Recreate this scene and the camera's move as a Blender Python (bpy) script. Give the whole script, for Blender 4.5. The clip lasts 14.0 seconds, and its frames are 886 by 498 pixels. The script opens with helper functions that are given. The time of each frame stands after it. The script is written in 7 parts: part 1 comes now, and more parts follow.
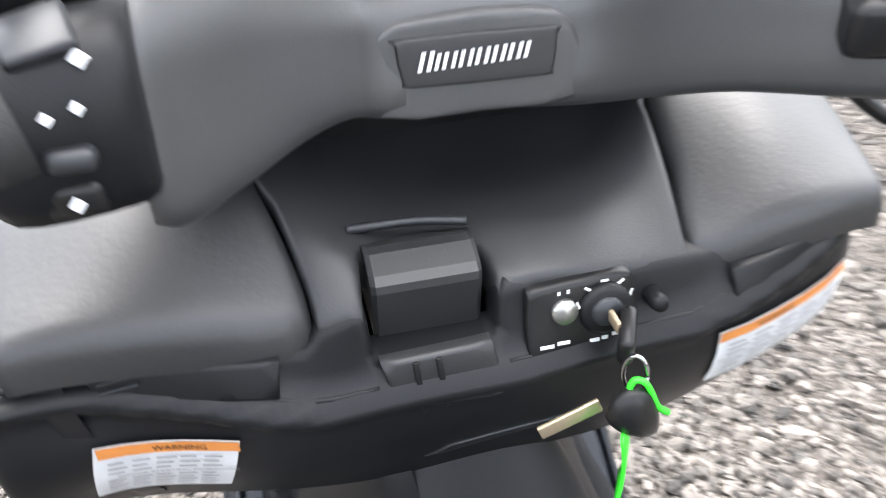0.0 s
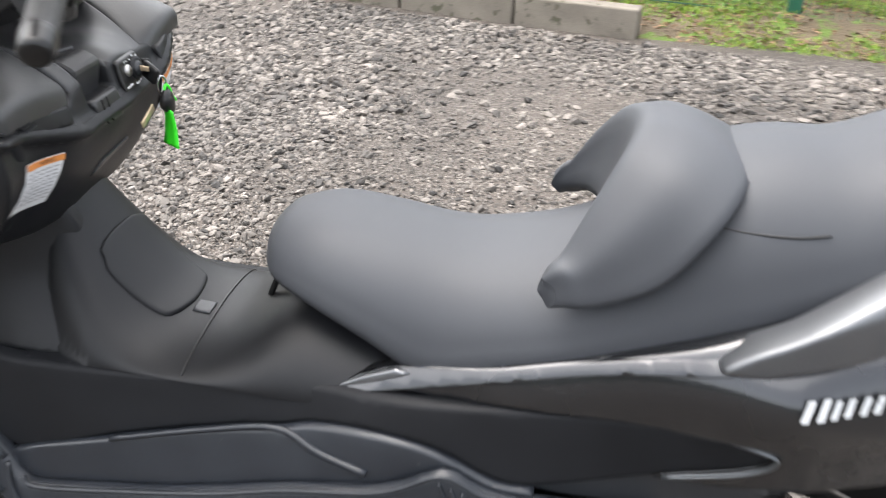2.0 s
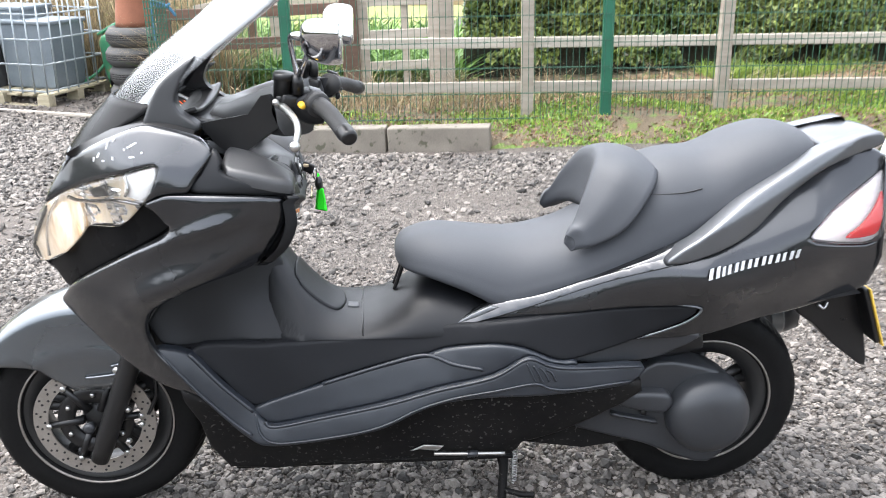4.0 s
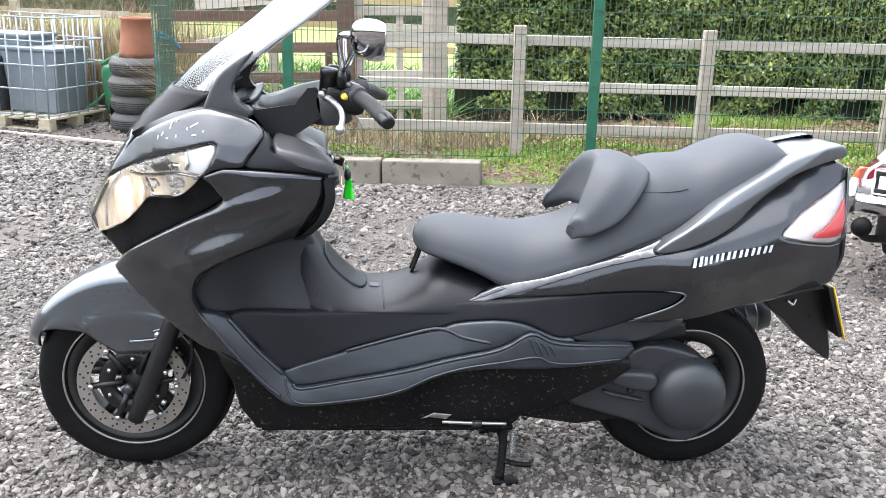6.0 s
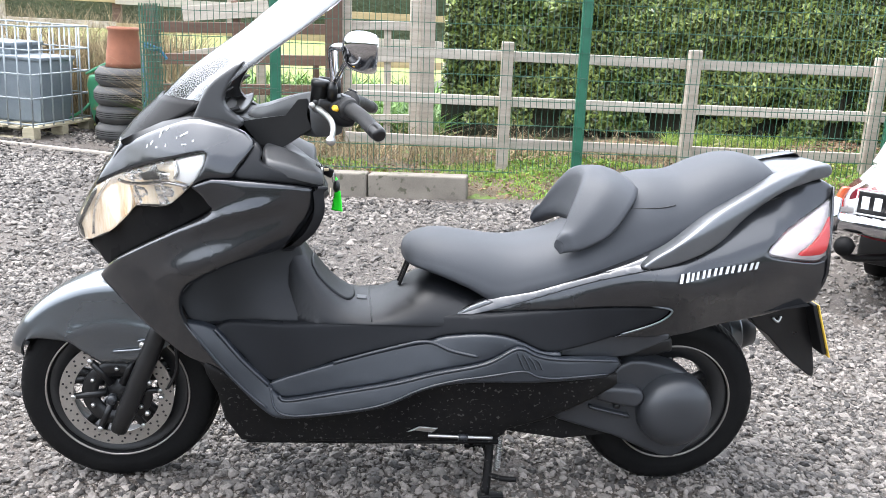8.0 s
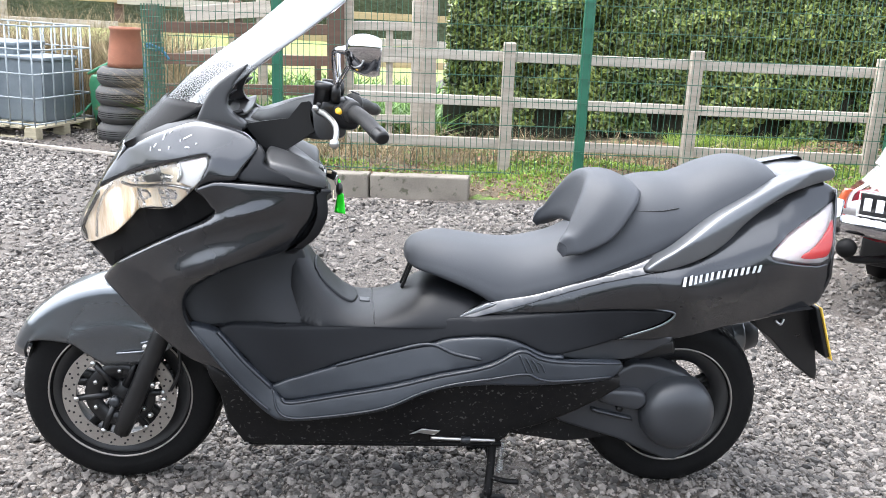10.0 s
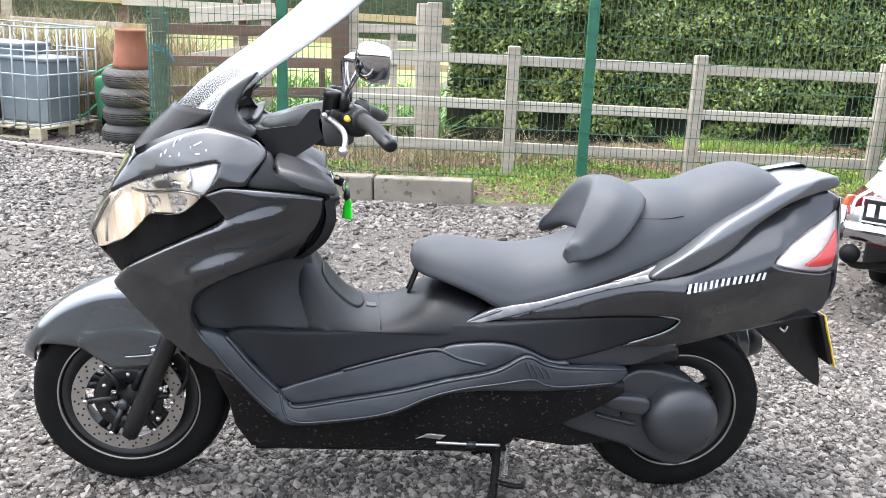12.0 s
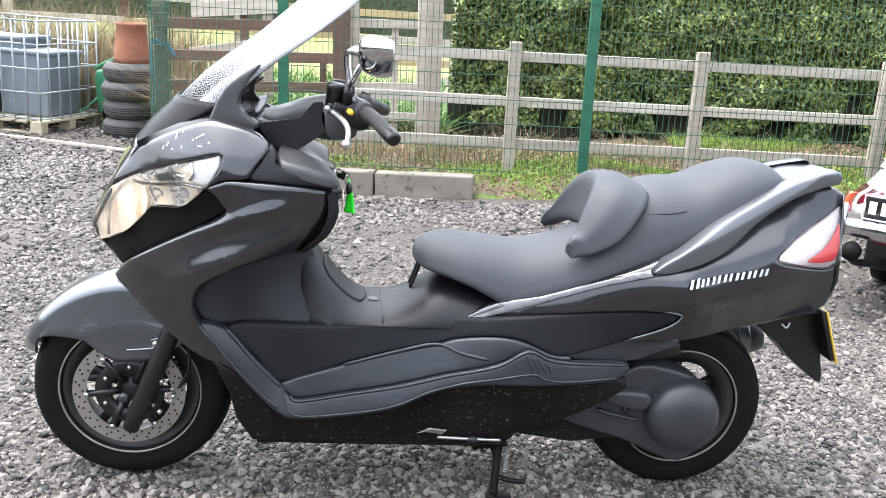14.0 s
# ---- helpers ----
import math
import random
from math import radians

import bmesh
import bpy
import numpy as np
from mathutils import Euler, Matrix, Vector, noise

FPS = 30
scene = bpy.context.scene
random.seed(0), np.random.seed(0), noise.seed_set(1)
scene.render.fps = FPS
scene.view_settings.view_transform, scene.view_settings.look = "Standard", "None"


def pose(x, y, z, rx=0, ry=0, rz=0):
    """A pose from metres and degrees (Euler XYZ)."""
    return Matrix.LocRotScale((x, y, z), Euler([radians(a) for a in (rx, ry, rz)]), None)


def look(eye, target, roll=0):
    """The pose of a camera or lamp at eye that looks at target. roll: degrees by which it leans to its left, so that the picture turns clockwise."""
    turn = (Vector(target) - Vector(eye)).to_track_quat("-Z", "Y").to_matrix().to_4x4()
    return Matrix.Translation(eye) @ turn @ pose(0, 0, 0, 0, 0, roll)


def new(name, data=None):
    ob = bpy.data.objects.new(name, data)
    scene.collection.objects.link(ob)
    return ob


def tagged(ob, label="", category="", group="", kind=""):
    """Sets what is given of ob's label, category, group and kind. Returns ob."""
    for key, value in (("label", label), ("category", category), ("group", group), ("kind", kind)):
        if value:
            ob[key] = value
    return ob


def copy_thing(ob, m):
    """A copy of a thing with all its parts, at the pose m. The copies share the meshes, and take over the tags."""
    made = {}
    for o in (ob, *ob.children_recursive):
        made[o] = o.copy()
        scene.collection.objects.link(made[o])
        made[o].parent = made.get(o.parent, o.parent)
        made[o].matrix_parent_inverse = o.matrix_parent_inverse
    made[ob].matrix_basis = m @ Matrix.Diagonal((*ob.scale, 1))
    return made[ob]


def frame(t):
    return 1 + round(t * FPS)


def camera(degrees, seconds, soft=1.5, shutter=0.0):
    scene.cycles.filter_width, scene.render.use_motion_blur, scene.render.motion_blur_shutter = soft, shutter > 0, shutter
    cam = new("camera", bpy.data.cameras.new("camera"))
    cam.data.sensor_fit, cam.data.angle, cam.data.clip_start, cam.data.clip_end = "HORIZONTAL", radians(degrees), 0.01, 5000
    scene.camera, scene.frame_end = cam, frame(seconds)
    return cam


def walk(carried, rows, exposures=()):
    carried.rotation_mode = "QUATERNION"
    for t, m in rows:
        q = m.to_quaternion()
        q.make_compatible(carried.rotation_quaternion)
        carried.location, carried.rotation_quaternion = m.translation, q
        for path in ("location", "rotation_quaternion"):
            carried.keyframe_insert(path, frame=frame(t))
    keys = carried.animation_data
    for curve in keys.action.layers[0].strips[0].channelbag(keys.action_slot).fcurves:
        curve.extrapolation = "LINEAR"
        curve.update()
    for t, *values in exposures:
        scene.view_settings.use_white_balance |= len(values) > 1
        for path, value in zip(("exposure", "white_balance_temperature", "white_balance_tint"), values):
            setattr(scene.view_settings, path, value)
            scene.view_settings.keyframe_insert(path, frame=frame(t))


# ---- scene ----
cam = camera(53.6, 14.0, soft=0.65, shutter=0.6)
PATH = [
    (0, (0.921, -0.124, 1.244), (-0.669, 0.214, 0.079), -2.1),
    (0.3, (0.953, -0.22, 1.29), (-0.535, 0.448, 0.132), -0.6),
    (0.5, (0.994, -0.291, 1.314), (-0.391, 0.575, 0.159), -0.9),
    (0.7, (1.047, -0.358, 1.314), (-0.215, 0.688, 0.169), 1.2),
    (1, (1.183, -0.47, 1.28), (0.084, 0.802, 0.197), 3.0),
    (1.5, (1.211, -0.754, 1.271), (0.693, 0.886, 0.251), 6.0),
    (2, (1.154, -1.109, 1.332), (0.946, 0.623, 0.355), 5.1),
    (2.5, (1.078, -1.366, 1.409), (1.02, 0.407, 0.486), 4.8),
    (3, (0.996, -1.633, 1.441), (0.952, 0.208, 0.66), 4.7),
    (3.5, (0.837, -1.905, 1.441), (0.794, -0.045, 0.707), 1.4),
    (4, (0.736, -2.084, 1.442), (0.875, -0.207, 0.767), 0.2),
    (4.2, (0.71, -2.162, 1.428), (0.851, -0.274, 0.782), 0.5),
    (6.5, (0.608, -2.374, 1.352), (0.816, -0.462, 0.804), 3.1),
    (7, (0.604, -2.369, 1.345), (0.824, -0.454, 0.813), 3.0),
    (7.5, (0.603, -2.369, 1.343), (0.829, -0.457, 0.802), 3.4),
    (8, (0.601, -2.373, 1.351), (0.831, -0.457, 0.824), 3.7),
    (10.5, (0.592, -2.371, 1.36), (0.818, -0.455, 0.832), 3.8),
    (11, (0.586, -2.374, 1.364), (0.813, -0.457, 0.84), 4.1),
    (11.5, (0.585, -2.382, 1.372), (0.809, -0.466, 0.844), 4.0),
    (12, (0.581, -2.384, 1.376), (0.804, -0.467, 0.85), 4.0),
    (12.5, (0.575, -2.397, 1.378), (0.792, -0.479, 0.851), 3.9),
    (13, (0.579, -2.386, 1.376), (0.8, -0.473, 0.838), 4.2),
    (13.5, (0.581, -2.38, 1.37), (0.804, -0.466, 0.835), 4.3),
    (14, (0.575, -2.38, 1.369), (0.799, -0.465, 0.835), 4.3),
]
walk(cam, [(t, look(eye, target, roll)) for t, eye, target, roll in PATH], exposures=[(0.0, 2.85, 6500, 10), (0.6, 2.75, 6700, 10), (1.0, 2.33, 6850, 10), (1.5, 2.08, 6850, 10), (2.0, 2.26, 6700, 10), (2.5, 2.48, 6550, 10), (3.0, 2.46, 6450, 10), (4.0, 2.48, 6350, 10), (6.5, 2.44, 6200, 10), (14.0, 2.44, 6200, 10)])

# ---- light: an even, bright overcast sky ----
SUN_UP, SUN_TURN = radians(70), radians(290)
world = bpy.data.worlds.new("overcast_sky")
scene.world = world
world.use_nodes = True
wn, wl = world.node_tree.nodes, world.node_tree.links
sky = wn.new("ShaderNodeTexSky")
sky.sky_type, sky.sun_disc, sky.sun_elevation, sky.sun_rotation = "NISHITA", False, SUN_UP, SUN_TURN
sky.air_density, sky.dust_density, sky.ozone_density = 1.0, 4.0, 1.0
pale = wn.new("ShaderNodeHueSaturation")
pale.inputs["Saturation"].default_value = 0.34
wl.new(sky.outputs["Color"], pale.inputs["Color"])
wl.new(pale.outputs["Color"], wn["Background"].inputs["Color"])
wn["Background"].inputs["Strength"].default_value = 0.15
sun = new("sun", bpy.data.lights.new("sun", "SUN"))
sun.data.energy, sun.data.angle, sun.data.color = 0.78, radians(118), (1.0, 0.98, 0.95)
sun.matrix_world = look((-1.4, 0.75, 6.3), (0.6, 0.0, 0.3))
scene.view_settings.exposure = 2.1

# ---- materials ----
def shader(name):
    m = bpy.data.materials.new(name)
    m.use_nodes = True
    return m, m.node_tree.nodes, m.node_tree.links, m.node_tree.nodes["Principled BSDF"]


def surf(name, a, b=None, rough=0.5, metal=0.0, big=6.0, fine=90.0, bump=0.1, coat=0.0, spots=None, spot_size=40.0, spot_cut=0.62,
         per="none", spec=0.5, vary=0.15, stretch=(1, 1, 1), rough_vary=0.12, depth=0.004, coat_rough=0.06, least=None):
    """A surface of two colours mixed at two scales, with fine relief, uneven gloss and, if given, specks of a third colour."""
    m, n, l, p = shader(name)
    b = b or tuple(c * 0.7 for c in a)
    where = n.new("ShaderNodeTexCoord")
    grid = n.new("ShaderNodeMapping")
    grid.inputs["Scale"].default_value = stretch
    l.new(where.outputs["Object"], grid.inputs["Vector"])
    n1, n2 = n.new("ShaderNodeTexNoise"), n.new("ShaderNodeTexNoise")
    for nn, s in ((n1, big), (n2, fine)):
        nn.inputs["Scale"].default_value, nn.inputs["Detail"].default_value = s, 5
        l.new(grid.outputs["Vector"], nn.inputs["Vector"])
    add = n.new("ShaderNodeMath")
    add.operation = "MULTIPLY_ADD"
    l.new(n2.outputs["Fac"], add.inputs[0])
    add.inputs[1].default_value = 0.5
    l.new(n1.outputs["Fac"], add.inputs[2])
    span = n.new("ShaderNodeMapRange")
    span.inputs["From Min"].default_value, span.inputs["From Max"].default_value = 0.5, 1.0
    l.new(add.outputs[0], span.inputs["Value"])
    mix = n.new("ShaderNodeMix")
    mix.data_type = "RGBA"
    mix.inputs["A"].default_value, mix.inputs["B"].default_value = (*a, 1), (*b, 1)
    l.new(span.outputs["Result"], mix.inputs["Factor"])
    colour = mix.outputs["Result"]
    if per != "none":
        if per == "island":
            source = n.new("ShaderNodeNewGeometry").outputs["Random Per Island"]
        else:
            source = n.new("ShaderNodeObjectInfo").outputs["Random"]
        hsv = n.new("ShaderNodeHueSaturation")
        rng = n.new("ShaderNodeMapRange")
        rng.inputs["To Min"].default_value, rng.inputs["To Max"].default_value = least or 1 - vary, 1 + vary
        l.new(source, rng.inputs["Value"])
        l.new(rng.outputs["Result"], hsv.inputs["Value"])
        l.new(colour, hsv.inputs["Color"])
        colour = hsv.outputs["Color"]
    if spots:
        n3, cut = n.new("ShaderNodeTexNoise"), n.new("ShaderNodeMapRange")
        n3.inputs["Scale"].default_value, n3.inputs["Detail"].default_value = spot_size, 6
        l.new(grid.outputs["Vector"], n3.inputs["Vector"])
        cut.inputs["From Min"].default_value, cut.inputs["From Max"].default_value = spot_cut, spot_cut + 0.07
        l.new(n3.outputs["Fac"], cut.inputs["Value"])
        over = n.new("ShaderNodeMix")
        over.data_type = "RGBA"
        l.new(cut.outputs["Result"], over.inputs["Factor"])
        l.new(colour, over.inputs["A"])
        over.inputs["B"].default_value = (*spots, 1)
        colour = over.outputs["Result"]
    l.new(colour, p.inputs["Base Color"])
    gloss = n.new("ShaderNodeMapRange")
    gloss.inputs["To Min"].default_value, gloss.inputs["To Max"].default_value = max(0.02, rough - rough_vary), min(1, rough + rough_vary)
    l.new(n1.outputs["Fac"], gloss.inputs["Value"])
    l.new(gloss.outputs["Result"], p.inputs["Roughness"])
    p.inputs["Metallic"].default_value, p.inputs["Coat Weight"].default_value = metal, coat
    p.inputs["Coat Roughness"].default_value, p.inputs["Specular IOR Level"].default_value = coat_rough, spec
    if bump:
        rel = n.new("ShaderNodeBump")
        rel.inputs["Strength"].default_value, rel.inputs["Distance"].default_value = bump, depth
        l.new(n2.outputs["Fac"], rel.inputs["Height"])
        l.new(rel.outputs["Normal"], p.inputs["Normal"])
    return m


def clear(name, tint=(1, 1, 1), haze=0.0, rough=0.03, film=(0.8, 0.82, 0.84), scuff_sheen=None, ior=1.5):
    """Thin clear plastic or glass: see-through, with a mirror-like sheen and an optional milky haze.
    A white film that grows with height can paint in scuffs and reflected sky together.
    """
    m, n, l, p = shader(name)
    n.remove(p)
    out = n["Material Output"]
    see, shine, milk = n.new("ShaderNodeBsdfTransparent"), n.new("ShaderNodeBsdfGlossy"), n.new("ShaderNodeBsdfDiffuse")
    see.inputs["Color"].default_value = (*tint, 1)
    shine.inputs["Roughness"].default_value = rough
    milk.inputs["Color"].default_value = (*film, 1)
    fres = n.new("ShaderNodeFresnel")
    fres.inputs["IOR"].default_value = ior
    m1, m2 = n.new("ShaderNodeMixShader"), n.new("ShaderNodeMixShader")
    dust = n.new("ShaderNodeTexNoise")
    dust.inputs["Scale"].default_value, dust.inputs["Detail"].default_value = 2.2, 2
    amount = n.new("ShaderNodeMath")
    amount.operation = "MULTIPLY"
    amount.inputs[1].default_value = 2 * haze
    l.new(dust.outputs["Fac"], amount.inputs[0])
    level = amount.outputs[0]
    if scuff_sheen:
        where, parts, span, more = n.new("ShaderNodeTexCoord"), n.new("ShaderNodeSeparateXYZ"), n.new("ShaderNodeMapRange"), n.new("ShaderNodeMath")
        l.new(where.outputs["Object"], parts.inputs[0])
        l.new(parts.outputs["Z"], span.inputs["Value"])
        for key, value in zip(("From Min", "From Max", "To Min", "To Max"), scuff_sheen):
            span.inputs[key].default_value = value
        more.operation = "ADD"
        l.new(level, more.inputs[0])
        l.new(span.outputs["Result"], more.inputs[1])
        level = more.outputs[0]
    l.new(level, m1.inputs[0])
    l.new(see.outputs[0], m1.inputs[1])
    l.new(milk.outputs[0], m1.inputs[2])
    l.new(fres.outputs[0], m2.inputs[0])
    l.new(m1.outputs[0], m2.inputs[1])
    l.new(shine.outputs[0], m2.inputs[2])
    l.new(m2.outputs[0], out.inputs["Surface"])
    return m


PAINT = surf("dark_grey_metallic_paint", (0.0235, 0.0252, 0.0290), (0.033, 0.0350, 0.0395), 0.27, 0.75, 3, 900, 0.01, 1.0, spec=0.5, rough_vary=0.04, coat_rough=0.11)
PAINT_LIGHT = surf("grey_metallic_paint", (0.088, 0.099, 0.110), (0.112, 0.124, 0.136), 0.28, 0.75, 3, 900, 0.01, 1.0, rough_vary=0.05, coat_rough=0.12)
SILVER = surf("silver_paint", (0.135, 0.141, 0.150), (0.10, 0.106, 0.115), 0.36, 0.7, 5, 600, 0.02, 0.45, rough_vary=0.06)
BLACK = surf("black_grained_plastic", (0.0055, 0.0060, 0.0072), (0.0095, 0.0102, 0.0120), 0.45, 0, 9, 700, 0.25, spec=0.29, depth=0.0005)
# aged plastic, its base raised further to stand in for reflected sky
FADED_SKYLIT = surf("faded_skylit_black_plastic", (0.034, 0.0352, 0.037), (0.047, 0.0485, 0.051), 0.42, 0, 7, 700, 0.25, spec=0.75, depth=0.0005)
GREYED = surf("greyed_black_plastic", (0.016, 0.0167, 0.018), (0.024, 0.0248, 0.027), 0.44, 0, 7, 700, 0.25, spec=0.55, depth=0.0005)
SIDE = surf("dull_black_side_plastic", (0.0060, 0.0066, 0.0080), (0.0100, 0.0108, 0.0128), 0.60, 0, 9, 700, 0.25, spec=0.2, depth=0.0005)
LEATHER = surf("leather_grained_black_plastic", (0.017, 0.0176, 0.019), (0.025, 0.0257, 0.0275), 0.44, 0, 9, 260, 0.28, stretch=(1.2, 0.8, 1), spec=0.7, depth=0.0008)
BLACK_DEEP = surf("smooth_black_plastic", (0.006, 0.006, 0.0065), (0.011, 0.011, 0.0115), 0.33, 0, 8, 500, 0.05, spec=0.38, depth=0.0005)
STEP = surf("slate_grey_footboard_plastic", (0.0095, 0.0118, 0.0160), (0.016, 0.0193, 0.0252), 0.36, 0, 9, 300, 0.12, spec=0.55, spots=(0.07, 0.07, 0.07), spot_size=60, spot_cut=0.72, depth=0.0006)
DIRTY = surf("mud_splashed_black_plastic", (0.0035, 0.0035, 0.004), (0.009, 0.0085, 0.008), 0.55, 0, 7, 60, 0.3, spec=0.14, spots=(0.06, 0.057, 0.054), spot_size=95, spot_cut=0.61, depth=0.001)
VINYL = surf("charcoal_seat_vinyl", (0.032, 0.0352, 0.042), (0.042, 0.0460, 0.053), 0.60, 0, 5, 900, 0.3, spec=0.45, rough_vary=0.05, depth=0.0005)
RUBBER = surf("tyre_rubber", (0.0034, 0.0034, 0.0037), (0.0075, 0.0074, 0.0073), 0.6, 0, 14, 160, 0.3, spec=0.11, depth=0.001)
GRIP = surf("grip_rubber", (0.014, 0.014, 0.015), (0.022, 0.022, 0.022), 0.6, 0, 20, 600, 0.5, depth=0.0008)
RIM = surf("satin_black_wheel_paint", (0.015, 0.015, 0.016), (0.028, 0.028, 0.028), 0.4, 0.2, 9, 300, 0.1)
ALLOY = surf("bare_alloy", (0.55, 0.55, 0.54), (0.42, 0.42, 0.41), 0.35, 1, 12, 300, 0.1, depth=0.0005)
DISC = surf("worn_brake_disc_steel", (0.33, 0.305, 0.28), (0.24, 0.22, 0.20), 0.42, 0.7, 14, 250, 0.1, depth=0.0004)
CHROME = surf("chrome", (0.58, 0.58, 0.60), (0.48, 0.48, 0.50), 0.08, 1, 6, 200, 0.01, rough_vary=0.04)
STEEL = surf("galvanised_steel", (0.25, 0.285, 0.30), (0.35, 0.385, 0.40), 0.5, 0.35, 14, 120, 0.1)
ENGINE = surf("dull_black_casing", (0.019, 0.021, 0.024), (0.029, 0.031, 0.035), 0.36, 0.1, 6, 300, 0.12, spec=0.5, depth=0.0006)
LABEL = surf("white_sticker", (0.72, 0.73, 0.74), (0.62, 0.63, 0.65), 0.5, 0, 30, 300, 0)
ORANGE = surf("orange_ink", (0.62, 0.23, 0.05), (0.55, 0.2, 0.05), 0.5, 0, 30, 300, 0)
INK = surf("grey_ink", (0.25, 0.25, 0.26), (0.34, 0.34, 0.35), 0.6, 0, 30, 300, 0)
WHITE_INK = surf("white_ink", (0.75, 0.76, 0.78), (0.62, 0.63, 0.65), 0.5, 0, 30, 300, 0)
GREEN_TAG = surf("fluorescent_green_tag", (0.03, 0.80, 0.02), (0.05, 0.9, 0.04), 0.45, 0, 30, 300, 0)
YELLOW = surf("yellow_plastic", (0.8, 0.48, 0.03), (0.7, 0.4, 0.03), 0.4, 0, 30, 300, 0)
BADGE = surf("silvered_badge", (0.50, 0.51, 0.52), (0.40, 0.41, 0.42), 0.3, 0.4, 30, 300, 0)
RED_LENS = surf("red_lamp_lens", (0.55, 0.02, 0.025), (0.45, 0.02, 0.02), 0.15, 0, 30, 300, 0, 0.8)
AMBER = surf("amber_lens", (0.52, 0.09, 0.025), (0.42, 0.07, 0.025), 0.18, 0, 30, 300, 0, 0.8)
BRASS = surf("worn_brass_key", (0.62, 0.50, 0.34), (0.50, 0.40, 0.28), 0.35, 0.7, 40, 400, 0.05)
REFLECTOR = surf("lamp_reflector", (0.95, 0.90, 0.80), (0.74, 0.58, 0.38), 0.22, 0.55, 9, 60, 0.05, stretch=(3.5, 1, 0.5))
MIRRORED = surf("silvered_lamp_bowl", (0.86, 0.86, 0.87), (0.70, 0.70, 0.71), 0.14, 0.95, 9, 60, 0.02)
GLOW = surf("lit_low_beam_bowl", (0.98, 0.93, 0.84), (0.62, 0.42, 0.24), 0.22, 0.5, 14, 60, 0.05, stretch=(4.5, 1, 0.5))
WHITE_BOWL = surf("white_lamp_bowl", (0.85, 0.83, 0.83), (0.62, 0.60, 0.60), 0.2, 0.25, 14, 60, 0.05, stretch=(1, 1, 4))
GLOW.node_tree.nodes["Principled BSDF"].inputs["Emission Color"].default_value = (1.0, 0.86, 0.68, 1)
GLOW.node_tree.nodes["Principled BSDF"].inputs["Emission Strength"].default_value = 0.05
LENS = clear("clear_lamp_lens", (0.99, 0.98, 0.96), 0.03, 0.02, (0.97, 0.93, 0.85))
# the film whitens upwards: scuffs, and the sky's reflection painted in as milk
SCREEN = clear("scuffed_sheen_windscreen", (0.90, 0.92, 0.93), 0.01, 0.08, (0.38, 0.39, 0.40), (1.105, 1.29, 0.0, 0.86), 1.22)
TAIL_LENS = clear("clear_tail_lens", (0.99, 0.97, 0.97), 0.03, 0.03)
SMOKE = surf("gloss_black_screen_base", (0.006, 0.006, 0.0065), (0.010, 0.010, 0.010), 0.28, 0, 9, 300, 0, 0.0, spec=0.05)
MIRROR = surf("mirror_glass", (0.85, 0.86, 0.87), (0.85, 0.86, 0.87), 0.03, 1, 9, 300, 0, rough_vary=0.0)
DIAL = surf("lit_orange_dial_print", (0.8, 0.10, 0.02), (0.7, 0.08, 0.02), 0.5, 0, 30, 300, 0)
DIAL.node_tree.nodes["Principled BSDF"].inputs["Emission Color"].default_value = (1.0, 0.13, 0.02, 1)
DIAL.node_tree.nodes["Principled BSDF"].inputs["Emission Strength"].default_value = 0.12
PLATE_Y = surf("yellow_plate", (0.75, 0.5, 0.07), (0.66, 0.43, 0.06), 0.4, 0, 30, 300, 0)

DIRT = surf("damp_brown_grit", (0.026, 0.0210, 0.0168), (0.064, 0.052, 0.0425), 0.75, 0, 1.3, 60, 0.8, spots=(0.14, 0.122, 0.107), spot_size=150, spot_cut=0.56, depth=0.01)
STONES = surf("crushed_stone", (0.037, 0.0328, 0.0292), (0.108, 0.0972, 0.0868), 0.7, 0, 1.2, 150, 0.3, per="island", vary=1.6, least=0.18, depth=0.002)
SOIL = surf("leaf_strewn_soil", (0.065, 0.048, 0.030), (0.13, 0.10, 0.062), 0.9, 0, 3, 60, 0.9, spots=(0.08, 0.13, 0.02), spot_size=9, spot_cut=0.53, depth=0.02)
CONCRETE = surf("weathered_concrete", (0.125, 0.110, 0.090), (0.205, 0.184, 0.153), 0.85, 0, 5, 120, 0.5, spots=(0.07, 0.07, 0.045), spot_size=14, spot_cut=0.58, depth=0.003)
GRASS = surf("fresh_grass", (0.16, 0.275, 0.025), (0.24, 0.34, 0.05), 0.6, 0, 4, 60, 0, per="island", vary=0.3)
WEED = surf("broad_weed_leaf", (0.075, 0.16, 0.022), (0.12, 0.22, 0.04), 0.55, 0, 4, 60, 0, per="island", vary=0.3)
DRY = surf("dry_straw_grass", (0.28, 0.22, 0.125), (0.21, 0.16, 0.092), 0.8, 0, 4, 60, 0, per="island", vary=0.55)
LITTER = surf("dead_leaves", (0.16, 0.09, 0.05), (0.24, 0.15, 0.09), 0.8, 0, 4, 60, 0, per="island", vary=0.4)
LEAF = surf("hedge_leaf", (0.052, 0.088, 0.016), (0.155, 0.18, 0.042), 0.36, 0, 1.4, 60, 0, per="island", vary=0.85)
# near-black: the shade between the hedge's twigs is put into the colour
HEDGE_SHADE = surf("shaded_hedge_twigs", (0.014, 0.014, 0.007), (0.03, 0.028, 0.014), 0.9, 0, 9, 60, 0.5, depth=0.02)
WOOD = surf("silvered_softwood", (0.25, 0.212, 0.172), (0.40, 0.355, 0.30), 0.85, 0, 3, 30, 0.5, stretch=(1, 1, 8), per="object", vary=0.15, depth=0.003)
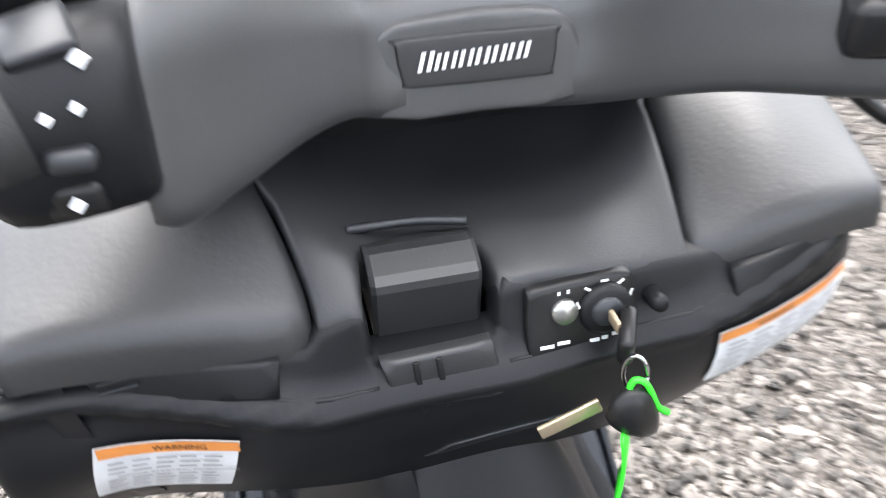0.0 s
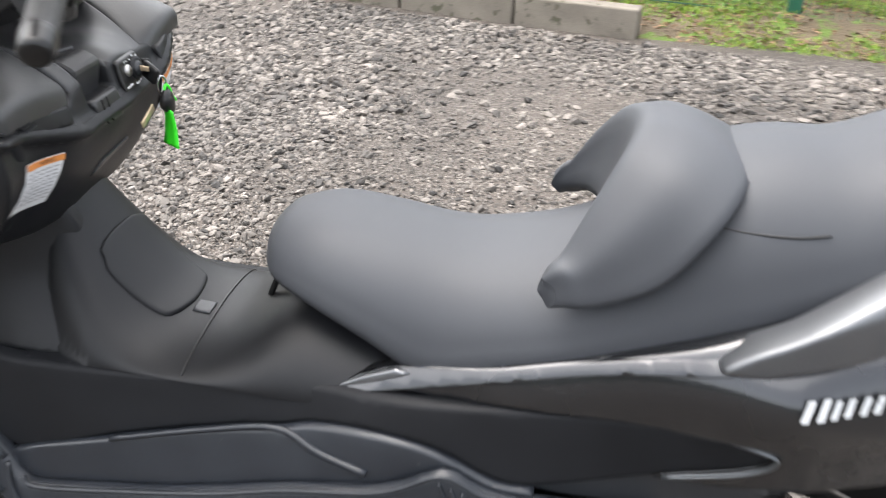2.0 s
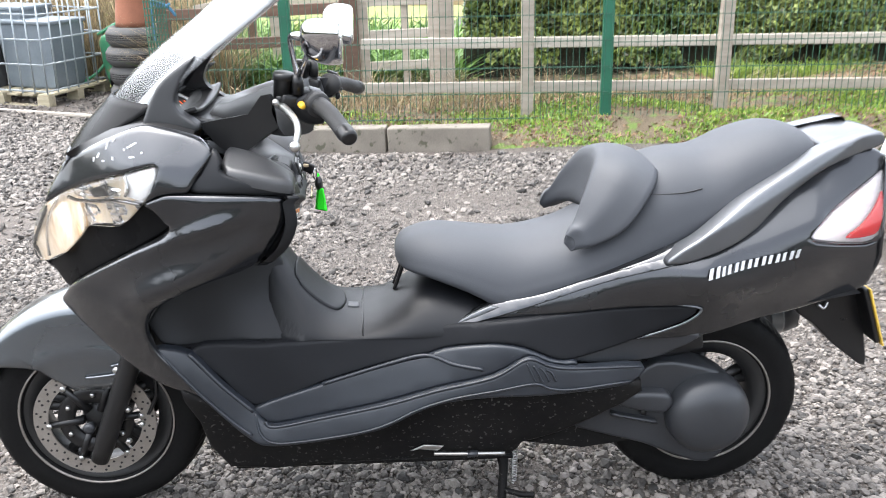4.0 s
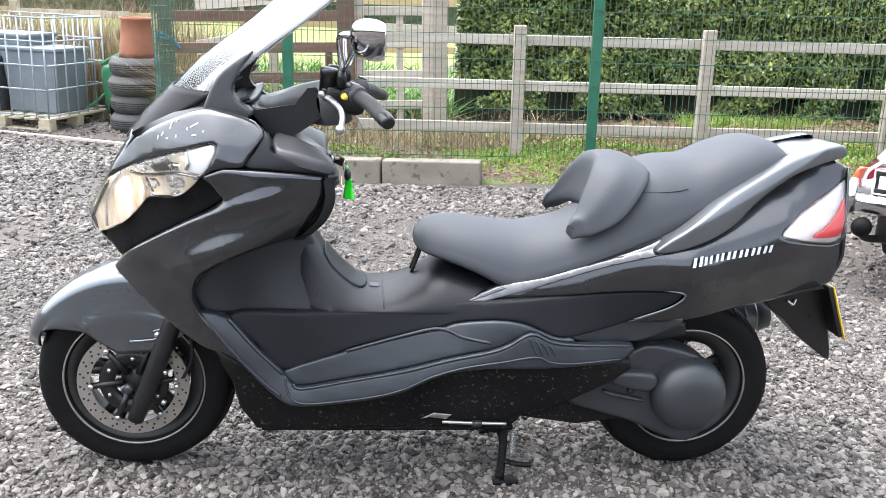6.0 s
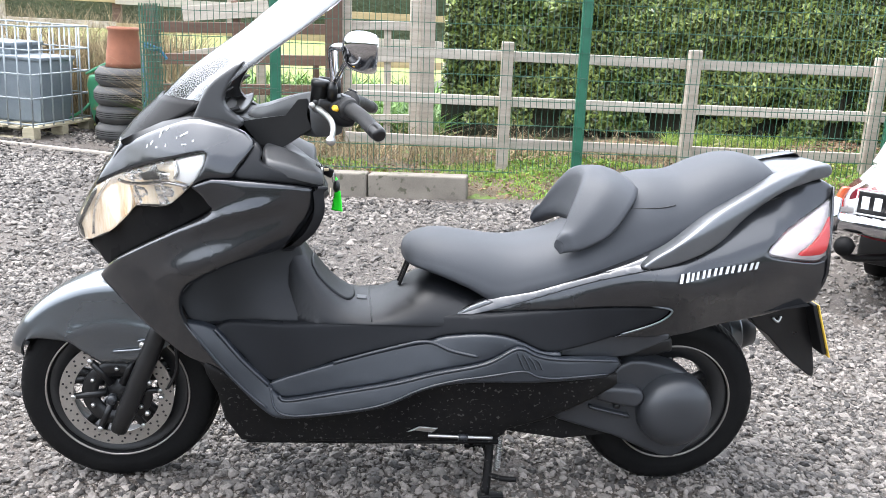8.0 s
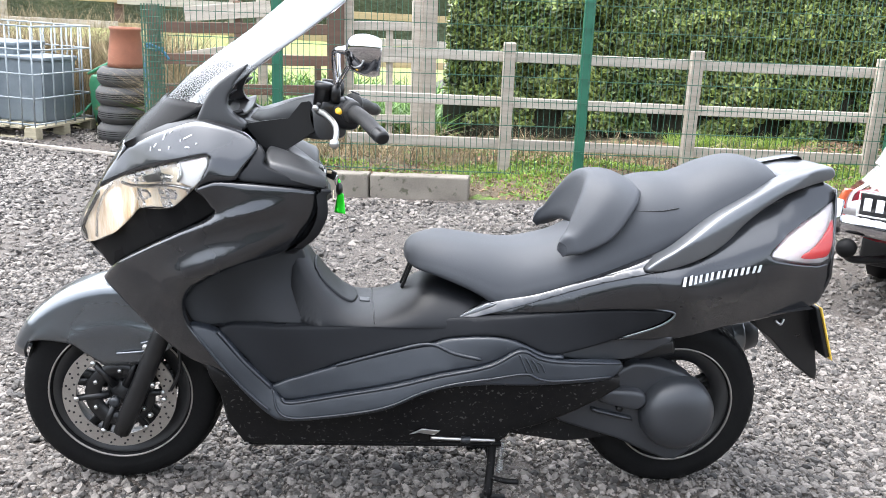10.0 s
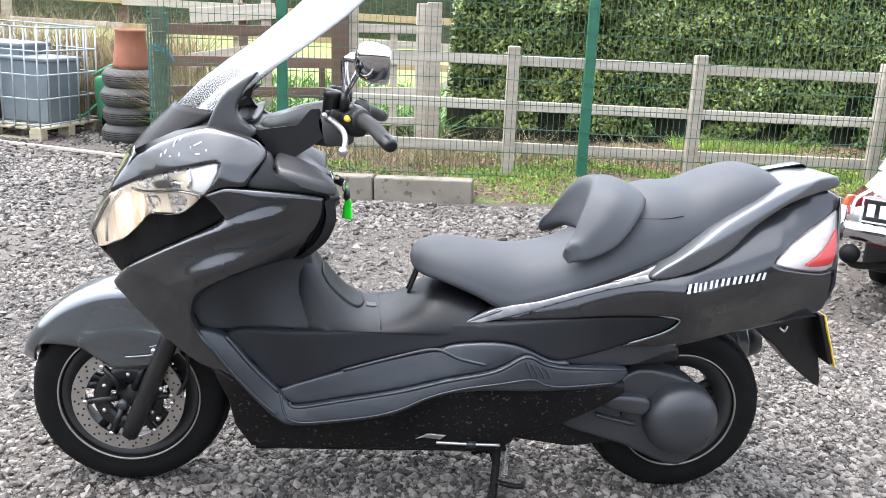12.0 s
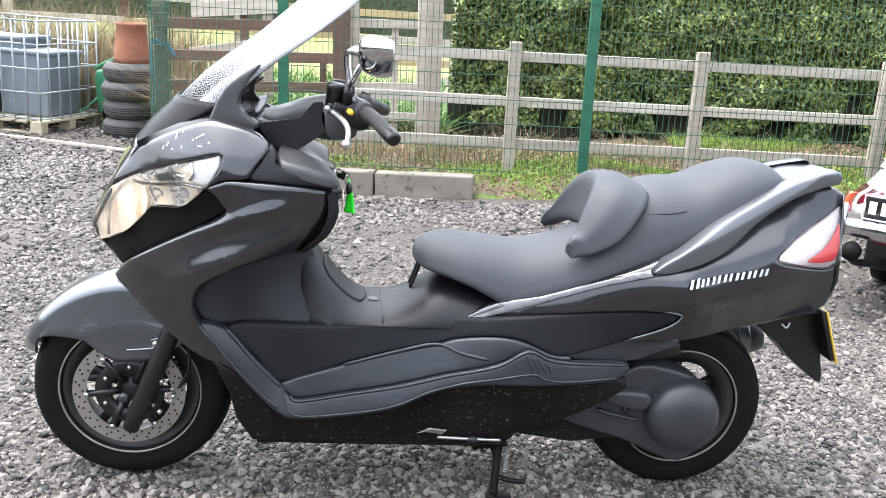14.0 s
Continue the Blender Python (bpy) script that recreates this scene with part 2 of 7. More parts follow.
RAILWOOD = surf("silvered_rail_wood", (0.31, 0.272, 0.228), (0.48, 0.435, 0.375), 0.85, 0, 3, 30, 0.5, stretch=(1, 8, 8), per="object", vary=0.15, depth=0.003)
BROWNWOOD = surf("brown_stained_wood", (0.075, 0.04, 0.028), (0.14, 0.085, 0.06), 0.8, 0, 3, 30, 0.5, stretch=(1, 8, 8), per="object", vary=0.15, depth=0.003)
GREEN_STEEL = surf("green_powder_coat", (0.014, 0.105, 0.060), (0.021, 0.130, 0.076), 0.4, 0, 6, 200, 0.05)
WIRE = surf("dark_green_wire", (0.02, 0.075, 0.045), (0.03, 0.095, 0.06), 0.5, 0, 6, 200, 0)
TERRACOTTA = surf("terracotta", (0.27, 0.105, 0.058), (0.19, 0.08, 0.048), 0.85, 0, 5, 80, 0.3)
PALLET = surf("weathered_pallet_wood", (0.38, 0.34, 0.24), (0.24, 0.21, 0.14), 0.9, 0, 5, 60, 0.4, stretch=(1, 6, 6), per="object", vary=0.2)
GREY_BIN = surf("grey_plastic", (0.12, 0.145, 0.165), (0.17, 0.20, 0.22), 0.5, 0, 5, 80, 0.1)
OLD_TYRE = surf("dusty_old_tyre", (0.045, 0.045, 0.046), (0.075, 0.073, 0.07), 0.75, 0, 9, 120, 0.4, depth=0.002)
DARK_BIN = surf("dark_grey_plastic", (0.05, 0.055, 0.06), (0.075, 0.08, 0.085), 0.5, 0, 5, 80, 0.1)
MACHINE_GREEN = surf("worn_green_enamel", (0.03, 0.17, 0.085), (0.05, 0.22, 0.11), 0.5, 0, 6, 90, 0.1, spots=(0.3, 0.14, 0.06), spot_size=7, spot_cut=0.6)
CAR_RED = surf("deep_red_car_paint", (0.20, 0.008, 0.018), (0.16, 0.008, 0.016), 0.22, 0, 5, 300, 0, 1.0)
CAR_WHITE = surf("white_car_paint", (0.78, 0.78, 0.77), (0.72, 0.72, 0.71), 0.25, 0, 5, 300, 0, 1.0)
FIELD = surf("rough_meadow", (0.21, 0.20, 0.06), (0.13, 0.17, 0.042), 0.9, 0, 0.6, 12, 0.6, depth=0.05)
ROPE = surf("blue_rope", (0.03, 0.11, 0.19), (0.05, 0.15, 0.24), 0.8, 0, 30, 200, 0.3)
DRYWOOD = surf("yellowed_rail_wood", (0.32, 0.235, 0.12), (0.42, 0.33, 0.18), 0.85, 0, 3, 30, 0.4, stretch=(1, 8, 8), per="object", vary=0.2)
TREES = surf("dark_tree_mass", (0.025, 0.035, 0.016), (0.06, 0.07, 0.035), 0.9, 0, 0.5, 5, 0.8, depth=0.2)

# ---- building tools ----
from mathutils.geometry import delaunay_2d_cdt


def part(name, bm, material, parent=None, label="", smooth=True):
    """Links a bmesh as one mesh object, under a thing or a part if given."""
    me = bpy.data.meshes.new(name)
    bm.normal_update()
    bm.to_mesh(me)
    bm.free()
    me.materials.append(material)
    for f in me.polygons:
        f.use_smooth = smooth
    ob = new(name, me)
    if parent is not None:
        ob.parent = parent
    if label:
        ob["label"] = label
    return ob


def stuff(name, verts, faces, material, label, category, smooth=False):
    me = bpy.data.meshes.new(name)
    me.from_pydata(verts, [], faces)
    me.materials.append(material)
    if smooth:
        for f in me.polygons:
            f.use_smooth = True
    return tagged(new(name, me), label, category, kind="stuff")


def thing(name, label, category, group="", m=None, kind=""):
    ob = tagged(new(name), label, category, group, kind)
    if m is not None:
        ob.matrix_basis = m
    return ob


def curve(pts, per=6, closed=False):
    """Points along a smooth curve through pts."""
    p = np.array(pts, float)
    n = len(p)
    out = []
    for i in range(n if closed else n - 1):
        if closed:
            a, b, c, d = p[i - 1], p[i], p[(i + 1) % n], p[(i + 2) % n]
        else:
            a, b, c, d = p[max(i - 1, 0)], p[i], p[i + 1], p[min(i + 2, n - 1)]
        for k in range(per):
            t = k / per
            out.append(0.5 * (2 * b + (c - a) * t + (2 * a - 5 * b + 4 * c - d) * t**2 + (3 * b - a - 3 * c + d) * t**3))
    if not closed:
        out.append(p[-1])
    return np.array(out)


def field(ctrl, stiff=1e-4):
    """A smooth height over a plane through a few control points (u, v, height)."""
    c = np.array(ctrl, float)
    uv, y, n = c[:, :2], c[:, 2], len(c)

    def bend(r2):
        return np.where(r2 > 1e-12, r2 * np.log(r2 + 1e-12), 0)

    k = bend(((uv[:, None] - uv[None]) ** 2).sum(-1)) + stiff * np.eye(n)
    flat = np.c_[np.ones(n), uv]
    w = np.linalg.solve(np.block([[k, flat], [flat.T, np.zeros((3, 3))]]), np.r_[y, 0, 0, 0])

    def height(u, v):
        q = np.stack(np.broadcast_arrays(np.asarray(u, float), np.asarray(v, float)), -1)
        return bend(((q[..., None, :] - uv) ** 2).sum(-1)) @ w[:n] + w[n] + q @ w[n + 1 :]

    return height


def edge_distance(q, loop):
    a, b = loop, np.roll(loop, -1, 0)
    ab = b - a
    t = np.clip(((q[:, None] - a) * ab).sum(-1) / np.maximum((ab**2).sum(-1), 1e-12), 0, 1)
    return np.sqrt((((q[:, None] - a) - t[..., None] * ab) ** 2).sum(-1)).min(1)


def inside(q, loop):
    x, y = q[:, 0][:, None], q[:, 1][:, None]
    a, b = loop, np.roll(loop, -1, 0)
    cross = ((a[:, 1] > y) != (b[:, 1] > y)) & (x < (b[:, 0] - a[:, 0]) * (y - a[:, 1]) / (b[:, 1] - a[:, 1] + 1e-15) + a[:, 0])
    return cross.sum(1) % 2 == 1


def sheet(outline, at, edge=0.008, thick=0.014, res=0.02, per=3):
    """A moulded panel: the outline (u, v) filled, laid on a surface by at(u, v, drop), with its rim rounded over and turned inwards.
    drop is how far a place lies below the surface."""
    rim = curve(outline, per, True) if per > 1 else np.array(outline, float)
    loop = []
    for a, b in zip(rim, np.roll(rim, -1, 0)):
        k = max(1, int(np.ceil(np.linalg.norm(b - a) / res)))
        loop += [a + (b - a) * i / k for i in range(k)]
    loop = np.array(loop)
    lo, hi = loop.min(0), loop.max(0)
    g = np.stack(np.meshgrid(np.arange(lo[0], hi[0], res), np.arange(lo[1], hi[1], res)), -1).reshape(-1, 2)
    g[:, 0] += (np.round((g[:, 1] - lo[1]) / res) % 2) * res / 2
    g = g[inside(g, loop)]
    g = g[edge_distance(g, loop) > max(edge * 1.3, res * 0.55)] if len(g) else g
    turn = np.roll(loop, -1, 0) - np.roll(loop, 1, 0)
    nrm = np.stack([-turn[:, 1], turn[:, 0]], 1) / np.maximum(np.linalg.norm(turn, axis=1, keepdims=True), 1e-9)
    rings = []
    for f in (0.25, 0.6, 1.05):
        for s in (1, -1):
            q = loop + s * nrm * edge * f
            q = q[inside(q, loop)]
            if len(q):
                rings.append(q[np.abs(edge_distance(q, loop) - edge * f) < edge * 0.08])
    pts = np.concatenate([loop, *rings, g])
    n = len(loop)
    vs, es, fs, *_ = delaunay_2d_cdt([Vector(q) for q in pts], [(i, (i + 1) % n) for i in range(n)], [list(range(n))], 1, 1e-6)
    uv = np.array([[v.x, v.y] for v in vs])
    d = np.minimum(edge_distance(uv, loop), edge)
    drop = edge - np.sqrt(np.maximum(edge**2 - (edge - d) ** 2, 0))
    xyz = np.array(at(uv[:, 0], uv[:, 1], drop)).T
    bm = bmesh.new()
    bv = [bm.verts.new(p) for p in xyz]
    for f in fs:
        try:
            bm.faces.new([bv[i] for i in f])
        except ValueError:
            pass
    border = [e for e in bm.edges if len(e.link_faces) == 1]
    deep = np.array(at(uv[:, 0], uv[:, 1], drop + thick)).T
    low, order = {}, {v: i for i, v in enumerate(bv)}
    for e in border:
        for v in e.verts:
            if v not in low:
                low[v] = bm.verts.new(deep[order[v]])
    for e in border:
        a, b = e.verts
        bm.faces.new((a, b, low[b], low[a]))
    bmesh.ops.recalc_face_normals(bm, faces=bm.faces)
    return bm


def mirrored(bm, centre=-0.018):
    """The other side's twin."""
    out = bm.copy()
    for v in out.verts:
        v.co.y = 2 * centre - v.co.y
        if centre == -0.018 and v.co.z < 0.985:
            v.co.x -= 0.075 * min(max((v.co.x - 0.40) / 0.14, 0), 1) * min(max((v.co.z - 0.70) / 0.06, 0), 1) * (v.co.x < 0.7)
    bmesh.ops.reverse_faces(out, faces=out.faces)
    return out


def pair(name, bm, material, parent, label="", smooth=True):
    """The same part on the near and the far side of the centre line."""
    other = mirrored(bm)
    return part(name, bm, material, parent, label, smooth), part(name, other, material, parent, label, smooth)


def loft(rings, per_ring=4, along=3, caps=True):
    """A skin through closed rings of points, smoothed round and along."""
    rows = [curve(r, per_ring, True) if per_ring > 1 else np.array(r, float) for r in rings]
    rows = curve(np.array(rows), along) if along > 1 else np.array(rows)
    bm = bmesh.new()
    vs = [[bm.verts.new(p) for p in row] for row in rows]
    n = len(vs[0])
    for a, b in zip(vs, vs[1:]):
        for i in range(n):
            bm.faces.new((a[i], a[(i + 1) % n], b[(i + 1) % n], b[i]))
    if caps:
        bm.faces.new(vs[0][::-1])
        bm.faces.new(vs[-1])
    bmesh.ops.remove_doubles(bm, verts=bm.verts, dist=1e-5)
    bmesh.ops.recalc_face_normals(bm, faces=bm.faces)
    return bm


def grid(fn, us, vs):
    """An open skin of points fn(u, v)."""
    bm = bmesh.new()
    rows = [[bm.verts.new(fn(u, v)) for v in vs] for u in us]
    for a, b in zip(rows, rows[1:]):
        for i in range(len(vs) - 1):
            bm.faces.new((a[i], a[i + 1], b[i + 1], b[i]))
    return bm


def solid(bm, thick):
    bmesh.ops.recalc_face_normals(bm, faces=bm.faces)
    bmesh.ops.solidify(bm, geom=bm.faces[:], thickness=thick)
    bmesh.ops.recalc_face_normals(bm, faces=bm.faces)
    return bm


def tube(pts, radius, sides=10, per=5, bm=None, caps=True):
    """A round bar along a smooth line; radius may be a list, one for each given point."""
    p = curve(pts, per) if per > 1 and len(pts) > 2 else np.array(pts, float)
    r = np.interp(np.linspace(0, 1, len(p)), np.linspace(0, 1, len(pts)), radius) if np.ndim(radius) else np.full(len(p), radius)
    bm = bm or bmesh.new()
    t = np.gradient(p, axis=0)
    t /= np.linalg.norm(t, axis=1, keepdims=True)
    ref = np.array((0, 0, 1.0)) if abs(t[0][2]) < 0.9 else np.array((1.0, 0, 0))
    a = np.cross(t[0], ref)
    rows = []
    for c, d, q in zip(p, t, r):
        a = a - d * (a @ d)
        a /= np.linalg.norm(a)
        b = np.cross(d, a)
        rows.append([bm.verts.new(c + q * (math.cos(w) * a + math.sin(w) * b)) for w in np.linspace(0, 2 * math.pi, sides, False)])
    for x, y in zip(rows, rows[1:]):
        for i in range(sides):
            bm.faces.new((x[i], y[i], y[(i + 1) % sides], x[(i + 1) % sides]))
    if caps:
        bm.faces.new(rows[0])
        bm.faces.new(rows[-1][::-1])
    return bm


def lathe(profile, sides=48, axis="y", centre=(0, 0, 0), per=1, closed=True):
    """A turned body: the profile (radius, along) spun round an axis."""
    prof = curve(profile, per, closed) if per > 1 else profile
    bm = bmesh.new()
    rows = []
    for w in np.linspace(0, 2 * math.pi, sides, False):
        c, s = math.cos(w), math.sin(w)
        row = []
        for r, h in prof:
            q = {"y": (r * c, h, r * s), "z": (r * c, r * s, h), "x": (h, r * c, r * s)}[axis]
            row.append(bm.verts.new(np.add(q, centre)))
        rows.append(row)
    n = len(prof)
    for i in range(sides):
        a, b = rows[i], rows[(i + 1) % sides]
        for k in range(n if closed else n - 1):
            bm.faces.new((a[k], a[(k + 1) % n], b[(k + 1) % n], b[k]))
    bmesh.ops.remove_doubles(bm, verts=bm.verts, dist=1e-6)
    bmesh.ops.recalc_face_normals(bm, faces=bm.faces)
    return bm


def block(size, bevel=0.003, m=None, segments=2):
    bm = bmesh.new()
    bmesh.ops.create_cube(bm, size=1)
    bmesh.ops.scale(bm, vec=size, verts=bm.verts)
    if bevel:
        bmesh.ops.bevel(bm, geom=bm.edges[:], offset=bevel, segments=segments, profile=0.5, affect="EDGES")
    if m is not None:
        bmesh.ops.transform(bm, matrix=m, verts=bm.verts)
    return bm


def merge(*bms):
    out = bmesh.new()
    me = bpy.data.meshes.new("merge")
    for b in bms:
        b.to_mesh(me)
        out.from_mesh(me)
        b.free()
    bpy.data.meshes.remove(me)
    return out


def moved(bm, m):
    bmesh.ops.transform(bm, matrix=m, verts=bm.verts)
    return bm

# ---- the yard: ground, kerb, bank and fences ----
rng = np.random.default_rng(4)


def ground_z(x, y):
    """The yard falls a little towards the kerb."""
    x, y = np.asarray(x, float), np.asarray(y, float)
    fall = -0.10 * np.clip((y - 1.0) / 3.6, 0, 1) + np.maximum(0.045 * (x - 1.6), -0.09) * np.clip((y - 1.5) / 3.0, 0, 1) * (x < 6)
    return fall + 0.012 * np.sin(1.7 * x + 0.6) * np.sin(1.3 * y) * np.clip((np.abs(y) - 0.3) / 1.5, 0, 1)


KERB_A, KERB_DIR = np.array((1.585, 4.36)), np.array((-0.971, 0.239))


def kerb_y(x):
    return 4.36 + (1.585 - x) * 0.246


def ground_sheet():
    xs = np.r_[-3000, -400, -60, -20, -9, np.arange(-6, 7.01, 0.2), 9, 20, 60, 400, 3000]
    ys = np.r_[-3000, -400, -60, -20, -7, np.arange(-4, 9.01, 0.2), 12, 20, 60, 400, 3000]
    bm = grid(lambda x, y: (x, y, float(ground_z(x, y))), xs, ys)
    return tagged(part("ground", bm, DIRT), "brown gritty yard of crushed stone and mud", "ground", kind="structure")


ground = ground_sheet()


def stone_field(name, count, x0, x1, y0, y1, small, large, keep, label):
    """Loose stones: many small faceted lumps, each turned and squashed its own way."""
    phi = (1 + 5**0.5) / 2
    ico = np.array([(-1, phi, 0), (1, phi, 0), (-1, -phi, 0), (1, -phi, 0), (0, -1, phi), (0, 1, phi), (0, -1, -phi), (0, 1, -phi), (phi, 0, -1), (phi, 0, 1), (-phi, 0, -1), (-phi, 0, 1)]) / 1.9
    tri = np.array([int(c, 12) for c in "0b5 051 017 07a 0ab 159 5b4 ba2 a76 718 394 342 326 368 389 495 24b 62a 867 981".replace(" ", "")]).reshape(-1, 3)
    x, y = rng.uniform(x0, x1, count), rng.uniform(y0, y1, count)
    ok = keep(x, y)
    x, y = x[ok], y[ok]
    n = len(x)
    size = np.minimum(small * np.exp(np.abs(rng.normal(0, 0.55, n))), large) / 2
    v = ico[None] * (1 + rng.uniform(-0.38, 0.30, (n, 12, 1)))
    v = v * np.stack([rng.uniform(0.8, 1.5, n), rng.uniform(0.6, 1.1, n), rng.uniform(0.45, 0.85, n)], 1)[:, None]
    turn, tip = rng.uniform(0, 6.283, n), rng.normal(0, 0.3, n)
    c, s = np.cos(tip)[:, None], np.sin(tip)[:, None]
    v = np.stack([v[..., 0] * c - v[..., 2] * s, v[..., 1], v[..., 0] * s + v[..., 2] * c], -1)
    c, s = np.cos(turn)[:, None], np.sin(turn)[:, None]
    v = np.stack([v[..., 0] * c - v[..., 1] * s, v[..., 0] * s + v[..., 1] * c, v[..., 2]], -1) * size[:, None, None]
    v += np.stack([x, y, ground_z(x, y) + size * rng.uniform(0.05, 0.45, n)], 1)[:, None]
    f = (tri[None] + 12 * np.arange(n)[:, None, None]).reshape(-1, 3)
    return stuff(name, v.reshape(-1, 3).tolist(), f.tolist(), STONES, label, "gravel")


def patchy(x, y):
    """Stone is thick in drifts, thinner on the muddy wheel tracks."""
    wave = np.sin(2.1 * x + 1.3 * np.sin(1.9 * y)) * np.sin(1.7 * y + 0.9 * np.sin(1.3 * x + 2)) + 0.35 * np.sin(7.3 * x + 2.2 * y) * np.sin(5.9 * y - 1.7 * x)
    worn = np.clip((y - 0.5) / 0.5, 0, 1) * np.clip((x - 0.1) / 0.5, 0, 1) * np.clip((3.9 - y) / 0.8, 0, 1) + np.clip((x - 1.9) / 0.5, 0, 1) * np.clip((0.4 - y) / 0.4, 0, 1)
    return (rng.uniform(0, 1, len(x)) < np.maximum(0.58 + 0.50 * wave, 0.16) * (1 - 0.55 * np.clip(worn, 0, 1))) & (y < kerb_y(x) - 0.1 + 9 * (x < -1.0))


def grit_field(count, x0, x1, y0, y1):
    """Fine chips between the stones: small eight-sided crumbs."""
    octa = np.array([(1, 0, 0), (-1, 0, 0), (0, 1, 0), (0, -1, 0), (0, 0, 1), (0, 0, -1)], float)
    tri = np.array([(0, 2, 4), (2, 1, 4), (1, 3, 4), (3, 0, 4)])
    x, y = rng.uniform(x0, x1, count), rng.uniform(y0, y1, count)
    v = octa[None] * rng.uniform(0.5, 1.25, (count, 6, 1)) * rng.uniform(0.003, 0.0075, (count, 1, 1))
    a = rng.uniform(0, 6.283, count)
    c, s = np.cos(a)[:, None], np.sin(a)[:, None]
    v = np.stack([v[..., 0] * c - v[..., 1] * s, v[..., 0] * s + v[..., 1] * c, v[..., 2] * 0.8], -1)
    v += np.stack([x, y, ground_z(x, y) + 0.001], 1)[:, None]
    f = (tri[None] + 6 * np.arange(count)[:, None, None]).reshape(-1, 3)
    return stuff("grit", v.reshape(-1, 3).tolist(), f.tolist(), STONES, "fine grey and buff stone chips between the stones", "gravel")


grit = grit_field(120000, -1.2, 3.1, -1.0, 4.2)
gravel_near = stone_field("gravel", 92000, -1.5, 3.1, -1.2, 2.4, 0.0112, 0.038, patchy, "loose grey and buff crushed stones of the yard")
gravel_coarse = stone_field("gravel", 19000, -1.3, 2.7, -1.1, 0.7, 0.0125, 0.030, patchy, "coarse grey-brown crushed stones round the scooter")
gravel_far = stone_field("gravel", 50000, -2.6, 5.2, 2.4, 6.0, 0.018, 0.05, patchy, "loose grey crushed stones further across the yard")
gravel_right = stone_field("gravel", 15000, 3.1, 5.0, -0.3, 2.4, 0.015, 0.04, patchy, "loose grey crushed stones beside the old car")
gravel_edge = stone_field("gravel", 26000, -5.0, -1.5, -0.5, 8.0, 0.024, 0.05, patchy, "loose grey crushed stones at the yard's edge")

gravel_back = stone_field("gravel", 24000, -4.5, 5.0, -4.6, -1.2, 0.020, 0.045, patchy, "loose grey crushed stones across the open yard")


def kerb_block(length):
    bm = block((length, 0.14, 0.26), 0.012)
    for v in bm.verts:
        v.co.z += 0.004 * noise.noise(v.co * 9)
        v.co.y += 0.004 * noise.noise(v.co * 7 + Vector((3, 1, 2)))
    return bm


kerb = thing("kerb", "row of low weathered concrete kerb blocks", "kerb", kind="structure")
for i in range(3):
    c = KERB_A + KERB_DIR * (0.40 + 0.805 * i)
    part("kerb_block", moved(kerb_block(0.79), pose(c[0], c[1] + 0.06, -0.062 - 0.040 * i, 0, -3.2, math.degrees(math.atan2(-KERB_DIR[1], -KERB_DIR[0])))), CONCRETE, kerb, smooth=False)


def bank_z(x, y):
    """The earth bank behind the kerb and round to the far side of the yard."""
    x, y = np.asarray(x, float), np.asarray(y, float)
    edge = np.where(x > 1.5, 4.30 - 0.12 * (x - 1.6), kerb_y(x) + 0.10)
    rise = np.clip((y - edge) / 0.5, 0, 1)
    return -0.13 + np.clip(0.045 * (x - 1.6), -0.09, 0.2) + 0.16 * rise + 0.04 * np.sin(3.1 * x) * np.sin(2.7 * y) * rise


bank = tagged(part("earth_bank", grid(lambda x, y: (x, y, float(bank_z(x, y))), np.arange(-1.4, 9.01, 0.12), np.arange(3.6, 8.6, 0.12)), SOIL), "bank of dark soil with leaf litter under the fence", "soil", kind="structure")
meadow = tagged(part("meadow", grid(lambda x, y: (x, y, -0.16 + 0.012 * (y - 8)), np.r_[-200, -60, -20, -8, 0, 8, 20, 60, 200], np.r_[7.9, 12, 20, 40, 90, 300]), FIELD), "yellow-green rough meadow beyond the fences", "meadow", kind="structure")


def blades(name, count, where, height, width, material, label, lean=0.45, category="grass", seed=1):
    """Thin bent leaves; where(n) gives their feet."""
    r = np.random.default_rng(seed)
    foot = where(r, count)
    n = len(foot)
    h = height * r.uniform(0.5, 1.3, n)
    w = width * r.uniform(0.6, 1.3, n)
    a, b = r.uniform(0, 6.283, n), r.uniform(0, 6.283, n)
    side = np.stack([np.cos(a), np.sin(a), 0 * a], 1) * w[:, None] / 2
    bend = np.stack([np.cos(b), np.sin(b), 0 * b], 1) * (h * r.uniform(0, lean, n) * 2)[:, None]
    up = np.stack([0 * h, 0 * h, h], 1)
    mid, tip = foot + 0.55 * up + 0.3 * bend, foot + up * (1 - 0.2 * r.uniform(0, 1, (n, 1))) + bend
    v = np.stack([foot - side, foot + side, mid + side * 0.8, mid - side * 0.8, tip], 1)
    k = 5 * np.arange(n)
    faces = [q for i in k.tolist() for q in ((i, i + 1, i + 2, i + 3), (i + 3, i + 2, i + 4))]
    return stuff(name, v.reshape(-1, 3).tolist(), faces, material, label, category)


def on_bank(x0, x1, y0, y1, clump=0.0):
    def where(r, n):
        x, y = r.uniform(x0, x1, n), r.uniform(y0, y1, n)
        if clump:
            ok = np.sin(3.3 * x + 2 * np.sin(2.2 * y)) * np.sin(4.1 * y + 1.5 * x) + r.uniform(-0.5, 0.5, n) > clump
            x, y = x[ok], y[ok]
        edge = np.where(x > 1.5, 4.30 - 0.12 * (x - 1.6), kerb_y(x) + 0.16)
        ok = y > edge
        return np.stack([x[ok], y[ok], bank_z(x[ok], y[ok]) - 0.005], 1)
    return where


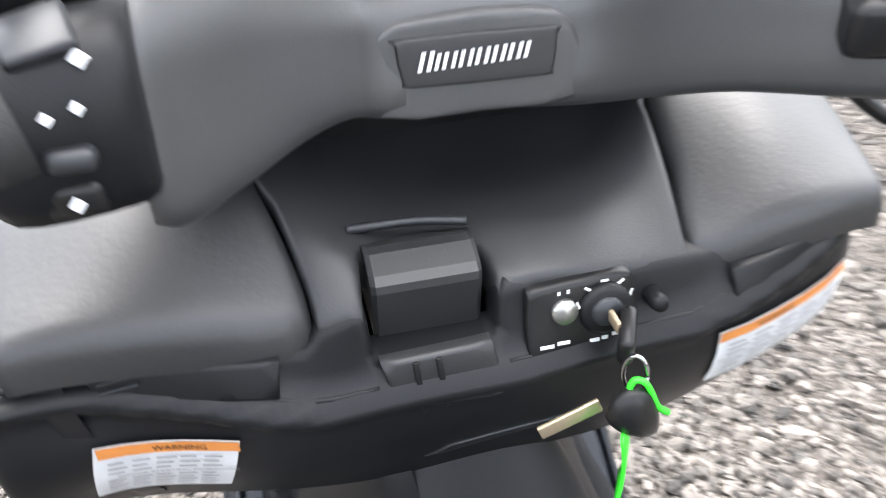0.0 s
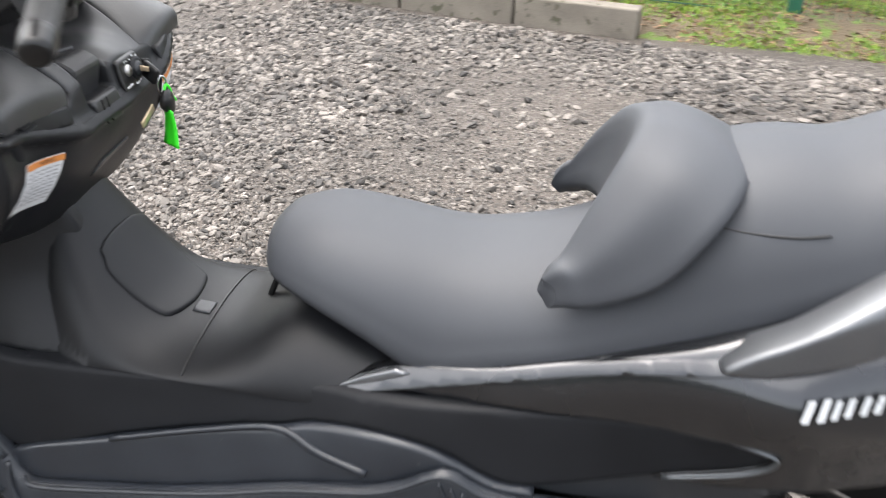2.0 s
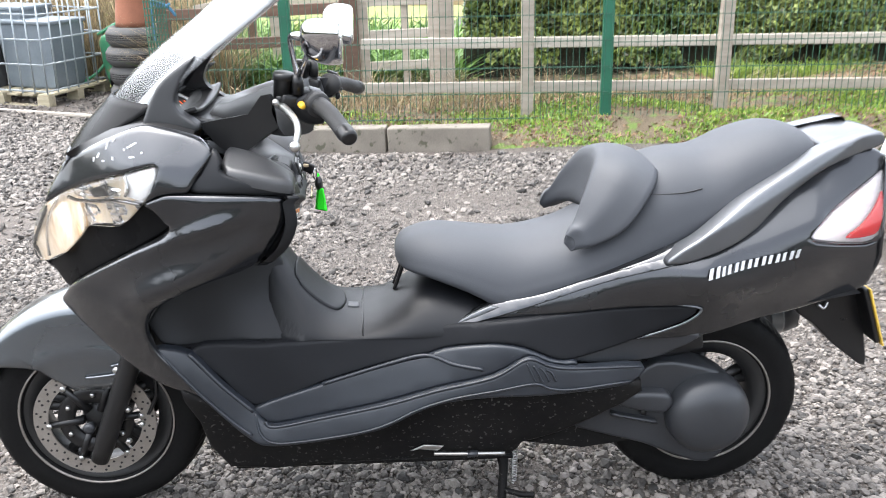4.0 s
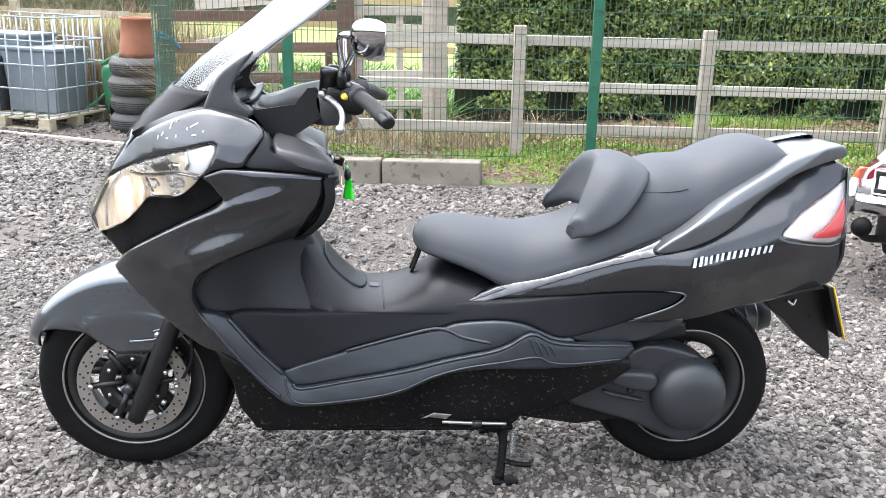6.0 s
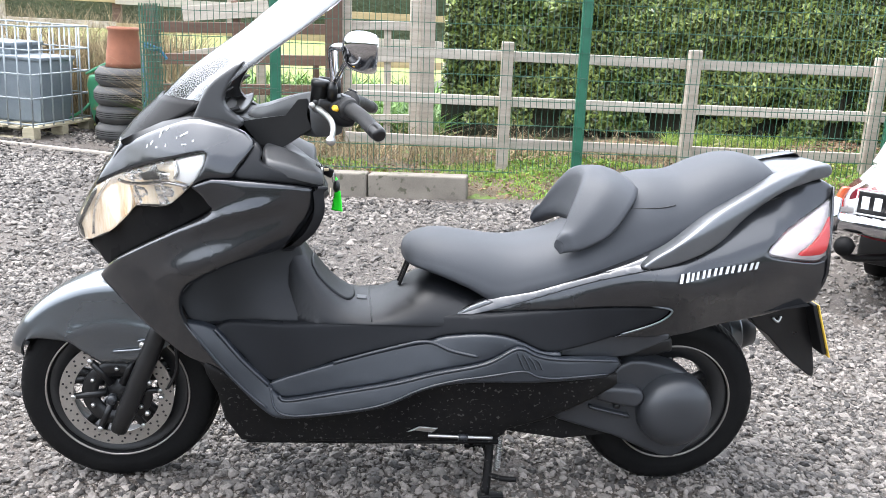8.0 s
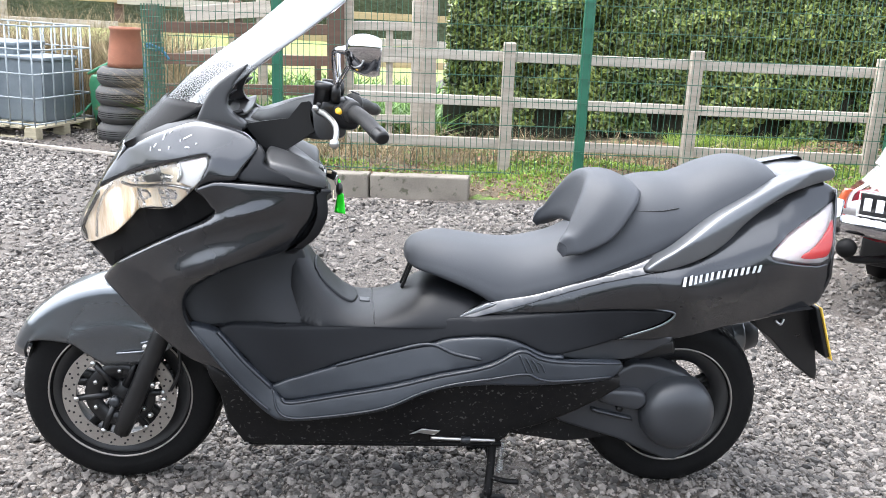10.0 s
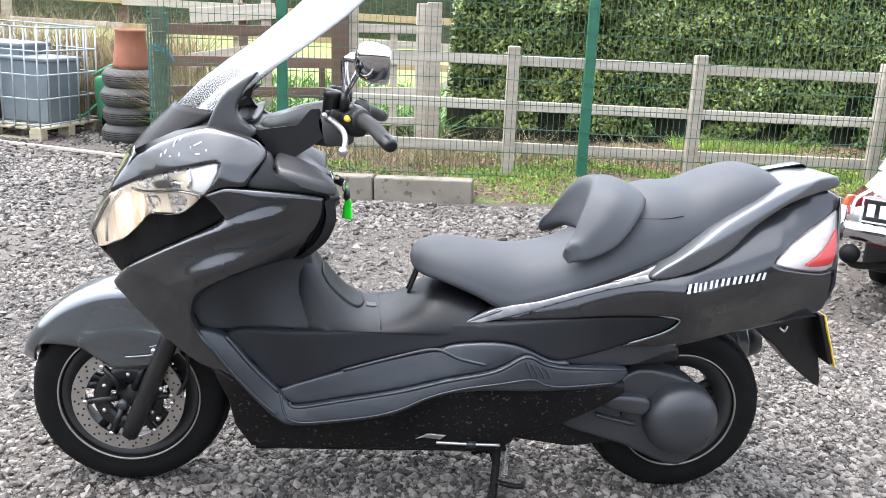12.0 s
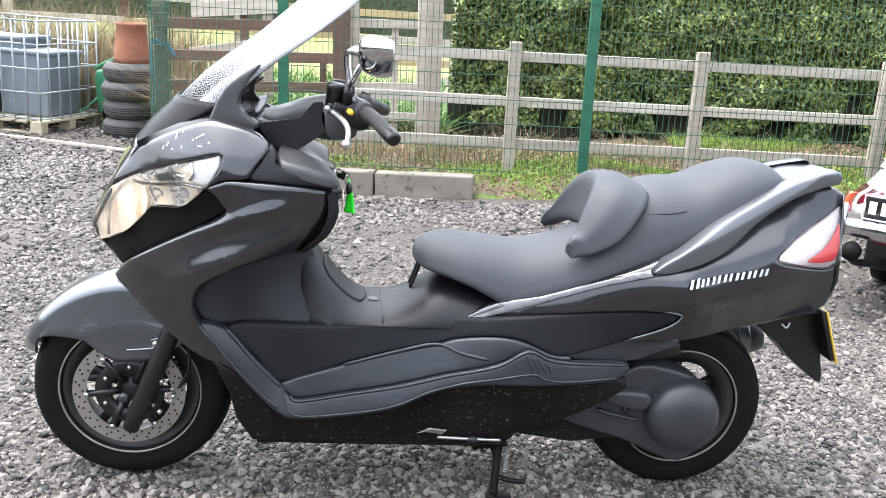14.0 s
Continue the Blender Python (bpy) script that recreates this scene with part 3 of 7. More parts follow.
bank_grass = blades("bank_grass", 44000, on_bank(-0.8, 7, 4.0, 5.4, -0.12), 0.032, 0.010, GRASS, "bright green weeds and grass on the bank", seed=2)
bank_weeds = blades("bank_weeds", 9000, on_bank(-0.8, 7, 4.1, 6.0, 0.1), 0.035, 0.022, WEED, "broad-leaved green weeds along the fence", 0.8, seed=3)
dead_leaves = blades("dead_leaves", 20000, on_bank(-0.8, 7, 4.0, 6.5, -0.6), 0.02, 0.03, LITTER, "brown dead leaves lying on the bank", 1.8, "leaf litter", seed=5)

# the fence line runs nearly square to the view; its posts lean a little
FENCE = np.array((1.960, 5.075))
ALONG = np.array((0.994, -0.105))
BACK = np.array((0.105, 0.994))
LEAN = Matrix.Rotation(radians(-1.5), 4, "Y")


def fence_pose(s, back=0.0, z=0.0, turn=0.0):
    p = FENCE + ALONG * s + BACK * back
    return Matrix.Translation((p[0], p[1], z)) @ LEAN @ pose(0, 0, 0, 0, 0, math.degrees(math.atan2(ALONG[1], ALONG[0])) + turn)


def rough_board(size, seed, bevel=0.006):
    bm = block(size, bevel)
    for v in bm.verts:
        v.co += Vector((0, noise.noise(v.co * 6 + Vector((seed, 0, 0))), noise.noise(v.co * 5 + Vector((0, seed, 0))))) * 0.004
    return bm


def timber_fence(name, s0, posts, spacing, label, post_mat, rail_mat, post=(0.10, 0.09, 1.30), rails=(0.98, 0.60, 0.24), base=0.02):
    f = thing(name, label, "fence")
    for i in range(posts):
        ob = part("post", moved(rough_board(post, i), Matrix.Translation((0, 0, post[2] / 2 - 0.2))), post_mat, f, smooth=False)
        ob.matrix_basis = fence_pose(s0 + i * spacing, 0, base + 0.02 * i * spacing)
        if i < posts - 1:
            for z in rails:
                rail = part("rail", rough_board((spacing - 0.005, 0.035, 0.085), i + z), rail_mat, f, smooth=False)
                rail.matrix_basis = fence_pose(s0 + (i + 0.5) * spacing, 0.055, z + base + 0.02 * (i + 0.5) * spacing) @ Matrix.Rotation(radians(0.35), 4, "Y")
    return f


grey_fence = timber_fence("post_and_rail_fence", 0.0, 5, 1.58, "silvered wooden post and rail fence with three rails", WOOD, RAILWOOD)

for z in (0.98, 0.60, 0.24):
    rail = part("rail", rough_board((1.36, 0.035, 0.085), 9 + z), RAILWOOD, grey_fence, smooth=False)
    rail.matrix_basis = fence_pose(-0.69, 0.055, z + 0.006) @ Matrix.Rotation(radians(0.35), 4, "Y")

# ---- hedge ----
def hedge(s0, s1, back, depth, top, count, label):
    """A clipped hedge: a twiggy core sheet, its inner shade in the colour, under a skin of many small leaves."""
    h = thing("hedge", label, "hedge")
    core = bmesh.new()
    xs, zs = np.arange(s0, s1 + 0.01, 0.25), np.linspace(-0.12, top - 0.12, 12)

    def skin(s, z):
        p = FENCE + ALONG * s + BACK * (back + 0.22 + 0.10 * noise.noise(Vector((s * 2, z * 2, 1))))
        return (p[0], p[1], z)

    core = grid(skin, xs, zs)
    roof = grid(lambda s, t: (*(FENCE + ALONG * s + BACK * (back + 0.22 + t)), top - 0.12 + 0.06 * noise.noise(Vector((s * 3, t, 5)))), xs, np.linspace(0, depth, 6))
    part("hedge_core", merge(core, roof), HEDGE_SHADE, h)
    r = np.random.default_rng(8)
    s = r.uniform(s0, s1, count)
    on_top = r.uniform(0, 1, count) < 0.12
    z = np.where(on_top, top + r.normal(0, 0.05, count), 0.22 + (top - 0.22) * r.uniform(0, 1, count) ** 0.85)
    d = np.where(on_top, r.uniform(0, depth, count), np.abs(r.normal(0, 0.13, count)))
    lump = np.array([noise.noise(Vector((a * 1.7, b * 1.7, 3))) + 0.5 * noise.noise(Vector((a * 5, b * 5, 9))) for a, b in zip(s.tolist(), z.tolist())])
    keep = ~((z < 0.45) & (lump < 0.0)) & (lump > -0.40 - 0.35 * r.uniform(0, 1, count))
    s, z, d, lump = s[keep], z[keep], d[keep], lump[keep]
    n = len(s)
    base = FENCE + ALONG * s[:, None] + BACK * (back + d - 0.22 * lump)[:, None]
    c = np.c_[base, z]
    size = r.uniform(0.020, 0.042, n)
    u = r.normal(0, 1, (n, 3))
    u /= np.linalg.norm(u, axis=1, keepdims=True)
    face = np.array((-BACK[0], -BACK[1], 0.7)) + r.normal(0, 0.55, (n, 3))
    w = np.cross(u, face)
    w /= np.linalg.norm(w, axis=1, keepdims=True)
    fold = np.cross(u, w) * (size * 0.25)[:, None]
    u, w = u * size[:, None], w * (size * 0.55)[:, None]
    v = np.stack([c - u, c + w + fold, c + u, c - w + fold], 1)
    k = 4 * np.arange(n)
    faces = [q for i in k.tolist() for q in ((i, i + 1, i + 2), (i, i + 2, i + 3))]
    me = bpy.data.meshes.new("foliage")
    me.from_pydata(v.reshape(-1, 3).tolist(), [], faces)
    me.materials.append(LEAF)
    ob = new("foliage", me)
    ob.parent = h
    tagged(ob, "dense small dark green leaves", kind="stuff")
    return h


tall_hedge = hedge(-0.55, 7.4, 1.75, 1.5, 1.86, 130000, "tall clipped dark green hedge behind the fence")


def upright(name, x, y, w, d, z0, z1, mat, parent, seed=0, lean=-2.0):
    ob = part(name, moved(rough_board((w, d, z1 - z0), seed, 0.008), Matrix.Translation((0, 0, (z1 - z0) / 2))), mat, parent, smooth=False)
    ob.matrix_basis = Matrix.Translation((x, y, z0)) @ Matrix.Rotation(radians(lean), 4, "Y")
    return ob


def bar(name, a, b, w, h, mat, parent, seed=0):
    """A board from a to b."""
    a, b = Vector(a), Vector(b)
    d = b - a
    ob = part(name, rough_board((d.length, w, h), seed, 0.005), mat, parent, smooth=False)
    ob.matrix_basis = Matrix.Translation((a + b) / 2) @ d.to_track_quat("X", "Z").to_matrix().to_4x4()
    return ob


# ---- gate and brown fence behind ----
gate = thing("garden_gate", "grey wooden garden gate between two stout posts", "gate")
upright("gate_post", 1.31, 6.62, 0.11, 0.11, -0.15, 1.42, WOOD, gate, 1)
upright("gate_post", 1.43, 6.60, 0.14, 0.12, -0.15, 1.44, WOOD, gate, 2)
upright("stile", 1.03, 6.66, 0.07, 0.05, -0.05, 1.20, WOOD, gate, 3)
for k, z in enumerate((1.17, 0.86, 0.55, 0.25)):
    bar("gate_rail", (0.62, 6.64, z - 0.03), (1.30, 6.62, z), 0.04, 0.085, RAILWOOD, gate, k)
brown = thing("brown_fence", "brown-stained rail fence with heavy posts", "fence")
upright("post", 0.50, 6.60, 0.17, 0.15, -0.2, 1.75, BROWNWOOD, brown, 4)
upright("post", 0.62, 6.66, 0.12, 0.12, -0.2, 1.6, WOOD, brown, 5)
upright("post", -1.25, 6.62, 0.11, 0.11, -0.25, 1.22, BROWNWOOD, brown, 6)
for k, z in enumerate((1.06, 0.76, 0.47)):
    bar("rail", (-1.25, 6.58, z - 0.045), (0.45, 6.55, z + 0.03), 0.05, 0.10, BROWNWOOD, brown, k)
upright("stake", 0.30, 7.2, 0.07, 0.07, -0.2, 0.75, BROWNWOOD, brown, 7)
pale = thing("broken_pale_fence", "pale broken fence boards leaning in the dry grass", "fence")
bar("board", (-1.15, 7.5, 1.13), (-0.25, 7.4, 1.24), 0.05, 0.16, RAILWOOD, pale, 1)
bar("board", (-1.15, 7.5, 0.66), (-0.25, 7.4, 0.84), 0.05, 0.16, RAILWOOD, pale, 2)
upright("post", -0.55, 7.5, 0.09, 0.08, -0.2, 1.3, BROWNWOOD, pale, 3)
upright("post", -0.30, 7.45, 0.10, 0.08, -0.2, 1.5, WOOD, pale, 4)
far_fence = thing("far_field_fence", "weathered rail fence across the meadow", "fence")
for i in range(9):
    upright("post", -9 + 1.9 * i, 13.5, 0.14, 0.12, -0.2, 1.35, BROWNWOOD if i % 2 else WOOD, far_fence, i, 0)
    for k, z in enumerate((1.15, 0.72, 0.35)):
        bar("rail", (-9 + 1.9 * i, 13.4, z), (-7.1 + 1.9 * i, 13.4, z + 0.02), 0.05, 0.12, DRYWOOD if (i + k) % 3 else RAILWOOD, far_fence, i + k)

# ---- green steel mesh fence in front ----
mesh_fence = thing("mesh_fence", "dark green welded wire mesh fence on steel posts", "fence")
for s in (-1.915, 0.615, 3.215, 5.745):
    ob = part("fence_post", moved(block((0.085, 0.06, 2.2), 0.004), Matrix.Translation((0, 0, 1.0))), GREEN_STEEL, mesh_fence, "bright green steel post", smooth=False)
    ob.matrix_basis = fence_pose(s, -0.20, 0.02 + 0.02 * s)


def rod_mesh(name, size):
    bm = block(size, 0)
    me = bpy.data.meshes.new(name)
    bm.to_mesh(me)
    bm.free()
    me.materials.append(WIRE)
    return me


TALL_WIRE = rod_mesh("upright_wire", (0.0044, 0.0044, 1.94))


def wire_panel(s0, s1):
    """One welded panel: single uprights between pairs of level wires."""
    n = round((s1 - s0) / 0.05)
    for i in range(n):
        ob = new("wire", TALL_WIRE)
        ob.parent = mesh_fence
        ob.matrix_basis = fence_pose(s0 + i * (s1 - s0) / n, -0.255, 1.03 + 0.02 * s0)
    level = rod_mesh("level_wire", (s1 - s0, 0.0048, 0.0048))
    for z in np.arange(0.08, 2.01, 0.2):
        for off in (-0.263, -0.247):
            ob = new("wire", level)
            ob.parent = mesh_fence
            ob.matrix_basis = fence_pose(0.5 * (s0 + s1), off, z + 0.02 * s0)


for a, b in ((-2.935, -1.915), (-1.915, 0.615), (0.615, 3.215), (3.215, 5.745)):
    wire_panel(a, b)
for k in range(3):
    ob = part("folded_wire", bmesh.new(), WIRE, mesh_fence)
    bm = bmesh.new()
    for i in range(8):
        x = i * 0.022
        tube([(x, 0, 0.0), (x + 0.01, 0, 1.1)], 0.0025, 4, 1, bm)
    for z in np.arange(0.05, 1.1, 0.05):
        tube([(0, 0.004, z), (0.17, 0.004, z)], 0.002, 4, 1, bm)
    bm.to_mesh(ob.data)
    bm.free()
    ob.matrix_basis = fence_pose(-2.98 + 0.02 * k, -0.35 - 0.05 * k, 0.15, 12 * k)


# ---- straw grass, weeds and scrub beyond ----
def scatter(x0, x1, y0, y1, base=-0.18):
    return lambda r, n: np.stack([r.uniform(x0, x1, n), r.uniform(y0, y1, n), np.full(n, base)], 1)


blades("straw_grass", 9000, scatter(-6.0, -1.2, 8.0, 9.6), 1.15, 0.010, DRY, "tall dry straw-coloured grass beyond the yard", 0.35, "grass", 11)
blades("straw_grass", 1300, scatter(-1.12, -0.70, 6.62, 7.0), 0.75, 0.007, DRY, "dry bramble stalks tangled round the brown fence", 0.7, "grass", 12)
blades("straw_grass", 1500, scatter(-1.2, 4.0, 5.4, 6.4, -0.05), 0.16, 0.010, DRY, "dry grass and twigs under the hedge", 0.9, "grass", 13)
blades("scrub", 9000, scatter(-1.2, 1.6, 6.9, 8.2), 0.42, 0.05, WEED, "low green weeds and scrub behind the brown fence", 0.8, "weeds", 14)
blades("scrub", 5000, scatter(-7.0, 2.0, 9.0, 12.0), 0.45, 0.05, WEED, "green scrub at the edge of the meadow", 0.8, "weeds", 15)
blades("hedge_grass", 3200, scatter(3.9, 5.5, 6.2, 6.5, 0.05), 0.22, 0.011, GRASS, "bright green grass under the hedge", 0.5, "grass", 17)
blades("bramble", 1500, scatter(0.0, 5.0, 5.2, 5.9, 0.0), 0.35, 0.006, DRY, "thin dry bramble stems by the fence", 1.0, "weeds", 16)


def treeline(name, pts, base, top, label, seed, mat):
    """An uneven-topped dark band: the far bank of trees, and the unseen one added round the yard."""
    p = curve(pts, 14)

    def fn(i, z):
        q = p[int(i)]
        h = top * (0.75 + 0.25 * noise.noise(Vector((q[0] * 0.35, q[1] * 0.35, seed))) + 0.12 * noise.noise(Vector((q[0] * 1.7, q[1] * 1.7, seed))))
        off = 0.5 * noise.noise(Vector((q[0] * 0.9, q[1] * 0.9, z * 4 + seed)))
        return (q[0] + off, q[1] + off, base + z * h)

    return tagged(part(name, grid(fn, range(len(p)), np.linspace(0, 1, 9)), mat), label, "trees", kind="structure")


treeline("backdrop", [(-40, 26), (-20, 30), (0, 32), (20, 30), (40, 24)], -0.5, 7.0, "distant dark green trees beyond the meadow", 3, TREES)
# added out of view: blocks low sky and darkens reflections in the scooter's sides
treeline("backdrop", [(-26, 20), (-16, 8), (-13, -4), (-9, -9), (0, -11), (10, -10), (15, -4), (20, 10), (40, 24)], -0.5, 3.2, "unseen dark band added round the yard to shade the horizon", 7, TREES)

# ---- the motor scooter: front axle at x = 0, rear axle at x = 1.585, its left side towards -y ----
scooter = thing("motor_scooter", "dark grey maxi scooter with long black seat on its stand", "motor scooter")
WHEEL_R = 0.274
FAIR = field([(-0.09, 0.7, -0.06), (-0.06, 0.8, -0.11), (-0.02, 0.9, -0.13), (0.05, 0.97, -0.15), (0.1, 1.03, -0.175), (0.03, 0.69, -0.17), (0.1, 0.75, -0.22), (0.27, 0.856, -0.293), (0.277, 0.994, -0.3), (0.2, 0.92, -0.285), (0.2, 0.8, -0.275), (0.413, 0.998, -0.295), (0.4, 0.93, -0.315), (0.52, 0.9, -0.285), (0.53, 0.82, -0.26), (0.38, 0.8, -0.315), (0.3, 0.72, -0.295), (0.22, 0.64, -0.265), (0.1, 0.6, -0.2), (0.2, 0.5, -0.22), (0.35, 0.4, -0.215), (0.43, 0.378, -0.213), (0.44, 0.75, -0.27), (0.25, 1.07, -0.243), (0.36, 1.05, -0.262)])
LOW = field([(0.3, 0.53, -0.19), (0.44, 0.53, -0.2), (0.43, 0.378, -0.213), (0.66, 0.545, -0.185), (0.66, 0.31, -0.25), (0.46, 0.29, -0.24), (1.0, 0.4, -0.24), (1.0, 0.53, -0.215), (1.18, 0.595, -0.2), (1.473, 0.612, -0.23), (1.362, 0.456, -0.2), (1.28, 0.41, -0.22), (0.85, 0.57, -0.175), (0.25, 0.5, -0.215)])
TAIL = field([(0.9, 0.57, -0.165), (1.0, 0.62, -0.16), (1.39, 0.72, -0.215), (1.485, 0.702, -0.251), (1.47, 0.61, -0.23), (1.65, 0.58, -0.185), (1.85, 0.66, -0.166), (1.93, 0.70, -0.152), (1.9, 0.78, -0.160), (1.9, 0.95, -0.07), (1.78, 0.79, -0.195), (1.7, 0.88, -0.125), (1.8, 0.88, -0.115), (1.6, 0.84, -0.135), (1.5, 0.79, -0.160), (1.65, 0.72, -0.222), (1.2, 0.66, -0.18), (1.36, 0.54, -0.2), (1.2, 0.58, -0.2)])
# panel outlines in side view (along, up)
SHAPE = {
    "upper_fairing": [(0.041, 0.97), (0.1, 1.004), (0.173, 1.039), (0.24, 1.064), (0.296, 1.06), (0.351, 1.046), (0.377, 1.031), (0.389, 1.011), (0.36, 0.97), (0.342, 0.941), (0.309, 0.937), (0.276, 0.93), (0.245, 0.912), (0.264, 0.946), (0.277, 0.977), (0.274, 0.993), (0.212, 0.974), (0.153, 0.954), (0.075, 0.921), (0.027, 0.896), (-0.005, 0.876), (-0.016, 0.878), (0.002, 0.911), (0.027, 0.948)],
    "side_cover": [(0.388, 1.02), (0.408, 0.997), (0.414, 0.972), (0.540, 0.931), (0.548, 0.929), (0.549, 0.886), (0.530, 0.834), (0.5, 0.773), (0.48, 0.779), (0.506, 0.816), (0.531, 0.865), (0.536, 0.901), (0.521, 0.92), (0.413, 0.933), (0.342, 0.941), (0.366, 0.976)],
    "lower_fairing": [(-0.017, 0.626), (-0.005, 0.649), (0.03, 0.688), (0.105, 0.74), (0.197, 0.796), (0.259, 0.831), (0.287, 0.853), (0.29, 0.864), (0.281, 0.87), (0.265, 0.894), (0.245, 0.912), (0.276, 0.929), (0.309, 0.937), (0.413, 0.932), (0.518, 0.92), (0.531, 0.912), (0.535, 0.894), (0.53, 0.857), (0.504, 0.812), (0.48, 0.779), (0.44, 0.753), (0.374, 0.738), (0.307, 0.711), (0.236, 0.666), (0.214, 0.636), (0.206, 0.597), (0.213, 0.557), (0.243, 0.509), (0.298, 0.435), (0.354, 0.349), (0.29, 0.412), (0.217, 0.443), (0.152, 0.488), (0.077, 0.551), (0.022, 0.596)],
    "headlight": [(-0.082, 0.729), (-0.077, 0.763), (-0.057, 0.807), (-0.035, 0.849), (0.011, 0.892), (0.075, 0.922), (0.168, 0.959), (0.274, 0.993), (0.276, 0.97), (0.256, 0.928), (0.227, 0.894), (0.198, 0.865), (0.177, 0.853), (0.116, 0.844), (0.093, 0.835), (0.068, 0.806), (0.017, 0.757), (-0.059, 0.716)],
    "intake": [(-0.059, 0.72), (0.018, 0.761), (0.069, 0.808), (0.093, 0.836), (0.177, 0.856), (0.22, 0.889), (0.245, 0.913), (0.268, 0.891), (0.292, 0.872), (0.287, 0.85), (0.197, 0.793), (0.105, 0.737), (0.03, 0.684), (0.001, 0.656), (-0.034, 0.688)],
    "legshield": [(0.189, 0.588), (0.208, 0.619), (0.228, 0.639), (0.29, 0.672), (0.432, 0.72), (0.482, 0.744), (0.518, 0.745), (0.548, 0.716), (0.579, 0.67), (0.626, 0.615), (0.657, 0.594), (0.68, 0.538), (0.439, 0.531), (0.287, 0.522), (0.225, 0.531), (0.204, 0.552)],
    "low_panel": [(0.283, 0.525), (0.439, 0.534), (0.659, 0.538), (0.884, 0.563), (1.185, 0.593), (1.441, 0.615), (1.482, 0.608), (1.448, 0.571), (1.35, 0.521), (1.273, 0.496), (1.193, 0.479), (1.145, 0.482), (1.065, 0.516), (0.989, 0.525), (0.886, 0.511), (0.834, 0.494), (0.736, 0.474), (0.589, 0.436), (0.428, 0.377), (0.354, 0.446)],
    "step": [(0.208, 0.545), (0.24, 0.502), (0.298, 0.426), (0.371, 0.346), (0.424, 0.303), (0.461, 0.292), (0.535, 0.297), (0.668, 0.318), (0.742, 0.336), (0.816, 0.369), (0.89, 0.391), (0.995, 0.403), (1.119, 0.403), (1.279, 0.409), (1.337, 0.416), (1.363, 0.459), (1.194, 0.468), (1.13, 0.479), (1.074, 0.499), (0.993, 0.457), (0.859, 0.423), (0.74, 0.393), (0.592, 0.366), (0.474, 0.342), (0.444, 0.353), (0.424, 0.379), (0.354, 0.446), (0.283, 0.525)],
    "step_top": [(0.424, 0.377), (0.589, 0.436), (0.736, 0.474), (0.834, 0.494), (0.886, 0.511), (0.989, 0.525), (1.065, 0.516), (1.145, 0.482), (1.193, 0.479), (1.194, 0.466), (1.13, 0.478), (1.074, 0.497), (0.993, 0.457), (0.859, 0.423), (0.74, 0.393), (0.592, 0.366), (0.474, 0.342), (0.444, 0.353)],
    "under_tail": [(1.145, 0.482), (1.273, 0.496), (1.35, 0.521), (1.499, 0.533), (1.447, 0.486), (1.364, 0.454), (1.194, 0.466)],
    "tail_panel": [(0.894, 0.554), (0.991, 0.601), (1.021, 0.599), (1.184, 0.658), (1.327, 0.717), (1.398, 0.749), (1.493, 0.787), (1.60, 0.825), (1.66, 0.872), (1.756, 0.920), (1.832, 0.945), (1.892, 0.958), (1.933, 0.956), (1.967, 0.939), (1.966, 0.91), (1.875, 0.858), (1.791, 0.816), (1.746, 0.776), (1.777, 0.761), (1.904, 0.741), (1.951, 0.753), (1.959, 0.703), (1.95, 0.65), (1.91, 0.608), (1.673, 0.558), (1.508, 0.524), (1.368, 0.517), (1.351, 0.521), (1.45, 0.569), (1.483, 0.606), (1.439, 0.617), (1.186, 0.592)],
    "silver": [(0.894, 0.556), (0.945, 0.585), (0.991, 0.605), (1.10, 0.632), (1.184, 0.660), (1.327, 0.712), (1.398, 0.738), (1.425, 0.728), (1.272, 0.676), (1.081, 0.606), (0.98, 0.574)],
    "taillight": [(1.746, 0.776), (1.791, 0.816), (1.875, 0.858), (1.966, 0.91), (1.959, 0.839), (1.952, 0.756), (1.904, 0.741), (1.777, 0.761)],
}


def on(f, out=0.0, ridge=None):
    """A place on the side surface f, moved outwards by out, with an optional raised crease (a polyline, height, width)."""

    def at(u, v, drop):
        y = f(u, v) - out + drop
        if ridge:
            q = np.stack([u, v], 1)
            for line, high, wide in ridge if isinstance(ridge, list) else [ridge]:
                fine = curve(line, 8)
                best = np.linalg.norm(q[:, None] - fine[None], axis=2).min(1)
                fade = np.clip(np.minimum(np.linalg.norm(q - fine[0], axis=1), np.linalg.norm(q - fine[-1], axis=1)) / 0.05, 0, 1)
                y = y - high * (0.25 + 0.75 * fade) * np.exp(-((best / wide) ** 2))
        return u, y, v

    return at


CREASE = ([(0.50, 0.845), (0.465, 0.815), (0.40, 0.778), (0.30, 0.738), (0.22, 0.70), (0.175, 0.655)], 0.017, 0.030)
TAIL_EDGE = ([(1.05, 0.598), (1.30, 0.664), (1.50, 0.737), (1.70, 0.792), (1.80, 0.835)], 0.008, 0.035)
SCOOP = ([(0.24, 0.80), (0.266, 0.819), (0.343, 0.855), (0.452, 0.885)], 0.011, 0.014)
pair("upper_fairing", sheet(SHAPE["upper_fairing"], on(FAIR, 0.004), 0.010), PAINT, scooter, "glossy dark grey upper fairing")
pair("side_cover", sheet(SHAPE["side_cover"], on(FAIR, -0.006), 0.006), BLACK, scooter, "matt black cover below the glovebox")
pair("lower_fairing", sheet(SHAPE["lower_fairing"], on(FAIR, 0.006, [CREASE, SCOOP]), 0.010, res=0.010), PAINT, scooter, "glossy dark grey wing-shaped lower fairing")
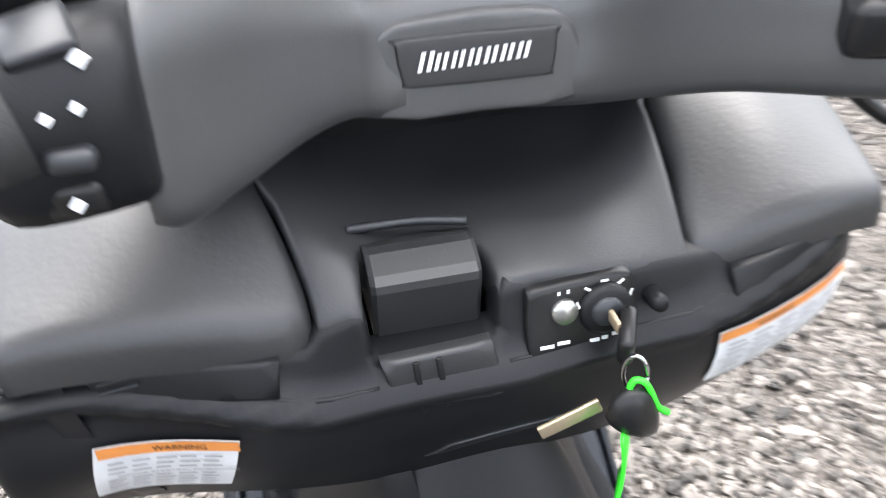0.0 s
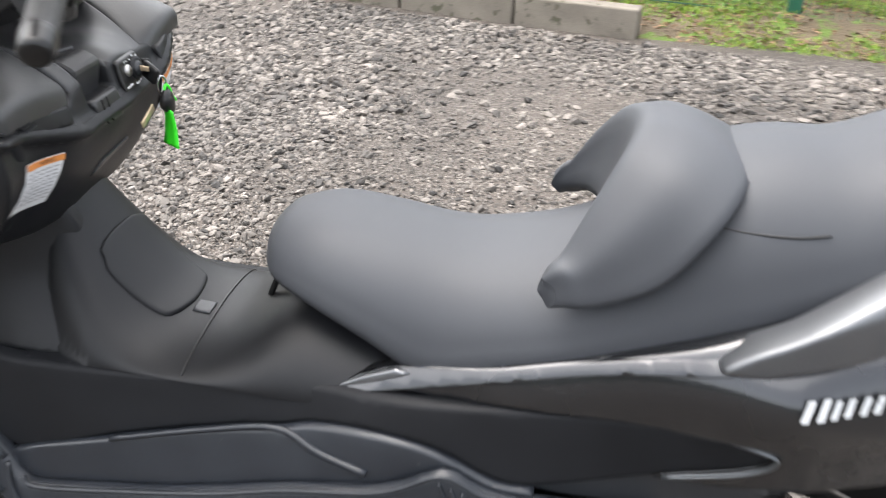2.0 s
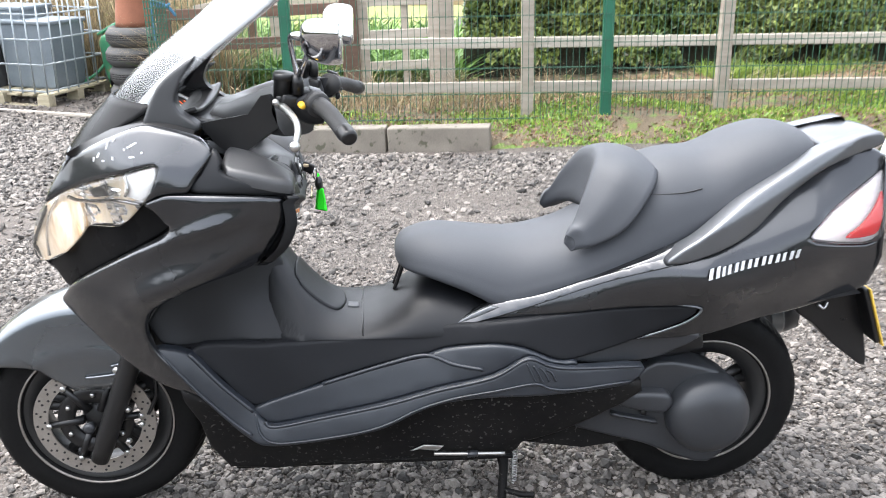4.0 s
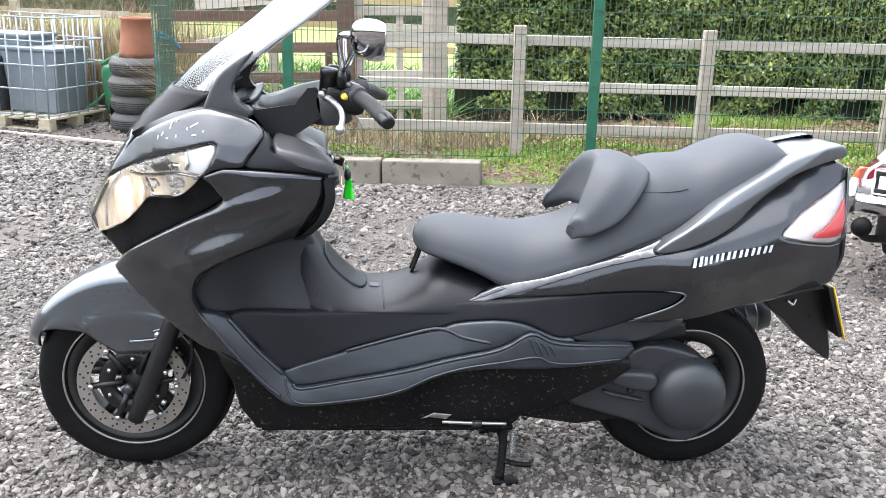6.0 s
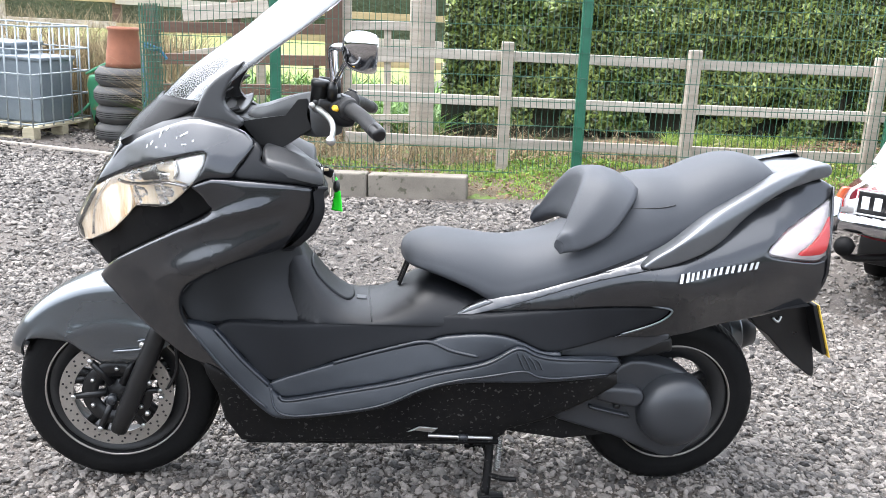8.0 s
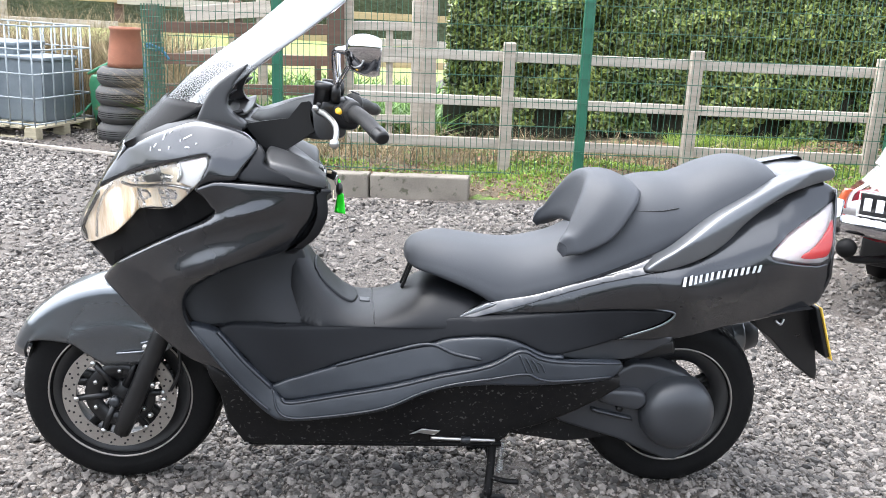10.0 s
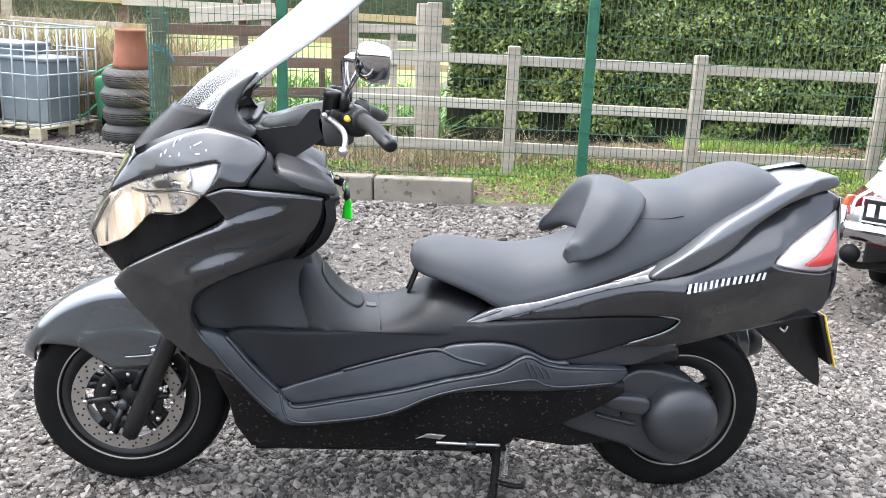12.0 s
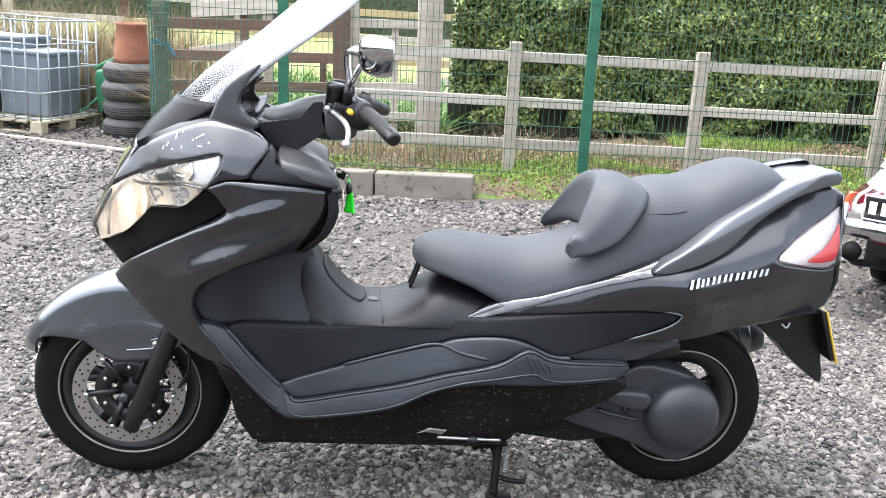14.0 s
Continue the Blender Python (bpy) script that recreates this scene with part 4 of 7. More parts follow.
pair("intake_panel", sheet(SHAPE["intake"], on(FAIR, -0.030), 0.006), SMOKE, scooter, "black recessed intake panel")

SHIN = [(0.189, 0.588), (0.208, 0.619), (0.228, 0.639), (0.29, 0.672), (0.40, 0.712), (0.465, 0.738), (0.487, 0.718), (0.512, 0.655), (0.535, 0.60), (0.55, 0.535), (0.439, 0.531), (0.287, 0.522), (0.225, 0.531), (0.204, 0.552)]
pair("leg_shield_side", sheet(SHIN, lambda u, v, d: (u, LOW(u, v) + 0.026 + 0.055 * np.clip((u - 0.30) / 0.2, 0, 1) ** 2 * np.clip((v - 0.53) / 0.1, 0, 1) + 0.03 * np.clip((u - 0.47) / 0.08, 0, 1) ** 1.6 + d, v), 0.008), BLACK, scooter, "matt black inner leg shield")
pair("side_panel", sheet(SHAPE["low_panel"], on(LOW, -0.004), 0.008), SIDE, scooter, "matt black lower side panel")
pair("footboard", sheet(SHAPE["step"], on(LOW, 0.018), 0.010), STEP, scooter, "slate grey footboard with raised lip")
pair("footboard_top", sheet(SHAPE["step_top"], on(LOW, 0.004), 0.006), STEP, scooter, "slate grey upper footboard")
pair("under_tail_panel", sheet(SHAPE["under_tail"], on(LOW, -0.02), 0.004), ENGINE, scooter)
pair("tail_panel", sheet(SHAPE["tail_panel"], on(TAIL, 0.0, TAIL_EDGE), 0.010, res=0.015), PAINT, scooter, "glossy dark grey tail fairing")
pair("trim_strip", sheet(SHAPE["silver"], lambda u, v, d: (u, TAIL(u, v) - 0.012 + 0.75 * np.maximum(v - 0.578 - 0.346 * (u - 0.98), 0) + d, v), 0.003, res=0.012), PAINT, scooter, "glossy grey trim strip under the seat")
pair("trim_tip", sheet([(0.894, 0.556), (0.945, 0.585), (0.991, 0.605), (1.012, 0.602), (0.96, 0.578)], on(TAIL, 0.006), 0.003, 0.006, 0.012, 1), SILVER, scooter, "pale grey tip of the trim strip")
for lens in pair("tail_lamp", sheet(SHAPE["taillight"], on(TAIL, 0.008), 0.010, 0.004), TAIL_LENS, scooter, "clear and red tail lamp"):
    lens.visible_shadow = False
pair("lamp_reflector", sheet(SHAPE["taillight"], on(TAIL, -0.012), 0.004, 0.004), WHITE_BOWL, scooter, "bright tail lamp reflector")


# --- seat ---
def seat_ring(x, low, high, half, n=2.6):
    """A cushion section: round shoulders, gently domed top, flat underside."""
    pts = []
    for w in np.linspace(0, math.pi, 15):
        c, s = math.cos(w), math.sin(w)
        pts.append((x, half * math.copysign(abs(c) ** (2 / n), c), low + (high - low) * abs(s) ** (2 / 2.2)))
    return pts + [(x, -half * 0.5, low - 0.004), (x, half * 0.5, low - 0.004)]


SEAT = [(0.768, 0.69, 0.708, 0.03), (0.776, 0.682, 0.724, 0.065), (0.80, 0.674, 0.742, 0.10), (0.86, 0.662, 0.756, 0.132), (0.94, 0.634, 0.750, 0.15), (1.03, 0.594, 0.742, 0.16),
        (1.10, 0.618, 0.745, 0.166), (1.20, 0.652, 0.772, 0.170), (1.28, 0.682, 0.825, 0.172), (1.36, 0.714, 0.915, 0.173), (1.43, 0.745, 0.944, 0.172), (1.52, 0.795, 0.953, 0.168),
        (1.60, 0.86, 0.988, 0.160), (1.68, 0.905, 1.010, 0.148), (1.745, 0.935, 1.004, 0.125), (1.778, 0.950, 0.985, 0.10), (1.792, 0.956, 0.968, 0.06)]
part("seat", loft([seat_ring(*s) for s in SEAT], 2, 4), VINYL, scooter, "long charcoal vinyl two-level seat")


def pad_ring(a, t, u, b):
    """Backrest section: foot in front, upper front edge, upper back edge, foot behind."""
    a, t, u, b = (np.array(q, float) for q in (a, t, u, b))
    return [a, a * 0.5 + t * 0.5 + np.array((-0.004, 0, 0.0)), t, t * 0.5 + u * 0.5 + np.array((0, 0, 0.006)), u, u * 0.4 + b * 0.6 + np.array((0.004, 0, 0.008)), b, a * 0.5 + b * 0.5 - np.array((0, 0, 0.01))]


def backrest():
    half = [((1.172, -0.166, 0.750), (1.164, -0.160, 0.768), (1.170, -0.172, 0.782), (1.188, -0.180, 0.755)),
            ((1.176, -0.160, 0.756), (1.172, -0.154, 0.790), (1.188, -0.175, 0.797), (1.206, -0.184, 0.757)),
            ((1.185, -0.150, 0.765), (1.188, -0.146, 0.812), (1.215, -0.174, 0.805), (1.235, -0.184, 0.760)),
            ((1.205, -0.130, 0.775), (1.212, -0.124, 0.865), (1.262, -0.166, 0.862), (1.305, -0.186, 0.800)),
            ((1.225, -0.095, 0.785), (1.238, -0.088, 0.915), (1.305, -0.135, 0.922), (1.358, -0.168, 0.870)),
            ((1.238, -0.050, 0.790), (1.255, -0.045, 0.938), (1.330, -0.070, 0.944), (1.396, -0.095, 0.902)),
            ((1.242, 0.0, 0.792), (1.260, 0.0, 0.942), (1.338, 0.0, 0.950), (1.405, 0.0, 0.906))]
    rings = [pad_ring(*r) for r in half]
    tip = np.mean(rings[0], axis=0)
    rings = [[tip + (q - tip) * 0.5 - np.array((0.002, 0, 0)) for q in rings[0]], [tip + (q - tip) * 0.85 - np.array((0.0008, 0, 0)) for q in rings[0]]] + rings
    flip = [[q * np.array((1, -1, 1)) for q in r] for r in rings[:-1]][::-1]
    return loft(rings + flip, 3, 4)


part("backrest", backrest(), VINYL, scooter, "padded charcoal vinyl rider backrest")


# --- wheels ---
def wheel(name, x, width, radius, rim_r, spokes, label):
    w = part(name, lathe([(rim_r - 0.03, -0.5 * width + 0.022), (rim_r, -0.5 * width + 0.012), (rim_r + 0.010, -0.5 * width + 0.010), (rim_r + 0.010, 0.5 * width - 0.010), (rim_r, 0.5 * width - 0.012), (rim_r - 0.03, 0.5 * width - 0.022), (rim_r - 0.036, 0.0)], 72), RIM, scooter, label)
    w.location = (x, 0, radius)
    h = width / 2
    tyre = lathe([(rim_r + 0.004, -h * 0.80), (rim_r + 0.03, -h * 0.98), (rim_r + (radius - rim_r) * 0.55, -h), (rim_r + (radius - rim_r) * 0.82, -h * 0.86), (radius - 0.008, -h * 0.5), (radius, 0), (radius - 0.008, h * 0.5), (rim_r + (radius - rim_r) * 0.82, h * 0.86), (rim_r + (radius - rim_r) * 0.55, h), (rim_r + 0.03, h * 0.98), (rim_r + 0.004, h * 0.80)], 240, per=3)
    for v in tyre.verts:
        r, a = math.hypot(v.co.x, v.co.z), math.atan2(v.co.z, v.co.x)
        if r > rim_r + (radius - rim_r) * 0.70:
            wave = (a / (2 * math.pi) * 30 + 9 * (1 - abs(v.co.y) / h) * 0.35) % 1.0
            if wave < 0.22 and abs(v.co.y) > 0.12 * h:
                v.co.x, v.co.z = v.co.x * (1 - 0.0045 / r), v.co.z * (1 - 0.0045 / r)
    part("tyre", tyre, RUBBER, w, "black road tyre")
    part("rim_stripe", lathe([(rim_r + 0.010, -h - 0.001), (rim_r + 0.0145, -h - 0.001), (rim_r + 0.0145, -h + 0.008), (rim_r + 0.010, -h + 0.008)], 96), DISC, w, "thin dull silver rim edge")
    part("hub", lathe([(0.0, -h * 0.9), (0.03, -h * 0.9), (0.045, -h * 0.5), (0.05, 0), (0.045, h * 0.5), (0.03, h * 0.9), (0.0, h * 0.9)], 32, closed=False), RIM, w)
    for i in range(spokes):
        a = 2 * math.pi * i / spokes + 0.4
        for k in (-0.13, 0.13):
            d0, d1 = (math.cos(a), math.sin(a)), (math.cos(a + k), math.sin(a + k))
            part("spoke", tube([(0.04 * d0[0], 0, 0.04 * d0[1]), ((rim_r - 0.025) * d1[0], -0.01, (rim_r - 0.025) * d1[1])], [0.017, 0.013], 8), RIM, w)
    return w


front_wheel = wheel("front_wheel", 0.0, 0.118, WHEEL_R, 0.180, 5, "satin black alloy front wheel")
rear_wheel = wheel("rear_wheel", 1.585, 0.148, 0.270, 0.166, 5, "satin black alloy rear wheel")


def drilled_disc(centre, ro, ri, y):
    d = part("brake_disc", lathe([(ri, y - 0.0025), (ro, y - 0.0025), (ro, y + 0.0025), (ri, y + 0.0025)], 96, centre=(0, 0, 0)), DISC, front_wheel, "worn drilled steel brake disc", smooth=False)
    holes = bmesh.new()
    for row, (r, n, ph) in enumerate(((ri + 0.008, 24, 0), (0.5 * (ri + ro), 24, 0.13), (ro - 0.008, 24, 0.07))):
        for i in range(n):
            a = 2 * math.pi * i / n + ph
            tube([(r * math.cos(a), y - 0.0032, r * math.sin(a)), (r * math.cos(a), y, r * math.sin(a))], 0.0033, 8, 1, holes)
    part("drilled_holes", holes, BLACK_DEEP, d, smooth=False)
    carrier = lathe([(0.052, y + 0.002), (0.092, y + 0.002), (0.095, y + 0.006), (0.092, y + 0.012), (0.052, y + 0.012)], 48)
    part("disc_carrier", carrier, BLACK_DEEP, d)
    for i in range(6):
        a = 2 * math.pi * i / 6
        arm = tube([(0.03 * math.cos(a), y + 0.010, 0.03 * math.sin(a)), ((ri + 0.004) * math.cos(a + 0.1), y + 0.004, (ri + 0.004) * math.sin(a + 0.1))], [0.012, 0.009], 8, 1)
        part("carrier_arm", arm, BLACK_DEEP, d)
        part("carrier_bolt", lathe([(0, y - 0.005), (0.005, y - 0.005), (0.007, y + 0.002), (0, y + 0.002)], 12, centre=(0.074 * math.cos(a + 0.5), 0, 0.074 * math.sin(a + 0.5)), closed=False), ALLOY, d)
    for i in range(6):
        a = 2 * math.pi * i / 6 + 0.1
        part("rivet", lathe([(0, y - 0.006), (0.007, y - 0.006), (0.008, y), (0, y)], 12, centre=(ri * math.cos(a), 0, ri * math.sin(a)), closed=False), ALLOY, d)


drilled_disc(0, 0.152, 0.116, -0.072)


def seat_side(x, z, lift=0.001):
    """The left flank of the seat at a given length and height."""
    a = np.array(SEAT)
    low, high, half = (float(np.interp(x, a[:, 0], a[:, k])) for k in (1, 2, 3))
    s = min(max((z - low) / (high - low), 0.0), 0.98) ** 1.1
    return (x, -half * math.sqrt(1 - s * s) ** (2 / 2.6) - lift, z)


for k in (-1, 1):
    for seam in ([(1.36, 0.866), (1.40, 0.868), (1.45, 0.873), (1.49, 0.882)],):
        part("seat_seam", tube([(p[0], k * -p[1], p[2]) for p in (seat_side(x, z) for x, z in seam)], 0.0016, 6), BLACK_DEEP, scooter)

pair("foot_ledge", grid(lambda x, k: (x, -0.10 + (float(LOW(x, 0.53)) + 0.008 + 0.10) * k, 0.529), np.linspace(0.22, 0.95, 30), np.linspace(0, 1, 5)), BLACK, scooter, "matt black ledge inside the side panel")

# --- nose, lamps and screen ---
def nose(s, z):
    edge_y = np.interp(z, [0.66, 0.70, 0.80, 0.90, 0.98], [0.05, 0.07, 0.115, 0.14, 0.16])
    edge_x = np.interp(z, [0.62, 0.66, 0.72, 0.76, 0.80, 0.85, 0.88, 0.91, 0.98], [0.02, -0.03, -0.07, -0.078, -0.058, -0.03, -0.012, 0.004, 0.05])
    return (edge_x - 0.030 * (1 - s * s) + 0.006, s * edge_y, z)


part("nose_panel", solid(grid(nose, np.linspace(-1, 1, 15), np.linspace(0.62, 0.985, 22)), 0.006), PAINT, scooter, "glossy dark grey nose panel")


def lamp_floor(u, v, drop):
    y = FAIR(u, v) + 0.026 + drop
    return u, y, v


def facet_floor(u, v, drop):
    """The silvered upper bowl: shallow steps that each mirror another part of the yard."""
    step = np.floor(u * 38 + v * 14) % 3 * 0.007 + np.floor(v * 52 - u * 9) % 2 * 0.006
    return u, FAIR(u, v) + 0.014 + step + drop, v


BEAM = [(-0.082, 0.729), (-0.077, 0.763), (-0.057, 0.807), (-0.035, 0.849), (0.011, 0.892), (0.045, 0.908), (0.075, 0.888), (0.088, 0.862), (0.085, 0.832), (0.068, 0.806), (0.017, 0.757), (-0.059, 0.716)]
UPPER = [(0.045, 0.908), (0.075, 0.922), (0.168, 0.959), (0.205, 0.971), (0.200, 0.940), (0.185, 0.918), (0.150, 0.908), (0.085, 0.893)]
LOWER_BOWL = [(0.085, 0.893), (0.150, 0.908), (0.185, 0.918), (0.240, 0.912), (0.227, 0.894), (0.198, 0.865), (0.177, 0.853), (0.116, 0.844), (0.093, 0.838), (0.088, 0.862)]
SIGNAL = [(0.205, 0.971), (0.274, 0.991), (0.276, 0.97), (0.256, 0.928), (0.240, 0.914), (0.200, 0.924), (0.203, 0.945)]
for side in (0, 1):
    flip = mirrored if side else (lambda b: b)
    lamp = part("headlight", flip(sheet(SHAPE["headlight"], lamp_floor, 0.004, 0.002, 0.012)), REFLECTOR, scooter, "clear twin headlight with lit low beam and chrome reflector")
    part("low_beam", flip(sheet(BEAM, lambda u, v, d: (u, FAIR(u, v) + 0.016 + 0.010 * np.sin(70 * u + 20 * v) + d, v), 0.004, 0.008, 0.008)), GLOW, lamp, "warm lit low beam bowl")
    part("beam_rib", flip(tube([(u, float(FAIR(u, v)) + 0.004, v) for u, v in ((-0.030, 0.742), (-0.022, 0.80), (-0.004, 0.850), (0.022, 0.890))], 0.004, 8)), MIRRORED, lamp)
    part("upper_bowl", flip(sheet(UPPER, facet_floor, 0.003, 0.01, 0.007, 1)), MIRRORED, lamp, "silvered upper bowl", smooth=False)
    part("upper_shade", flip(sheet([(0.105, 0.918), (0.150, 0.938), (0.160, 0.918), (0.120, 0.906)], on(FAIR, -0.008), 0.003, 0.01, 0.01, 1)), BLACK_DEEP, lamp)
    part("lower_bowl", flip(sheet(LOWER_BOWL, facet_floor, 0.003, 0.01, 0.007, 1)), MIRRORED, lamp, "silvered lower bowl", smooth=False)
    part("divider", flip(tube([(u, float(FAIR(u, v)) + 0.006, v) for u, v in ((0.050, 0.895), (0.085, 0.893), (0.150, 0.906), (0.190, 0.914), (0.235, 0.910))], 0.0045, 8)), CHROME, lamp, "bright chrome divider")
    part("turn_signal", flip(sheet(SIGNAL, on(FAIR, -0.010), 0.004, 0.01, 0.012, 1)), LABEL, lamp, "white turn signal housing")
    part("signal_rib", flip(tube([(u, float(FAIR(u, v)) + 0.006, v) for u, v in ((0.206, 0.966), (0.212, 0.942), (0.204, 0.925))], 0.0035, 8)), CHROME, lamp)
    glass = part("lens", flip(sheet(SHAPE["headlight"], on(FAIR, 0.004), 0.010, 0.006)), LENS, lamp, "clear plastic lens")
    glass.visible_shadow = False

# paint chips on the upper fairing
for u, v, w, a in ((0.165, 1.022, 0.020, 70), (0.180, 1.000, 0.008, 80), (0.142, 1.000, 0.012, 60), (0.156, 0.992, 0.006, 10), (0.225, 1.030, 0.022, 30), (0.228, 1.008, 0.014, 5), (0.208, 1.020, 0.006, 80), (0.130, 0.990, 0.010, 75), (0.182, 1.036, 0.010, 50), (0.248, 1.018, 0.005, 40)):
    part("paint_chip", block((w, 0.0012, 0.0035), 0.0005, pose(u, float(FAIR(u, v)) - 0.0045, v, -35, -a, 0)), WHITE_INK, scooter, smooth=False)

# the cowl that closes the fairing's upper edge against the screen
TOP = [(0.055, 0.980), (0.1, 1.004), (0.173, 1.039), (0.24, 1.062), (0.296, 1.058), (0.345, 1.046)]
for k in (-1, 1):
    rim = curve(TOP, 6)
    part("cowl_edge", grid(lambda i, q: (rim[int(i)][0], k * (-(float(FAIR(rim[int(i)][0], rim[int(i)][1])) + 0.004) * (1 - q) + 0.165 * q) - 0.018 * (k > 0) * (1 - q) * 2, rim[int(i)][1] - 0.004 + 0.016 * q - 0.012 * (1 - q) ** 3), range(len(rim)), np.linspace(0, 1, 6)), BLACK_DEEP, scooter, "black cowl edge under the screen")

ZS = [0.965, 1.03, 1.085, 1.162, 1.217, 1.272, 1.349, 1.44]
MID = [0.012, 0.062, 0.118, 0.193, 0.262, 0.335, 0.422, 0.515]
RIM_X = [0.075, 0.155, 0.250, 0.335, 0.400, 0.472, 0.566, 0.66]
RIM_Y = [0.160, 0.180, 0.200, 0.208, 0.210, 0.208, 0.200, 0.180]


def screen_at(shift):
    def fn(s, z):
        m, rx, ry = (np.interp(z, ZS, q) for q in (MID, RIM_X, RIM_Y))
        return (m + (rx - m) * abs(s) ** 2.0 + shift, s * ry * (1 - 0.04 * s * s), z)
    return fn


screen = part("windscreen", solid(grid(screen_at(0.0), np.linspace(-1, 1, 29), np.linspace(0.985, 1.44, 26)), 0.004), SCREEN, scooter, "tall scuffed clear windscreen, its upper part whitened for sky sheen")
screen.visible_shadow = False
part("screen_base", solid(grid(screen_at(-0.006), np.linspace(-1, 1, 29), np.linspace(0.965, 1.100, 10)), 0.004), SMOKE, scooter, "gloss black band round the foot of the screen")
pair("screen_bracket", sheet([(0.236, 1.050), (0.243, 1.083), (0.268, 1.135), (0.305, 1.170), (0.354, 1.201), (0.333, 1.165), (0.314, 1.132), (0.306, 1.106), (0.318, 1.083), (0.352, 1.060), (0.345, 1.042), (0.29, 1.040)], lambda u, v, d: (u, -0.206 + 0.12 * np.clip(v - 1.06, 0, 1) - 0.10 * np.clip(u - 0.29, 0, 1) + d, v), 0.007, 0.03, 0.012, 2), GREYED, scooter, "dark grey plastic screen bracket")

# --- instruments ---
def visor(s, k):
    """The black lining that stands inside the foot of the screen, high at both sides and low in the middle."""
    z = 1.015 + (0.090 + 0.035 * abs(s) ** 2.5) * k
    x, y, _ = screen_at(0.016)(s, z)
    return (x, y * 0.95, z)


cluster = part("instrument_hood", solid(grid(visor, np.linspace(-1, 1, 33), np.linspace(0, 1, 10)), 0.006), BLACK_DEEP, scooter, "black instrument hood behind the screen")
part("dash_panel", solid(grid(lambda x, y: (x, y, 1.020 + 0.30 * (x - 0.16) + 0.02 * (abs(y) / 0.18) ** 3), np.linspace(0.13, 0.34, 10), np.linspace(-0.17, 0.17, 20)), 0.008), BLACK_DEEP, cluster, "glossy black dash panel")
for y in (-0.130, -0.040, 0.055):
    m = pose(0.258, y, 1.056, 0, 28, 0)
    part("dial", moved(lathe([(0, 0.004), (0.041, 0.004), (0.046, 0.012), (0.050, 0.012), (0.050, -0.02), (0, -0.02)], 36, axis="z", closed=False), m), BLACK_DEEP, cluster)
    part("dial_ring", moved(lathe([(0.042, 0.008), (0.048, 0.014), (0.051, 0.008), (0.048, 0.004)], 36, axis="z"), m), ALLOY, cluster, "silver dial ring")
    for a in range(-120, 121, 40):
        part("dial_mark", moved(block((0.010, 0.003, 0.001), 0, pose(0.030 * math.cos(radians(a)), 0.030 * math.sin(radians(a)), 0.0055, 0, 0, a)), m), DIAL, cluster, "orange lit dial mark", smooth=False)
    part("needle", moved(block((0.034, 0.0022, 0.001), 0, pose(0.010, -0.010, 0.007, 0, 0, -45)), m), DIAL, cluster, smooth=False)
part("dash_shelf", solid(grid(lambda x, y: (x, y, 1.058 - 0.20 * (x - 0.33) + 0.012 * (abs(y) / 0.2) ** 2), np.linspace(0.28, 0.40, 8), np.linspace(-0.150, 0.165, 16)), 0.01), GREYED, scooter, "dark grey shelf below the instruments")

# --- cockpit wall, deck and gloveboxes ---
WALL = field([(0, 0.905, 0.535), (-0.14, 0.905, 0.541), (0.14, 0.905, 0.519), (-0.25, 0.905, 0.54), (0.25, 0.905, 0.492), (-0.292, 0.915, 0.552), (0.285, 0.915, 0.468), (0.06, 0.905, 0.530), (0, 0.866, 0.545), (-0.15, 0.868, 0.552), (0.15, 0.868, 0.532),
              (-0.25, 0.872, 0.549), (0.25, 0.872, 0.500), (-0.292, 0.868, 0.558), (0.285, 0.868, 0.472), (0, 0.80, 0.525), (-0.18, 0.80, 0.526), (0.18, 0.80, 0.510), (-0.264, 0.807, 0.522), (0.264, 0.807, 0.478), (-0.288, 0.80, 0.530), (0.288, 0.80, 0.458),
              (0, 0.73, 0.485), (-0.18, 0.74, 0.485), (0.18, 0.74, 0.472), (-0.275, 0.76, 0.492), (0.26, 0.76, 0.448)])


def on_wall(out=0.0, ledge=0.0):
    """On the rider-facing wall; ledge: the step that runs along it below the lids."""
    def at(u, v, drop):
        x = WALL(u, v) + out - drop
        if ledge:
            line = 0.879 + 0.30 * np.clip(np.abs(u) - 0.12, 0, 1)
            x = x + ledge * (np.tanh((line - v) / 0.004) - np.tanh((line - 0.017 - v) / 0.004))
        return x, u, v
    return at


part("leg_shield", sheet([(-0.300, 0.925), (-0.2, 0.912), (-0.125, 0.910), (-0.116, 0.920), (-0.092, 0.927), (-0.088, 0.920), (-0.086, 0.893), (-0.012, 0.893), (-0.009, 0.920), (-0.004, 0.926), (0.122, 0.914), (0.2, 0.908), (0.262, 0.925), (0.268, 0.86), (0.262, 0.82), (0.24, 0.785), (0.19, 0.740), (0.15, 0.722), (0.1, 0.712), (0, 0.706), (-0.1, 0.712), (-0.15, 0.720), (-0.2, 0.735), (-0.255, 0.755), (-0.280, 0.77), (-0.296, 0.81), (-0.300, 0.85)], on_wall(0, 0.0075), 0.006, 0.02, 0.007, 1), BLACK, scooter, "matt black leg shield facing the rider")
